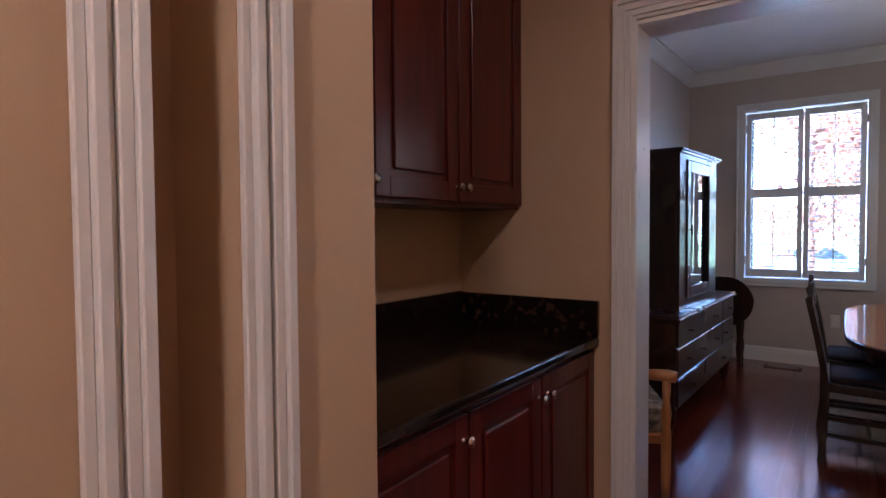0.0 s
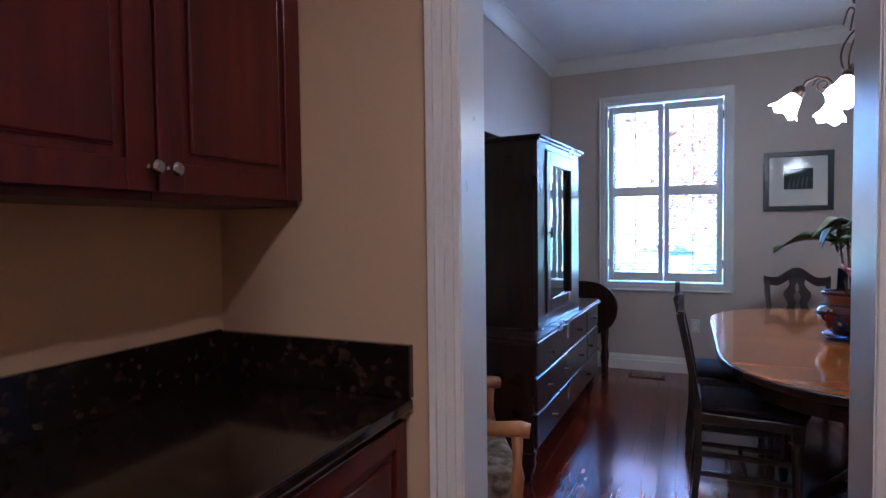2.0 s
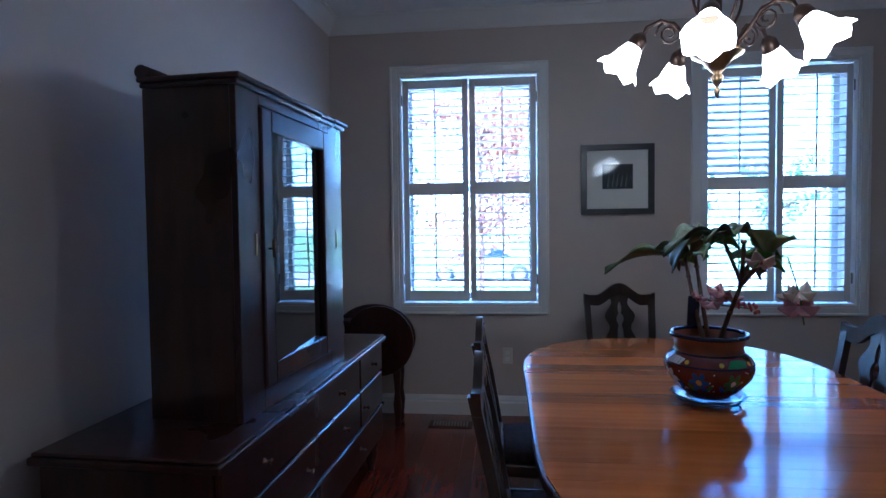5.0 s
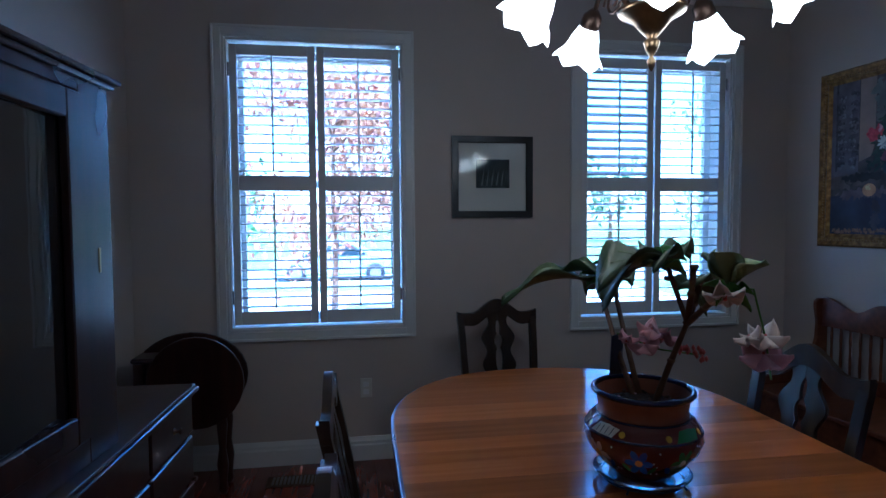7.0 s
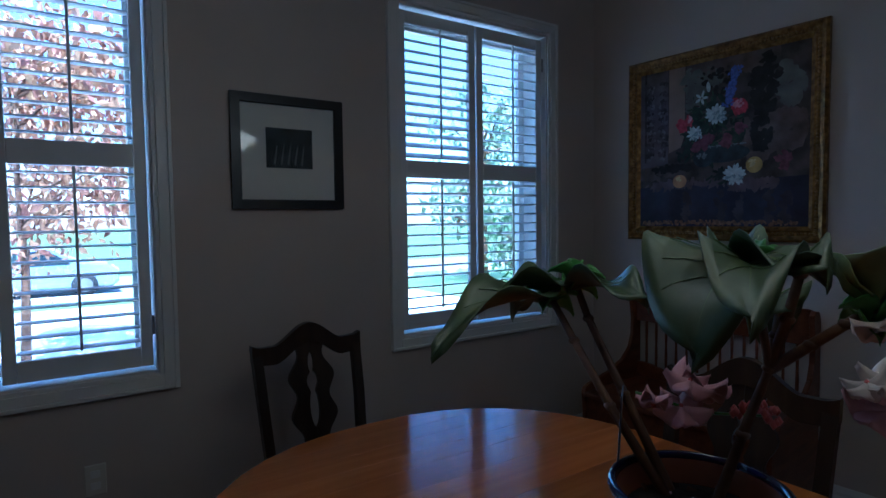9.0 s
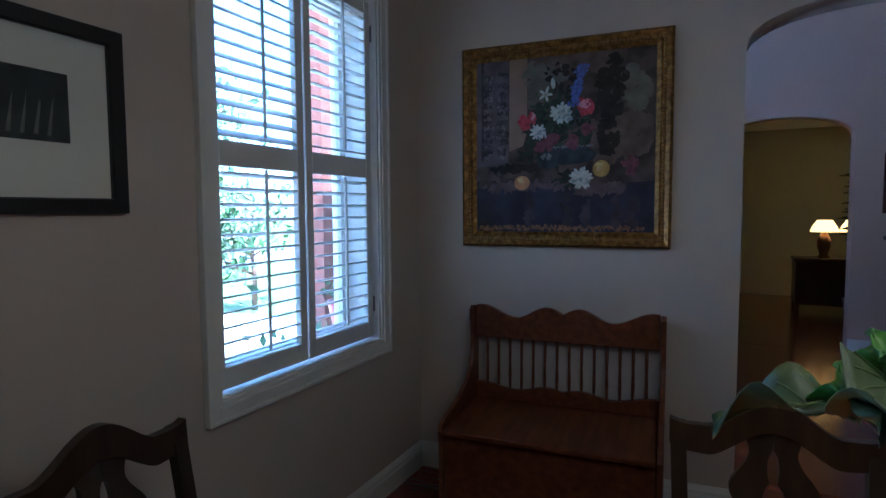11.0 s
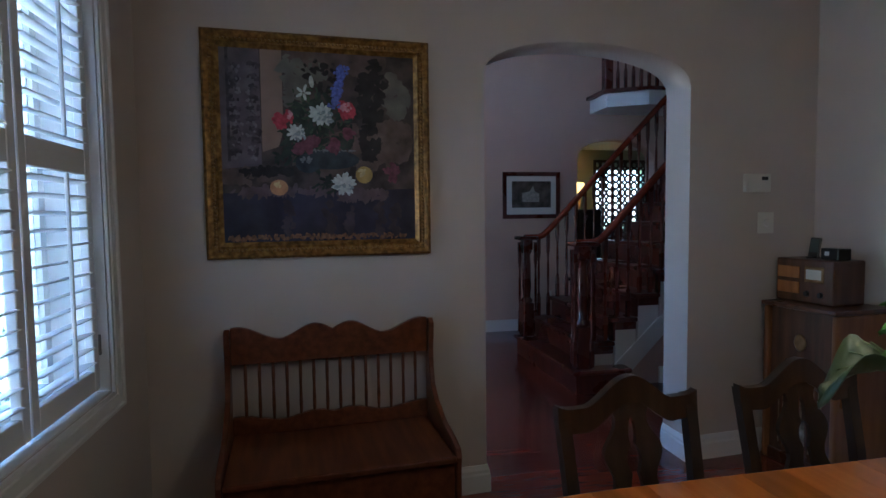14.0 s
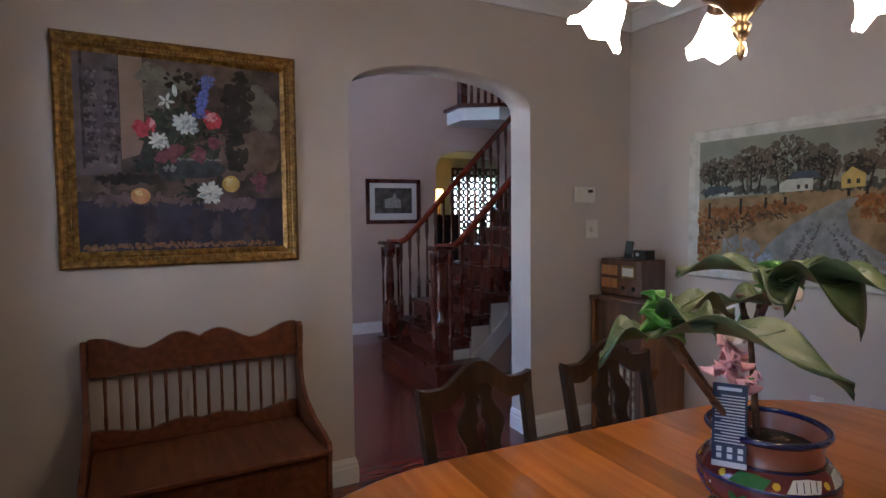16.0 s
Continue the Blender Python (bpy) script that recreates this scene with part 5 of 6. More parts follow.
for k in range(14):
    ob = new("spindle", spin)
    ob.parent = bn
    ob.location = (-0.39 + 0.06 * k, 0.034, 0)


# ---------- pictures ----------
def frame_bm(w, h, prof):
    """Mitred frame lying in xz, facing -y, centred; prof: (inwards, out)."""
    bm = B()
    sweep(bm, [(u, v) for u, v in prof], [(-w / 2, -h / 2), (w / 2, -h / 2), (w / 2, h / 2), (-w / 2, h / 2)])
    bmesh.ops.transform(bm, matrix=pose(0, 0, 0, 90, 0, 0), verts=bm.verts[:])
    return bm


def disc(bm, cx, cz, rx, rz, y, n=10, turn=0.0, jag=0.0):
    c = bm.verts.new((cx, y, cz))
    vs = []
    for i in range(n):
        a = 2 * math.pi * i / n
        k = 1 + jag * (1 if i % 2 else -1)
        u, v = rx * k * math.cos(a), rz * k * math.sin(a)
        vs.append(bm.verts.new((cx + u * math.cos(turn) - v * math.sin(turn), y, cz + u * math.sin(turn) + v * math.cos(turn))))
    for i in range(n):
        bm.faces.new((c, vs[i], vs[(i + 1) % n]))


def flat(bm, pts, y):
    bm.faces.new([bm.verts.new((x, y, z)) for x, z in pts])


def paint(name, c, k=0.3, scale=25):
    return material(name, [tuple(v * (1 - k) for v in c), c, tuple(min(1, v * (1 + k)) for v in c)], 0.6, scale, bump=0.25, bscale=140, spec=0.25)


# still life in a gilt frame on the east wall (seen from -x; local -y faces the room)
GW, GH = 1.02, 1.01
gp = thing("still_life_painting", pose(ewx(7.097) - 0.003, 7.097, 1.751, 0, 0, -90 + EROT), "large still life of flowers and fruit in carved gilt frame", "painting")
part("frame", frame_bm(GW, GH, [(0, 0), (0, 0.022), (0.012, 0.032), (0.026, 0.026), (0.032, 0.022), (0.048, 0.020), (0.056, 0.024), (0.066, 0.016), (0.075, 0.010), (0.075, 0)]), M_GOLD, gp)
bead = mesh_of("bead", lathe(B(), [(0.001, -0.006), (0.006, -0.002), (0.006, 0.003), (0.001, 0.006)], 6), M_GOLD)
for k in range(54):
    f = -GW / 2 + 0.045 + k * (GW - 0.09) / 53
    for x, z in ((f, GH / 2 - 0.04), (f, -GH / 2 + 0.04), (-GW / 2 + 0.04, f), (GW / 2 - 0.04, f)):
        ob = new("bead", bead)
        ob.parent = gp
        ob.matrix_basis = pose(x, -0.024, z, 0, 45, 0)
CW, CH = GW - 0.15, GH - 0.15


def G(u, v):
    if 0 < u < 1:
        u *= 0.968
    return (u - 0.5) * CW, (0.5 - v) * CH


M_ART = paint("still_life_ground", (0.016, 0.012, 0.010), 0.75, 6)
cv = part("canvas", box(B(), -CW / 2 - 0.002, CW / 2 + 0.002, -0.009, -0.001, -CH / 2 - 0.002, CH / 2 + 0.002), M_ART, gp)


def daub(name, mat, fn):
    """Paint strokes on the canvas; a few separate strokes become parts of their own."""
    bm = B()
    fn(bm)
    isl, seen = [], set()
    for v in bm.verts:
        if v in seen:
            continue
        todo, grp = [v], []
        seen.add(v)
        while todo:
            q = todo.pop()
            grp.append(q)
            for e in q.link_edges:
                o = e.other_vert(q)
                if o not in seen:
                    seen.add(o)
                    todo.append(o)
        isl.append(grp)
    if len(isl) == 1:
        return part(name, bm, mat, cv)
    if len(isl) > 14:
        return tagged(part(name, bm, mat, cv), kind="stuff")
    for grp in isl:
        b2 = B()
        mp = {v: b2.verts.new(v.co) for v in grp}
        for f in {f for v in grp for f in v.link_faces}:
            b2.faces.new([mp[v] for v in f.verts])
        part(name, b2, mat, cv)
    bm.free()


def strokes(b, cu, cv_, ru, rv, n, size, y, conv, long=1.6, shape=1.0):
    """A soft-edged cloud of small overlapping brush strokes."""
    for k in range(n):
        a, r = random.random() * 6.283, random.random() ** (0.5 * shape)
        s = size * (0.6 + 0.8 * random.random())
        disc(b, *conv(cu + ru * r * math.cos(a), cv_ + rv * r * math.sin(a)), s * long, s, y - 0.0000035 * k, 7, random.random() * 3.14, 0.15)


def petals(b, u, v, r, n, y, conv, rings=3):
    """A full flower: rings of pointed petals round its heart."""
    cx, cz = conv(u, v)
    for j in range(rings):
        rr = r * (1 - 0.3 * j)
        for k in range(n):
            a = 2 * math.pi * (k + 0.5 * j) / n + random.uniform(-.12, .12)
            l = rr * random.uniform(0.8, 1.1)
            disc(b, cx + 0.55 * l * math.cos(a), cz + 0.5 * l * math.sin(a), 0.45 * l, 0.17 * r, y - 0.00015 * j - 0.000004 * k, 7, a)


random.seed(31)
Y0 = -0.0098
daub("painted_shade", paint("umber_shade", (0.070, 0.052, 0.046), 0.7, 10), lambda b: flat(b, [G(0.0, 0.0), G(1, 0), G(1, 0.74), G(0, 0.76)], Y0))
daub("painted_wall", paint("old_pillar_brown", (0.26, 0.18, 0.135), 0.25, 7), lambda b: flat(b, [G(0.205, 0), G(0.315, 0), G(0.315, 0.42), G(0.29, 0.50), G(0.205, 0.53)], Y0 - 0.0003))
daub("painted_column", paint("carved_column_grey", (0.12, 0.095, 0.10), 0.35, 14), lambda b: flat(b, [G(0.0, 0), G(0.20, 0), G(0.20, 0.60), G(0.0, 0.62)], Y0 - 0.0003))
daub("painted_carving", paint("carving_dark", (0.065, 0.05, 0.056), 0.6, 30), lambda b: ([strokes(b, 0.12 + 0.05 * s, 0.09 + 0.055 * k, 0.03, 0.02, 7, 0.008, Y0 - 0.0005, G) for k in range(9) for s in (-1, 1)], flat(b, [G(0.03, 0), G(0.045, 0), G(0.045, 0.58), G(0.03, 0.58)], Y0 - 0.0005)))
daub("painted_relief", paint("carving_light", (0.16, 0.135, 0.14), 0.35, 30), lambda b: [strokes(b, 0.12 + 0.035 * s, 0.11 + 0.055 * k, 0.025, 0.018, 3, 0.006, Y0 - 0.0008, G) for k in range(9) for s in (-1, 1)])
daub("painted_haze", paint("hazy_sky", (0.14, 0.13, 0.105), 0.45, 9), lambda b: (strokes(b, 0.42, 0.11, 0.11, 0.08, 60, 0.018, Y0 - 0.0003, G), strokes(b, 0.93, 0.22, 0.06, 0.12, 45, 0.018, Y0 - 0.0003, G), strokes(b, 0.38, 0.24, 0.06, 0.06, 20, 0.014, Y0 - 0.0003, G)))
daub("painted_haze", paint("brown_haze", (0.12, 0.085, 0.07), 0.5, 12), lambda b: (strokes(b, 0.90, 0.46, 0.12, 0.11, 60, 0.02, Y0 - 0.0003, G), strokes(b, 0.62, 0.04, 0.28, 0.05, 60, 0.018, Y0 - 0.0003, G), strokes(b, 0.12, 0.66, 0.14, 0.03, 25, 0.018, Y0 - 0.0006, G), strokes(b, 0.66, 0.52, 0.3, 0.14, 60, 0.02, Y0 - 0.0003, G)))
daub("painted_cloth", paint("navy_cloth", (0.040, 0.036, 0.058), 0.5, 6), lambda b: flat(b, [G(0, 0.745), G(0.4, 0.74), G(1, 0.72), G(1, 1), G(0, 1)], Y0 - 0.0009))
daub("painted_fold", paint("cloth_folds", (0.065, 0.048, 0.058), 0.5, 8), lambda b: [strokes(b, u, 0.88, 0.025, 0.09, 16, 0.012, Y0 - 0.0012, G) for u in (0.33, 0.55, 0.66, 0.83, 0.92)])
daub("painted_cloth_light", paint("rose_cloth", (0.12, 0.085, 0.088), 0.4, 14), lambda b: (strokes(b, 0.30, 0.735, 0.27, 0.012, 60, 0.009, Y0 - 0.0012, G, 3), strokes(b, 0.74, 0.755, 0.14, 0.02, 60, 0.010, Y0 - 0.0012, G, 2.5)))
daub("painted_fringe", paint("canvas_edge", (0.20, 0.105, 0.06), 0.5, 60), lambda b: [strokes(b, 0.04 + 0.92 * k / 39, 0.978, 0.016, 0.012, 4, 0.006, Y0 - 0.0012, G) for k in range(40)])
daub("painted_urn", paint("dark_urn", (0.028, 0.024, 0.022), 0.5, 12), lambda b: (strokes(b, 0.80, 0.20, 0.075, 0.17, 70, 0.016, Y0 - 0.0012, G), strokes(b, 0.78, 0.45, 0.05, 0.12, 45, 0.014, Y0 - 0.0012, G), strokes(b, 0.22, 0.63, 0.13, 0.02, 40, 0.012, Y0 - 0.0012, G), strokes(b, 0.52, 0.12, 0.10, 0.09, 25, 0.010, Y0 - 0.0012, G)))
daub("painted_foliage", paint("dark_foliage", (0.034, 0.045, 0.034), 0.6, 16), lambda b: (strokes(b, 0.50, 0.42, 0.19, 0.20, 150, 0.010, Y0 - 0.0015, G, 2.6), strokes(b, 0.55, 0.70, 0.10, 0.04, 25, 0.008, Y0 - 0.0015, G, 2.6), strokes(b, 0.33, 0.55, 0.08, 0.03, 14, 0.008, Y0 - 0.0015, G, 3)))
daub("painted_foliage", paint("lit_foliage", (0.055, 0.075, 0.045), 0.5, 20), lambda b: strokes(b, 0.48, 0.36, 0.19, 0.20, 45, 0.006, Y0 - 0.0022, G, 3))
daub("painted_bowl", paint("pewter_bowl", (0.045, 0.052, 0.06), 0.5, 14), lambda b: (disc(b, *G(0.56, 0.565), 0.135, 0.045, Y0 - 0.0024, 24), disc(b, *G(0.44, 0.585), 0.055, 0.045, Y0 - 0.0024, 20)))
daub("painted_bowl_rim", paint("pewter_glint", (0.17, 0.18, 0.18), 0.3, 30), lambda b: (strokes(b, 0.56, 0.515, 0.14, 0.004, 26, 0.003, Y0 - 0.0027, G, 3), strokes(b, 0.43, 0.57, 0.03, 0.02, 8, 0.006, Y0 - 0.0027, G)))
daub("painted_peony", paint("white_peony", (0.50, 0.53, 0.50), 0.25, 60), lambda b: (petals(b, 0.515, 0.325, 0.060, 13, Y0 - 0.003, G), petals(b, 0.385, 0.425, 0.045, 11, Y0 - 0.003, G), petals(b, 0.632, 0.695, 0.060, 15, Y0 - 0.003, G), petals(b, 0.425, 0.215, 0.042, 5, Y0 - 0.003, G, 1), disc(b, *G(0.468, 0.155), 0.011, 0.028, Y0 - 0.003, 10, 0.1)))
daub("painted_petal_shade", paint("grey_petals", (0.26, 0.30, 0.31), 0.3, 60), lambda b: (strokes(b, 0.53, 0.34, 0.05, 0.04, 16, 0.006, Y0 - 0.0036, G), strokes(b, 0.40, 0.44, 0.035, 0.03, 10, 0.005, Y0 - 0.0036, G), strokes(b, 0.63, 0.71, 0.05, 0.02, 10, 0.005, Y0 - 0.0036, G)))
daub("painted_delphinium", paint("blue_delphinium", (0.12, 0.15, 0.45), 0.45, 90), lambda b: [strokes(b, 0.590 + 0.045 * (1 - k / 13), 0.075 + 0.20 * k / 13, 0.030 + 0.008 * math.sin(k), 0.014, 9, 0.007, Y0 - 0.0034, G, 1.2) for k in range(14)])
daub("painted_tulip", paint("red_tulip", (0.42, 0.055, 0.075), 0.4, 50), lambda b: (strokes(b, 0.295, 0.365, 0.028, 0.038, 22, 0.010, Y0 - 0.0032, G), strokes(b, 0.345, 0.345, 0.022, 0.03, 16, 0.009, Y0 - 0.0032, G), strokes(b, 0.655, 0.295, 0.042, 0.045, 30, 0.011, Y0 - 0.0028, G)))
daub("painted_tulip_light", paint("pale_tulip", (0.55, 0.26, 0.28), 0.3, 50), lambda b: (strokes(b, 0.35, 0.335, 0.012, 0.02, 7, 0.006, Y0 - 0.0040, G), strokes(b, 0.65, 0.28, 0.03, 0.025, 9, 0.007, Y0 - 0.0040, G)))
daub("painted_rose", paint("dusky_rose", (0.16, 0.055, 0.075), 0.45, 40), lambda b: [strokes(b, u, v, r, r, 18, 0.010, Y0 - 0.0028, G) for u, v, r in ((0.67, 0.42, 0.03), (0.58, 0.49, 0.035), (0.43, 0.49, 0.04), (0.47, 0.47, 0.03), (0.395, 0.51, 0.025), (0.90, 0.63, 0.045))])
daub("painted_fruit", paint("golden_fruit", (0.40, 0.27, 0.075), 0.3, 18), lambda b: disc(b, *G(0.745, 0.645), 0.040, 0.040, Y0 - 0.0028, 22))
daub("painted_glint", paint("fruit_light", (0.58, 0.45, 0.20), 0.3, 30), lambda b: (strokes(b, 0.735, 0.63, 0.02, 0.018, 8, 0.007, Y0 - 0.0034, G), strokes(b, 0.275, 0.70, 0.02, 0.015, 8, 0.006, Y0 - 0.0034, G)))
daub("painted_peach", paint("peach", (0.46, 0.24, 0.11), 0.3, 18), lambda b: disc(b, *G(0.285, 0.715), 0.040, 0.036, Y0 - 0.0028, 22))


# landscape on the south wall (local -y faces the room)
LW, LH = 1.50, 0.915
lp = thing("landscape_painting", pose(2.765 - LW / 2, swy(2.765 - LW / 2) + 0.015, 1.518, 0, 0, 180 + EROT), "autumn farm landscape painting in a whitewashed frame", "painting")
M_WWASH = material("whitewashed_frame", [(0.40, 0.39, 0.33), (0.52, 0.50, 0.44), (0.62, 0.60, 0.54)], 0.6, 14, bump=0.4, bscale=80)
part("frame", frame_bm(LW, LH, [(0, 0), (0, 0.018), (0.01, 0.028), (0.05, 0.022), (0.06, 0.012), (0.07, 0.010), (0.07, 0)]), M_WWASH, lp)
LCW, LCH = LW - 0.14, LH - 0.14


def Lp(u, v):
    return (u - 0.5) * LCW, (0.5 - v) * LCH


cv = part("canvas", box(B(), -LCW / 2 - 0.002, LCW / 2 + 0.002, -0.009, -0.001, -LCH / 2 - 0.002, LCH / 2 + 0.002), paint("grey_autumn_sky", (0.24, 0.25, 0.20), 0.18, 5), lp)
random.seed(21)
daub("painted_field", paint("straw_field", (0.26, 0.17, 0.08), 0.35, 14), lambda b: flat(b, [Lp(0, 0.46), Lp(0.3, 0.44), Lp(0.6, 0.40), Lp(1, 0.41), Lp(1, 1), Lp(0, 1)], Y0))
daub("painted_hill", paint("dim_woods", (0.075, 0.075, 0.06), 0.4, 24), lambda b: [strokes(b, 0.03 + 0.97 * k / 30, 0.40, 0.03, 0.025, 5, 0.012, Y0 - 0.0003, Lp) for k in range(31)])
CROWNS = ((0.10, 0.25, 0.09, 0.11), (0.25, 0.22, 0.08, 0.13), (0.40, 0.20, 0.10, 0.16), (0.53, 0.24, 0.06, 0.12), (0.80, 0.18, 0.09, 0.20), (0.95, 0.16, 0.10, 0.24), (0.66, 0.26, 0.05, 0.08))
daub("painted_crown", paint("bare_twigs", (0.11, 0.088, 0.062), 0.4, 60), lambda b: [strokes(b, u, v, ru * 1.1, rv, 190, 0.0085, Y0 - 0.0006, Lp, 2.0) for u, v, ru, rv in CROWNS])
daub("painted_trunk", paint("bare_trees", (0.034, 0.028, 0.020), 0.6, 50), lambda b: ([strokes(b, u, v + 0.02, ru * 0.85, rv * 0.8, 70, 0.0055, Y0 - 0.0012, Lp, 2.4) for u, v, ru, rv in CROWNS], [flat(b, [Lp(u + q * 0.03 - 0.005, 0.42), Lp(u + q * 0.03 + 0.005, 0.42), Lp(u + q * 0.05 + 0.002, v), Lp(u + q * 0.05 - 0.002, v)], Y0 - 0.0018 - 0.00002 * q) for u, v, ru, rv in CROWNS for q in (-1, 0, 1)]))
daub("painted_barn", paint("white_barns", (0.46, 0.45, 0.38), 0.2, 20), lambda b: (flat(b, [Lp(0.10, 0.44), Lp(0.10, 0.41), Lp(0.14, 0.38), Lp(0.17, 0.41), Lp(0.17, 0.44)], Y0 - 0.0022), flat(b, [Lp(0.37, 0.43), Lp(0.37, 0.37), Lp(0.40, 0.34), Lp(0.50, 0.34), Lp(0.50, 0.42)], Y0 - 0.0022)))
daub("painted_roof", paint("slate_roofs", (0.06, 0.07, 0.085), 0.3, 20), lambda b: (flat(b, [Lp(0.02, 0.43), Lp(0.05, 0.36), Lp(0.13, 0.36), Lp(0.17, 0.41), Lp(0.10, 0.42)], Y0 - 0.0026), flat(b, [Lp(0.40, 0.33), Lp(0.43, 0.285), Lp(0.51, 0.285), Lp(0.53, 0.34)], Y0 - 0.0026)))
daub("painted_house", paint("yellow_house", (0.50, 0.36, 0.10), 0.2, 20), lambda b: flat(b, [Lp(0.60, 0.42), Lp(0.60, 0.34), Lp(0.635, 0.28), Lp(0.68, 0.33), Lp(0.68, 0.41)], Y0 - 0.0026))
daub("painted_window", paint("dark_openings", (0.05, 0.045, 0.04), 0.3, 20), lambda b: [flat(b, [Lp(u, v), Lp(u + 0.012, v), Lp(u + 0.012, v - 0.03), Lp(u, v - 0.03)], Y0 - 0.003) for u, v in ((0.62, 0.39), (0.65, 0.39), (0.44, 0.41), (0.47, 0.41), (0.13, 0.43))])
daub("painted_grass", paint("rust_grass", (0.22, 0.09, 0.022), 0.55, 40), lambda b: [strokes(b, u, v, ru, rv, 80, 0.009, Y0 - 0.0016, Lp, 2.2) for u, v, ru, rv in ((0.08, 0.62, 0.10, 0.09), (0.22, 0.58, 0.12, 0.05), (0.36, 0.54, 0.12, 0.04), (0.80, 0.58, 0.14, 0.06), (0.92, 0.72, 0.10, 0.09), (0.04, 0.85, 0.06, 0.13), (0.72, 0.50, 0.08, 0.03))])
daub("painted_weed", paint("dark_weeds", (0.095, 0.055, 0.025), 0.6, 50), lambda b: [strokes(b, u, v, ru, rv, 30, 0.006, Y0 - 0.0022, Lp, 3) for u, v, ru, rv in ((0.06, 0.72, 0.07, 0.12), (0.18, 0.66, 0.10, 0.05), (0.85, 0.66, 0.10, 0.05), (0.3, 0.6, 0.1, 0.03))])
daub("painted_road", paint("wet_road", (0.22, 0.225, 0.21), 0.3, 16), lambda b: (flat(b, [Lp(0.25, 1), Lp(0.33, 0.80), Lp(0.42, 0.66), Lp(0.54, 0.54), Lp(0.60, 0.49), Lp(0.66, 0.48), Lp(0.62, 0.58), Lp(0.64, 0.72), Lp(0.76, 0.86), Lp(0.95, 1)], Y0 - 0.0024), strokes(b, 0.20, 0.85, 0.09, 0.09, 60, 0.012, Y0 - 0.0024, Lp, 2), strokes(b, 0.88, 0.86, 0.1, 0.05, 40, 0.012, Y0 - 0.0024, Lp, 2)))
daub("painted_puddle", paint("blue_puddles", (0.27, 0.33, 0.40), 0.3, 20), lambda b: (strokes(b, 0.30, 0.92, 0.05, 0.07, 25, 0.009, Y0 - 0.0030, Lp, 2), strokes(b, 0.80, 0.93, 0.08, 0.05, 25, 0.010, Y0 - 0.0030, Lp, 2), strokes(b, 0.92, 0.76, 0.05, 0.03, 20, 0.009, Y0 - 0.0030, Lp, 2)))
RUTS = ((0.40, 0.98, 0.50, 0.66), (0.46, 0.98, 0.53, 0.64), (0.66, 0.98, 0.56, 0.68), (0.74, 0.98, 0.58, 0.66))
daub("painted_rut", paint("dark_ruts", (0.11, 0.10, 0.09), 0.4, 30), lambda b: [strokes(b, u0 + (u1 - u0) * k / 11, v0 + (v1 - v0) * k / 11, 0.012 * (1 - k / 14), 0.018, 5, 0.008 * (1 - k / 16), Y0 - 0.0032, Lp, 1.8) for u0, v0, u1, v1 in RUTS for k in range(12)])
daub("painted_post", paint("fence_posts", (0.03, 0.024, 0.018), 0.3, 30), lambda b: [flat(b, [Lp(u, v), Lp(u + 0.011, v), Lp(u + 0.012, v - h), Lp(u + 0.001, v - h)], Y0 - 0.0034) for u, v, h in ((0.05, 0.62, 0.13), (0.20, 0.58, 0.12), (0.31, 0.54, 0.08), (0.39, 0.52, 0.06), (0.80, 0.55, 0.13), (0.62, 0.47, 0.05), (0.68, 0.46, 0.05))])

# small framed print between the windows
PWd, PHt = 0.492, 0.482
pr = thing("framed_print", pose(1.041, NY - 0.002, 1.669), "small dark print with white mat in black frame", "picture")
part("frame", frame_bm(PWd, PHt, [(0, 0), (0, 0.022), (0.036, 0.022), (0.040, 0.016), (0.040, 0)]), M_BLACK, pr)
mb = part("mat_board", box(B(), -PWd / 2 + 0.035, PWd / 2 - 0.035, -0.006, -0.001, -PHt / 2 + 0.035, PHt / 2 - 0.035), M_MAT, pr)
part("print", box(B(), -0.10, 0.105, -0.0072, -0.006, -0.065, 0.105), paint("charcoal_print", (0.045, 0.055, 0.06), 0.7, 14), mb)
bm = B()
for k in range(5):
    flat(bm, [(-0.07 + 0.03 * k, -0.05), (-0.06 + 0.03 * k, -0.05), (-0.05 + 0.03 * k, 0.03 + 0.015 * (k % 3)), (-0.055 + 0.03 * k, 0.03)], -0.0078)
part("print_detail", bm, paint("pale_streaks", (0.20, 0.21, 0.20), 0.3, 30), mb)
M_PGLASS = bpy.data.materials.new("picture_glass")
M_PGLASS.use_nodes = True
_n = M_PGLASS.node_tree
_g = _n.nodes.new("ShaderNodeBsdfGlossy")
_g.inputs["Roughness"].default_value = 0.03
_tr = _n.nodes.new("ShaderNodeBsdfTransparent")
_mx = _n.nodes.new("ShaderNodeMixShader")
_fr = _n.nodes.new("ShaderNodeFresnel")
_fr.inputs[0].default_value = 1.5
_n.links.new(_fr.outputs[0], _mx.inputs[0])
_n.links.new(_tr.outputs[0], _mx.inputs[1])
_n.links.new(_g.outputs[0], _mx.inputs[2])
_n.links.new(_mx.outputs[0], _n.nodes["Material Output"].inputs[0])
bm = B()
flat(bm, [(-PWd / 2 + 0.037, -PHt / 2 + 0.037), (PWd / 2 - 0.037, -PHt / 2 + 0.037), (PWd / 2 - 0.037, PHt / 2 - 0.037), (-PWd / 2 + 0.037, PHt / 2 - 0.037)], -0.012)
gl = part("glass", bm, M_PGLASS, pr)
gl.visible_shadow = False

# white framed picture on the west wall
wp = thing("framed_picture", pose(-1.088, 4.715, 1.638, 0, 0, 90 - 1.8), "picture behind reflecting glass in a wide white frame", "picture")
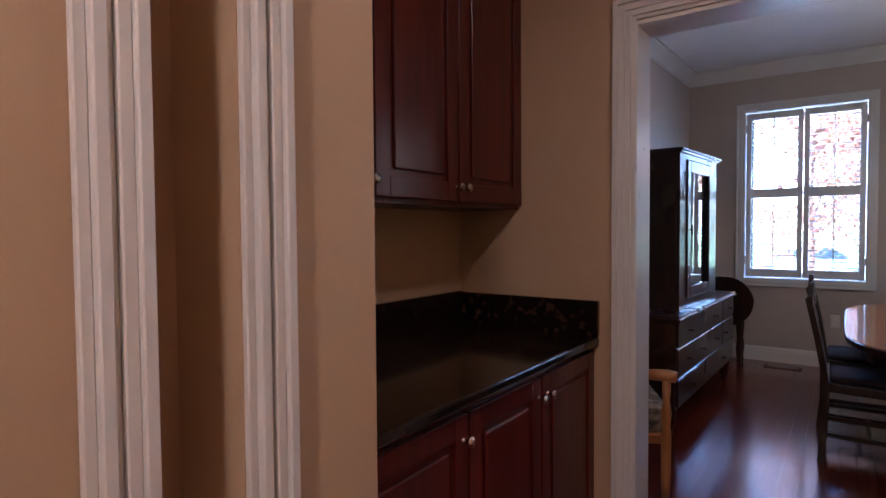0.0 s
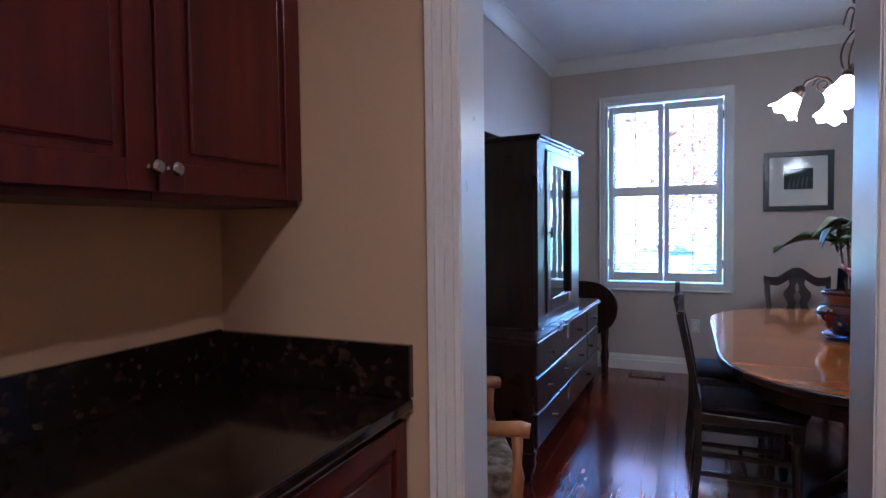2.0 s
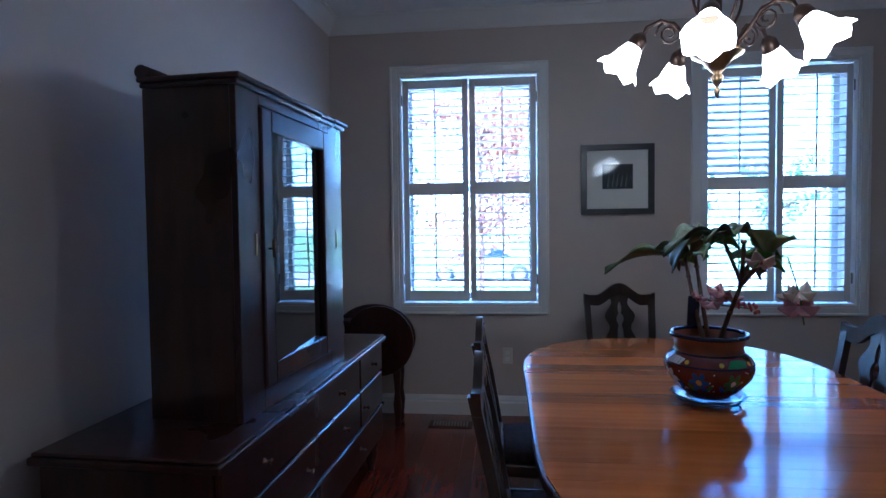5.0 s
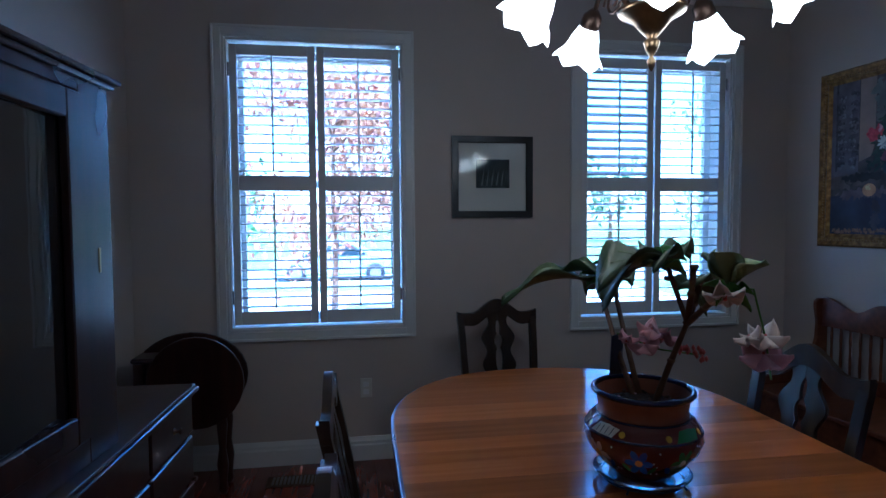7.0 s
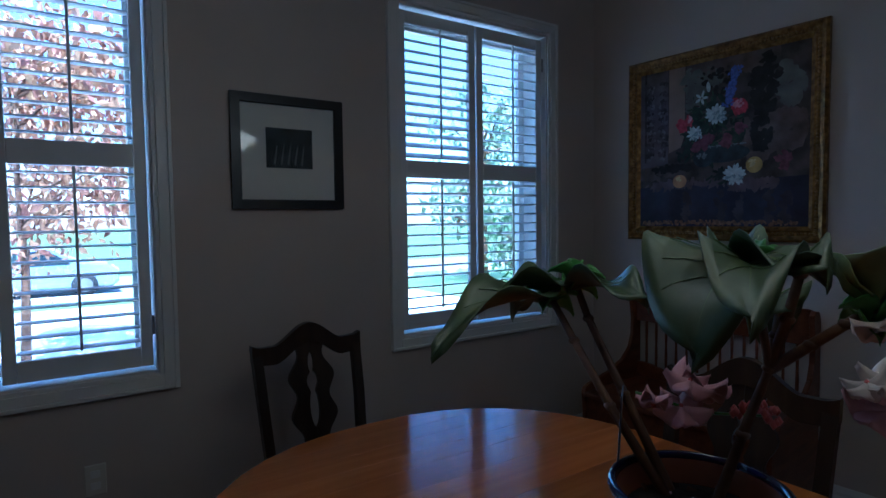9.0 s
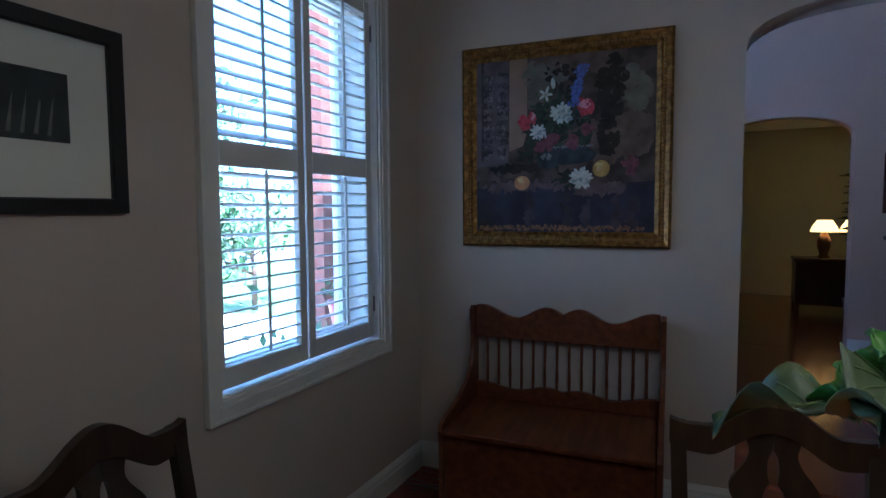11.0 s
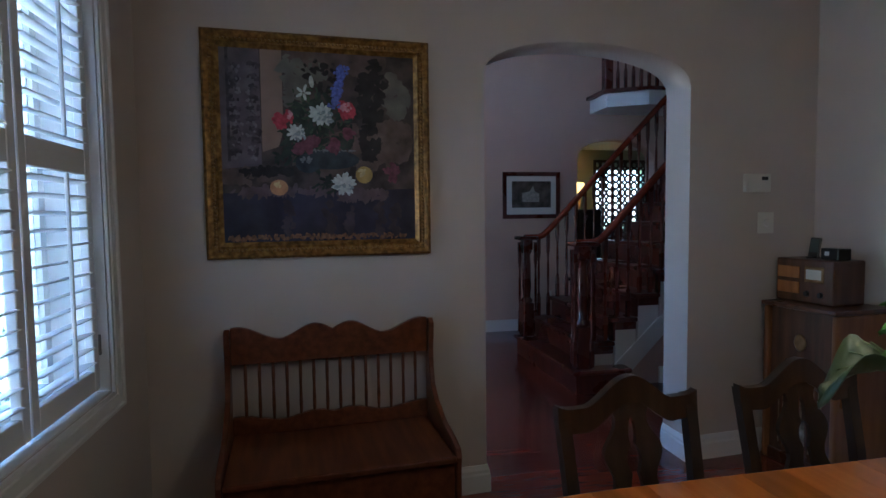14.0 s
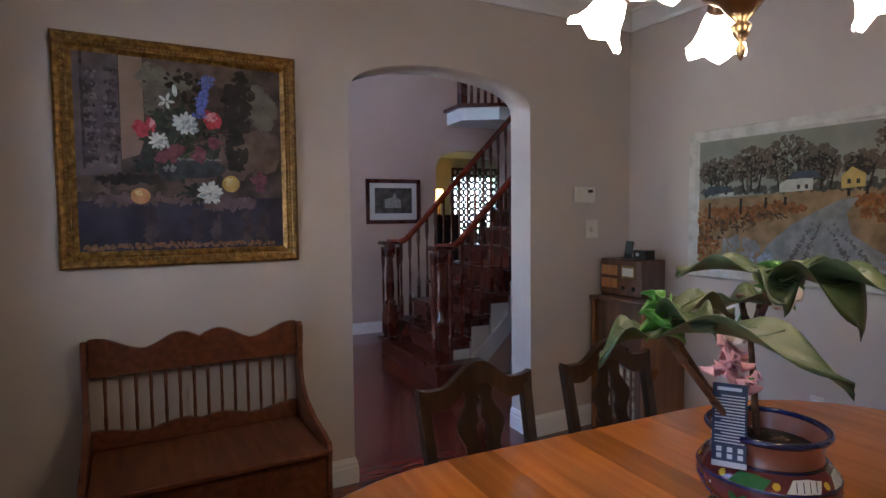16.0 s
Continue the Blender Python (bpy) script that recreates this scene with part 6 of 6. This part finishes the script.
part("frame", frame_bm(0.72, 0.62, [(0, 0), (0, 0.030), (0.012, 0.036), (0.05, 0.026), (0.06, 0.018), (0.068, 0.016), (0.068, 0)]), M_WWASH, wp)
mb = part("mat_board", box(B(), -0.30, 0.30, -0.006, -0.001, -0.25, 0.25), material("cream_mat", shades((0.55, 0.45, 0.28), 0.05), 0.8, 20), wp)
part("print", box(B(), -0.24, 0.16, -0.0075, -0.006, -0.16, 0.12), paint("blue_grey_scene", (0.10, 0.14, 0.17), 0.7, 12), mb)
part("plaque", box(B(), -0.02, 0.08, -0.034, -0.028, -0.296, -0.282, 0.002), M_BLACK, wp, "small dark title plate")
bm = B()
flat(bm, [(-0.30, -0.25), (0.30, -0.25), (0.30, 0.25), (-0.30, 0.25)], -0.014)
gl = part("glass", bm, M_PGLASS, wp)
gl.visible_shadow = False

# hall print
hp = thing("hall_print", pose(HX - 0.002, 4.63, 1.66, 0, 0, -90), "wide framed print with white mat in brown frame", "picture")
part("frame", frame_bm(0.735, 0.565, [(0, 0), (0, 0.02), (0.045, 0.02), (0.05, 0.012), (0.05, 0)]), M_STAIR, hp)
mb = part("mat_board", box(B(), -0.325, 0.325, -0.006, -0.001, -0.24, 0.24), M_MAT, hp)
part("print", box(B(), -0.25, 0.25, -0.0075, -0.006, -0.15, 0.17), paint("sepia_house_scene", (0.10, 0.085, 0.07), 0.6, 10), mb)
bm = B()
flat(bm, [(-0.12, -0.08), (0.10, -0.08), (0.10, 0.02), (0.04, 0.05), (0.02, 0.12), (-0.02, 0.05), (-0.12, 0.03)], -0.0082)
part("print_detail", bm, paint("pale_house", (0.33, 0.31, 0.27), 0.3, 40), mb)

# ---------- wall fittings ----------
th = thing("thermostat", pose(ewx(4.637) - 0.001, 4.637, 1.596, 0, 0, -90 + EROT), "ivory wall thermostat with small display", "thermostat")
part("body", box(B(), -0.088, 0.088, -0.028, 0, -0.053, 0.053, 0.006, 2), M_PLASTIC, th)
part("display", box(B(), 0.02, 0.065, -0.030, -0.027, 0.015, 0.036, 0.001), M_BLKPL, th)
sw = thing("dimmer_switch", pose(ewx(4.559) - 0.001, 4.559, 1.364, 0, 0, -90 + EROT), "ivory wall plate with round dimmer knob", "switch")
part("plate", box(B(), -0.058, 0.058, -0.006, 0, -0.062, 0.062, 0.003), M_PLASTIC, sw)
part("knob", lathe(B(), [(0.022, 0), (0.022, 0.012), (0.018, 0.016)], 18, pose(0, -0.006, 0, 90, 0, 0)), M_PLASTIC, sw)
ol = thing("outlet", pose(0.278, NY - 0.001, 0.43), "ivory wall outlet plate", "outlet", "outlets")
part("plate", box(B(), -0.035, 0.035, -0.006, 0, -0.058, 0.058, 0.003), M_PLASTIC, ol)
for z in (-0.022, 0.022):
    part("socket", box(B(), -0.016, 0.016, -0.008, -0.0055, z - 0.014, z + 0.014, 0.002), M_TRIM, ol)
copy_thing(ol, pose(1.98, swy(1.98) + 0.003, 0.42, 0, 0, 180 + EROT))
copy_thing(ol, pose(HX - 0.001, 4.4, 0.42, 0, 0, -90))

# ---------- radio console in the corner ----------
M_WALNUT = material("walnut_veneer", [(0.045, 0.016, 0.007), (0.085, 0.032, 0.013), (0.13, 0.055, 0.022)], 0.3, 3, (6, 6, 0.8), 0.05, 60, coat=0.4)
M_WALNL = material("lit_side_walnut", [(0.16, 0.06, 0.018), (0.22, 0.09, 0.028), (0.28, 0.12, 0.04)], 0.3, 3, (6, 6, 0.8), 0.05, 60, coat=0.4)
rc = thing("radio_console", pose(2.975, 4.205, 0, 0, 0, 180 + EROT) @ Matrix.Diagonal((0.78, 1, 0.963, 1)), "antique walnut radio console with sides coloured as if lit", "cabinet")
# local: front at -y
part("body", box(B(), -0.25, 0.25, -0.36, 0.0, 0.05, 0.93, 0.004), M_WALNUT, rc)
part("top", box(B(), -0.30, 0.30, -0.40, 0.005, 0.93, 0.955, 0.008, 2), M_WALNUT, rc)
# paler sides: the orange light on the west side is put into the colour
for s in (-1, 1):
    part("console_side", box(B(), s * 0.295 - 0.045 * (s > 0) , s * 0.295 + 0.045 * (s < 0), -0.385, 0.0, 0.0, 0.93, 0.015, 3), M_WALNL, rc, "rounded walnut side, orange light put into its colour")
part("plinth", box(B(), -0.25, 0.25, -0.375, 0.0, 0.0, 0.07, 0.006), M_WALNUT, rc)
part("grille", box(B(), -0.17, 0.17, -0.366, -0.355, 0.12, 0.52), M_FABRIC, rc, "woven speaker cloth")
for k in range(5):
    part("grille_bar", box(B(), -0.15 + k * 0.07, -0.13 + k * 0.07, -0.375, -0.364, 0.10, 0.54 + 0.04 * (2 - abs(k - 2)), 0.003), M_WALNUT, rc)
part("dial", lathe(B(), [(0.045, 0), (0.05, 0.006), (0.04, 0.01)], 20, pose(0, -0.36, 0.74, 90, 0, 0)), M_BRASSL, rc)
for x in (-0.09, 0.0, 0.09):
    part("knob", lathe(B(), [(0.016, 0), (0.014, 0.02)], 14, pose(x, -0.36, 0.62, 90, 0, 0)), M_BLKPL, rc)
rd = thing("table_radio", pose(3.03, 4.275, 0.921, 0, 0, 180 + EROT) @ Matrix.Diagonal((0.84, 0.92, 1.08, 1)), "small wooden table radio with striped grille and round-cornered dial", "radio")
part("body", box(B(), -0.215, 0.215, -0.24, 0.0, 0.0, 0.225, 0.012, 3), M_WALNUT, rd)
for z in (0.045, 0.125):
    part("grille", box(B(), -0.20, -0.03, -0.246, -0.238, z, z + 0.06, 0.002), M_OAK, rd, "pale striped speaker grille")
part("dial", box(B(), 0.01, 0.15, -0.247, -0.238, 0.11, 0.19, 0.004), M_BRASSL, rd, "brass dial window")
part("dial_face", box(B(), 0.025, 0.135, -0.249, -0.246, 0.125, 0.175, 0.001), M_PLASTIC, rd)
for x in (0.03, 0.13):
    part("knob", lathe(B(), [(0.015, 0), (0.013, 0.018)], 14, pose(x, -0.24, 0.05, 90, 0, 0)), M_BLKPL, rd)
ph = thing("digital_display", pose(3.06, 4.39, 1.166, -10, 0, 180), "small black upright display standing on the radio", "display")
part("body", box(B(), -0.035, 0.035, -0.006, 0.006, 0, 0.115, 0.003), M_BLKPL, ph)
part("screen", box(B(), -0.028, 0.028, -0.0075, -0.0055, 0.03, 0.108), material("grey_green_screen", shades((0.09, 0.12, 0.12), 0.1), 0.2, 10, bump=0), ph)
part("foot", box(B(), -0.02, 0.02, -0.03, 0.03, 0.0, 0.006, 0.002, 1, pose(0, 0, 0, 10, 0, 0)), M_BLKPL, ph)
cb = thing("clock_box", pose(2.92, 4.385, 1.165, 0, 0, 176), "small black box clock with white digits panel", "clock")
part("body", box(B(), -0.06, 0.06, -0.04, 0.04, 0, 0.062, 0.004), M_BLKPL, cb)
part("digits", box(B(), -0.03, 0.0, -0.0415, -0.0395, 0.022, 0.044), M_TAGW, cb)

# ---------- armchair by the doorway ----------
ac = thing("armchair", pose(-0.655, 4.555, 0, 0, 0, 27.7), "golden oak armchair with floral tapestry seat and back", "armchair")
for s in (-1, 1):
    y = s * 0.31
    part("arm", tube(B(), [(-0.24, y, 0.66), (-0.05, y, 0.635), (0.10, y, 0.605), (0.20, y, 0.60), (0.235, y * 1.03, 0.595)], [0.02, 0.023, 0.025, 0.03, 0.026], 10), M_OAK, ac)
    part("arm_post", lathe(B(), [(0.018, 0.0), (0.022, 0.10), (0.025, 0.30), (0.019, 0.36), (0.026, 0.42), (0.017, 0.47), (0.022, 0.58)], 12, pose(0.19, y, 0)), M_OAK, ac)
    part("back_post", tube(B(), [(-0.19, y * 0.95, 0), (-0.20, y * 0.95, 0.4), (-0.27, y * 0.9, 0.80), (-0.30, y * 0.86, 0.86)], [0.022, 0.024, 0.022, 0.018], 10), M_OAK, ac)
part("seat", box(B(), -0.20, 0.22, -0.28, 0.28, 0.30, 0.45, 0.04, 3), M_FABRIC, ac, "floral tapestry seat cushion")
part("back", box(B(), -0.045, 0.045, -0.25, 0.25, 0.0, 0.44, 0.035, 3, pose(-0.235, 0, 0.44, 0, -10, 0)), M_FABRIC, ac, "floral tapestry back")
part("seat_rail", box(B(), -0.20, 0.21, -0.29, 0.29, 0.26, 0.31, 0.008), M_OAK, ac)

# ---------- lamp room beyond the hall ----------
M_LAMPG = emitter("amber_lamp_glow", (1.0, 0.52, 0.10), 0.45)
cs = thing("console_table", pose(9.55, 4.55, 0) @ Matrix.Diagonal((1, 1, 1.1, 1)), "dark console table in the lamp-lit room", "table")
part("top", box(B(), -0.25, 0.25, -0.3, 0.9, 0.64, 0.68, 0.008), M_DARK, cs)
part("body", box(B(), -0.23, 0.23, -0.28, 0.88, 0.1, 0.64, 0.004), M_DARK, cs)
for x in (-0.2, 0.2):
    for y in (-0.25, 0.85):
        part("leg", box(B(), x - 0.025, x + 0.025, y - 0.025, y + 0.025, 0, 0.1, 0.003), M_DARK, cs)
lm = thing("table_lamp", pose(9.45, 5.10, 0.748), "lit table lamp with amber glass shade", "lamp")
part("base", lathe(B(), [(0.07, 0), (0.075, 0.02), (0.05, 0.05), (0.08, 0.16), (0.085, 0.24), (0.05, 0.32), (0.03, 0.36)], 18), M_BRASS, lm)
part("shade", lathe(B(), [(0.17, 0.36), (0.15, 0.42), (0.09, 0.52)], 20, cap=False), M_LAMPG, lm, "glowing amber shade")
copy_thing(lm, pose(9.5, 4.76, 0.748))

# carved lattice screen before the far window
lt = thing("lattice_screen", pose(10.93, 1.22, 0), "dark carved lattice screen standing before a bright window", "screen")
part("frame", frame_bm(1.25, 1.75, [(0, 0), (0, 0.03), (0.05, 0.03), (0.05, 0)]), M_DARK, lt, m=pose(0, 0, 1.62, 0, 0, -90))
for k in range(9):
    for j in range(12):
        zc, yc = 0.86 + 0.14 * j, -0.54 + 0.135 * k
        ring = [(0, yc + 0.062 * math.cos(q), zc + 0.066 * math.sin(q)) for q in [2 * math.pi * i / 10 for i in range(11)]]
        part("ring", tube(B(), ring, 0.025, 5), M_DARK, lt)
part("leg", box(B(), -0.03, 0.03, -0.62, -0.56, 0, 0.75, 0.004), M_DARK, lt)
part("leg", box(B(), -0.03, 0.03, 0.56, 0.62, 0, 0.75, 0.004), M_DARK, lt)
fl2 = thing("floor_lamp", pose(10.45, 2.36, 0) @ Matrix.Diagonal((1, 1, 1.06, 1)), "lit floor lamp with tall amber shade", "lamp")
part("base", lathe(B(), [(0.14, 0), (0.14, 0.02), (0.02, 0.04)], 18), M_BRASS, fl2)
part("pole", lathe(B(), [(0.012, 0.04), (0.012, 1.65)], 10), M_BRASS, fl2)
part("shade", lathe(B(), [(0.11, 1.66), (0.08, 1.90)], 20, cap=False), M_LAMPG, fl2, "glowing amber shade")
sb = thing("sideboard", pose(10.3, 2.32, 0), "dark tall cabinet in the far room", "cabinet")
part("body", box(B(), -0.2, 0.05, -0.22, 0.22, 0.05, 1.5, 0.006), M_DARK, sb)
part("plinth", box(B(), -0.18, 0.04, -0.2, 0.2, 0, 0.05), M_DARK, sb)
fp = thing("house_plant", pose(8.95, 4.80, 0), "tall dark-leaved house plant in the lamp-lit room", "plant")
part("pot", lathe(B(), [(0.11, 0), (0.15, 0.26), (0.16, 0.28), (0.13, 0.28), (0.12, 0.22)], 18), M_TERRA, fp)
random.seed(14)
part("stem", tube(B(), [(0, 0, 0.2), (0.03, 0.02, 0.9), (0.0, 0.04, 1.75)], [0.02, 0.016, 0.008], 8), M_STEM, fp)
for k in range(34):
    z = 0.95 + 0.026 * k
    part("leaf", leaf_mesh(0.16 + 0.08 * random.random(), 0.07, 1.4, n=6), M_LEAF, fp, m=pose(0.02, 0.03, z, 0, -25, 137.5 * k))


# ---------- outdoors ----------
M_LAWN = material("lawn", [(0.06, 0.10, 0.03), (0.10, 0.15, 0.045), (0.15, 0.20, 0.07)], 0.9, 12, bump=0.8, bscale=40, bdist=0.02)
M_CONC = material("pale_concrete", [(0.50, 0.49, 0.46), (0.57, 0.56, 0.53), (0.63, 0.62, 0.59)], 0.85, 3, bump=0.3, bscale=60)
M_ASPH = material("worn_asphalt", [(0.16, 0.16, 0.155), (0.20, 0.20, 0.195), (0.24, 0.24, 0.23)], 0.9, 20, bump=0.5, bscale=120)
GZ = -0.75
gb = B()
box(gb, -150, 150, 8.2, 260, GZ - 0.2, GZ)
box(gb, -150, 150, -150, 8.2, GZ - 0.2, GZ - 0.02)
struct("ground", gb, M_LAWN, "green front lawn reaching the horizon", "ground")
struct("driveway", box(B(), -8.0, 9.0, 11.2, 22.0, GZ, GZ + 0.03), M_CONC, "pale concrete driveway", "driveway")
struct("path", box(B(), 3.4, 9.0, 9.9, 11.2, GZ, GZ + 0.03), M_CONC, "pale concrete front path", "pavement")
struct("road", box(B(), -150, 150, 24.0, 31.0, GZ, GZ + 0.02), M_ASPH, "asphalt street", "road")
struct("kerb", box(B(), -150, 150, 23.7, 24.0, GZ, GZ + 0.14), M_CONC, "concrete kerb", "kerb")

# parked car
M_CAR = material("silver_car_paint", shades((0.30, 0.36, 0.45), 0.05), 0.25, 6, metal=0.4, coat=0.8, bump=0.0)
M_CGL = material("car_glass", shades((0.02, 0.03, 0.04), 0.1), 0.05, 6, coat=0.5, bump=0.0)
M_TYRE = material("tyre_rubber", shades((0.015, 0.015, 0.016), 0.1), 0.8, 20)
car = thing("car", pose(-0.6, 25.6, GZ + 0.02), "silver blue sedan parked on the driveway", "car")
side = [(-2.2, 0.35), (-2.25, 0.62), (-2.1, 0.78), (-1.3, 0.86), (-0.75, 1.30), (-0.3, 1.42), (0.6, 1.40), (1.25, 1.02), (2.0, 0.92), (2.25, 0.75), (2.28, 0.4), (2.1, 0.25), (-2.05, 0.25)]
part("body", prism(B(), side, "y", -0.85, 0.85, 0.06), M_CAR, car)
for y in (-0.858, 0.838):
    part("window", prism(B(), [(-1.1, 0.92), (-0.68, 1.25), (-0.15, 1.34), (-0.15, 0.92)], "y", y, y + 0.02), M_CGL, car)
    part("window", prism(B(), [(-0.08, 0.92), (-0.08, 1.34), (0.55, 1.33), (1.05, 1.02), (1.05, 0.94)], "y", y, y + 0.02), M_CGL, car)
for x in (-1.35, 1.4):
    for y in (-0.8, 0.8):
        wh = part("wheel", lathe(B(), [(0.2, -0.1), (0.33, -0.1), (0.34, 0), (0.33, 0.1), (0.2, 0.1)], 24, pose(x, y, 0.33, 90, 0, 0)), M_TYRE, car)
        part("rim", lathe(B(), [(0.2, -0.102), (0.21, 0), (0.2, 0.102)], 16, pose(x, y, 0.33, 90, 0, 0)), M_METAL, wh)
for y in (-0.6, 0.6):
    part("headlight", box(B(), -2.25, -2.1, y - 0.2, y + 0.2, 0.55, 0.68, 0.03), M_TRIM, car)
    part("tail_light", box(B(), 2.16, 2.27, y - 0.2, y + 0.2, 0.62, 0.78, 0.03), M_CORAL, car)


def tree(x, y, h, crown, mats, seed, leaf=0.09, n=1500, label="", trunk=0.10):
    rng = random.Random(seed)
    t = thing("tree", pose(x, y, GZ), label, "tree", "front garden trees")
    bm = B()
    tube(bm, [(0, 0, 0), (0.05, 0.02, h * 0.25), (0.0, 0.08, h * 0.5), (0.1, 0.0, h * 0.85)], [trunk, trunk * 0.8, trunk * 0.55, trunk * 0.2], 8)
    ends = []
    for k in range(16):
        z = h * (0.25 + 0.6 * rng.random())
        a = rng.random() * 6.28
        L = crown * (0.55 + 0.5 * rng.random())
        e = (L * math.cos(a), L * math.sin(a), z + L * (0.25 + 0.5 * rng.random()))
        tube(bm, [(0.03, 0.02, z), (e[0] * 0.5, e[1] * 0.5, z + (e[2] - z) * 0.6), e], [trunk * 0.35, trunk * 0.2, trunk * 0.08], 5)
        ends.append(((0, 0, z), e))
    part("trunk", bm, M_STEM, t)
    for i, m in enumerate(mats):
        vs, fs = [], []
        for k in range(n // len(mats)):
            (x0, y0, z0), e = rng.choice(ends)
            f = 0.35 + 0.75 * rng.random()
            p = Vector((e[0] * f, e[1] * f, z0 + (e[2] - z0) * f)) + Vector([rng.gauss(0, crown * 0.14) for _ in range(3)])
            q = Euler([rng.random() * 6.28 for _ in range(3)]).to_matrix()
            s = leaf * (0.7 + 0.7 * rng.random())
            b = len(vs)
            for u, v in ((-s, 0), (0, -s * 0.5), (s, 0), (0, s * 0.5)):
                vs.append(p + q @ Vector((u, v, 0.1 * abs(u))))
            fs.append((b, b + 1, b + 2, b + 3))
        me = bpy.data.meshes.new("crown")
        me.from_pydata(vs, [], fs)
        me.materials.append(m)
        cr = new("crown", me)
        cr.parent = t
        tagged(cr, kind="stuff")
    return t


M_RED = material("copper_leaves", [(0.16, 0.06, 0.045), (0.26, 0.10, 0.06), (0.36, 0.17, 0.09)], 0.6, 3)
M_ORG = material("orange_leaves", [(0.30, 0.15, 0.08), (0.42, 0.22, 0.11), (0.50, 0.30, 0.16)], 0.6, 3)
# leaf green paled to low contrast: the haze is put into the colour
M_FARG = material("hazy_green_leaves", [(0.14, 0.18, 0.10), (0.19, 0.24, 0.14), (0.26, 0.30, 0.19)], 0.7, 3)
M_GRN = material("green_leaves", [(0.03, 0.07, 0.015), (0.05, 0.11, 0.025), (0.08, 0.15, 0.04)], 0.6, 3)
tree(-0.25, 15.5, 5.6, 2.3, [M_ORG, M_ORG, M_RED], 5, 0.085, 4600, "copper-leaved ornamental tree beside the driveway", 0.07)
tree(-2.6, 16.2, 4.6, 1.7, [M_GRN, M_RED], 8, 0.09, 900, "green and copper leaved tree on the lawn", 0.07)
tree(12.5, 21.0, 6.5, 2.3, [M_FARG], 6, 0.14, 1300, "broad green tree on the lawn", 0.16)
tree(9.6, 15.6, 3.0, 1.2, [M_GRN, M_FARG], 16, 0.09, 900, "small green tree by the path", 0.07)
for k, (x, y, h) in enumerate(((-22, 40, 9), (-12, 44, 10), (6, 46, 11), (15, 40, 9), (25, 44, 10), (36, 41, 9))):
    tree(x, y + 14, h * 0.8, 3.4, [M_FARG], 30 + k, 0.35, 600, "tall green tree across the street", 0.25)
M_BRICK = material("red_brick", [(0.16, 0.05, 0.035), (0.22, 0.075, 0.05), (0.28, 0.10, 0.07)], 0.85, 14, bump=0.4, bscale=30)
M_SLAB = material("grey_slab", shades((0.09, 0.09, 0.095), 0.2), 0.9, 10, bump=0.5, bscale=20)
# porch beside the east window: white post, red planter
pp = thing("porch_post", pose(6.0, 9.75, GZ), "white square porch post", "post")
part("shaft", box(B(), -0.12, 0.12, -0.12, 0.12, 0.25, 3.4, 0.01), M_TRIM, pp)
part("base", box(B(), -0.17, 0.17, -0.17, 0.17, 0, 0.25, 0.01), M_TRIM, pp)
M_REDP = material("red_pot", shades((0.30, 0.02, 0.035), 0.1), 0.4, 10)
pn = thing("planter", pose(4.75, 9.6, GZ), "red planter with green leaves on the porch edge", "planter")
part("stand", box(B(), -0.12, 0.12, -0.12, 0.12, 0, 1.05, 0.01), M_TRIM, pn)
part("bowl", lathe(B(), [(0.08, 1.05), (0.16, 1.08), (0.20, 1.28), (0.21, 1.32), (0.18, 1.32), (0.15, 1.26)], 20), M_REDP, pn)
rng = random.Random(77)
vs, fs = [], []
for k in range(140):
    p = Vector((rng.gauss(0, 0.12), rng.gauss(0, 0.12), 1.36 + abs(rng.gauss(0, 0.08))))
    q = Euler([rng.random() * 6.28 for _ in range(3)]).to_matrix()
    b = len(vs)
    vs += [p + q @ Vector(c) for c in ((-0.04, 0, 0), (0, -0.02, 0), (0.04, 0, 0), (0, 0.02, 0))]
    fs.append((b, b + 1, b + 2, b + 3))
me = bpy.data.meshes.new("foliage")
me.from_pydata(vs, [], fs)
me.materials.append(M_GRN)
fo = new("foliage", me)
fo.parent = pn
tagged(fo, kind="stuff")
hd = thing("shrub", pose(4.05, 9.5, GZ) @ Matrix.Scale(1.5, 4), "low green shrub below the east window", "shrub")
vs, fs = [], []
for k in range(900):
    p = Vector((rng.gauss(0, 0.32), rng.gauss(0, 0.18), 0.35 + rng.gauss(0, 0.22)))
    q = Euler([rng.random() * 6.28 for _ in range(3)]).to_matrix()
    b = len(vs)
    vs += [p + q @ Vector(c) for c in ((-0.045, 0, 0), (0, -0.022, 0), (0.045, 0, 0), (0, 0.022, 0))]
    fs.append((b, b + 1, b + 2, b + 3))
me = bpy.data.meshes.new("foliage")
me.from_pydata(vs, [], fs)
me.materials.append(M_GRN)
fo = new("foliage", me)
fo.parent = hd
tagged(fo, kind="stuff")
# brick return of the house beside the porch
struct("pier", box(B(), 5.15, 5.37, 10.2, 10.42, GZ, 3.6), M_BRICK, "red brick porch pier", "pier")
# unseen slab, added above the house to block the sun from the rooms
struct("sun_block_slab", box(B(), -2.2, 11.4, -2.3, 8.5, 5.5, 5.7), M_SLAB, "unseen grey slab over the house, added to keep the sun out", "roof")
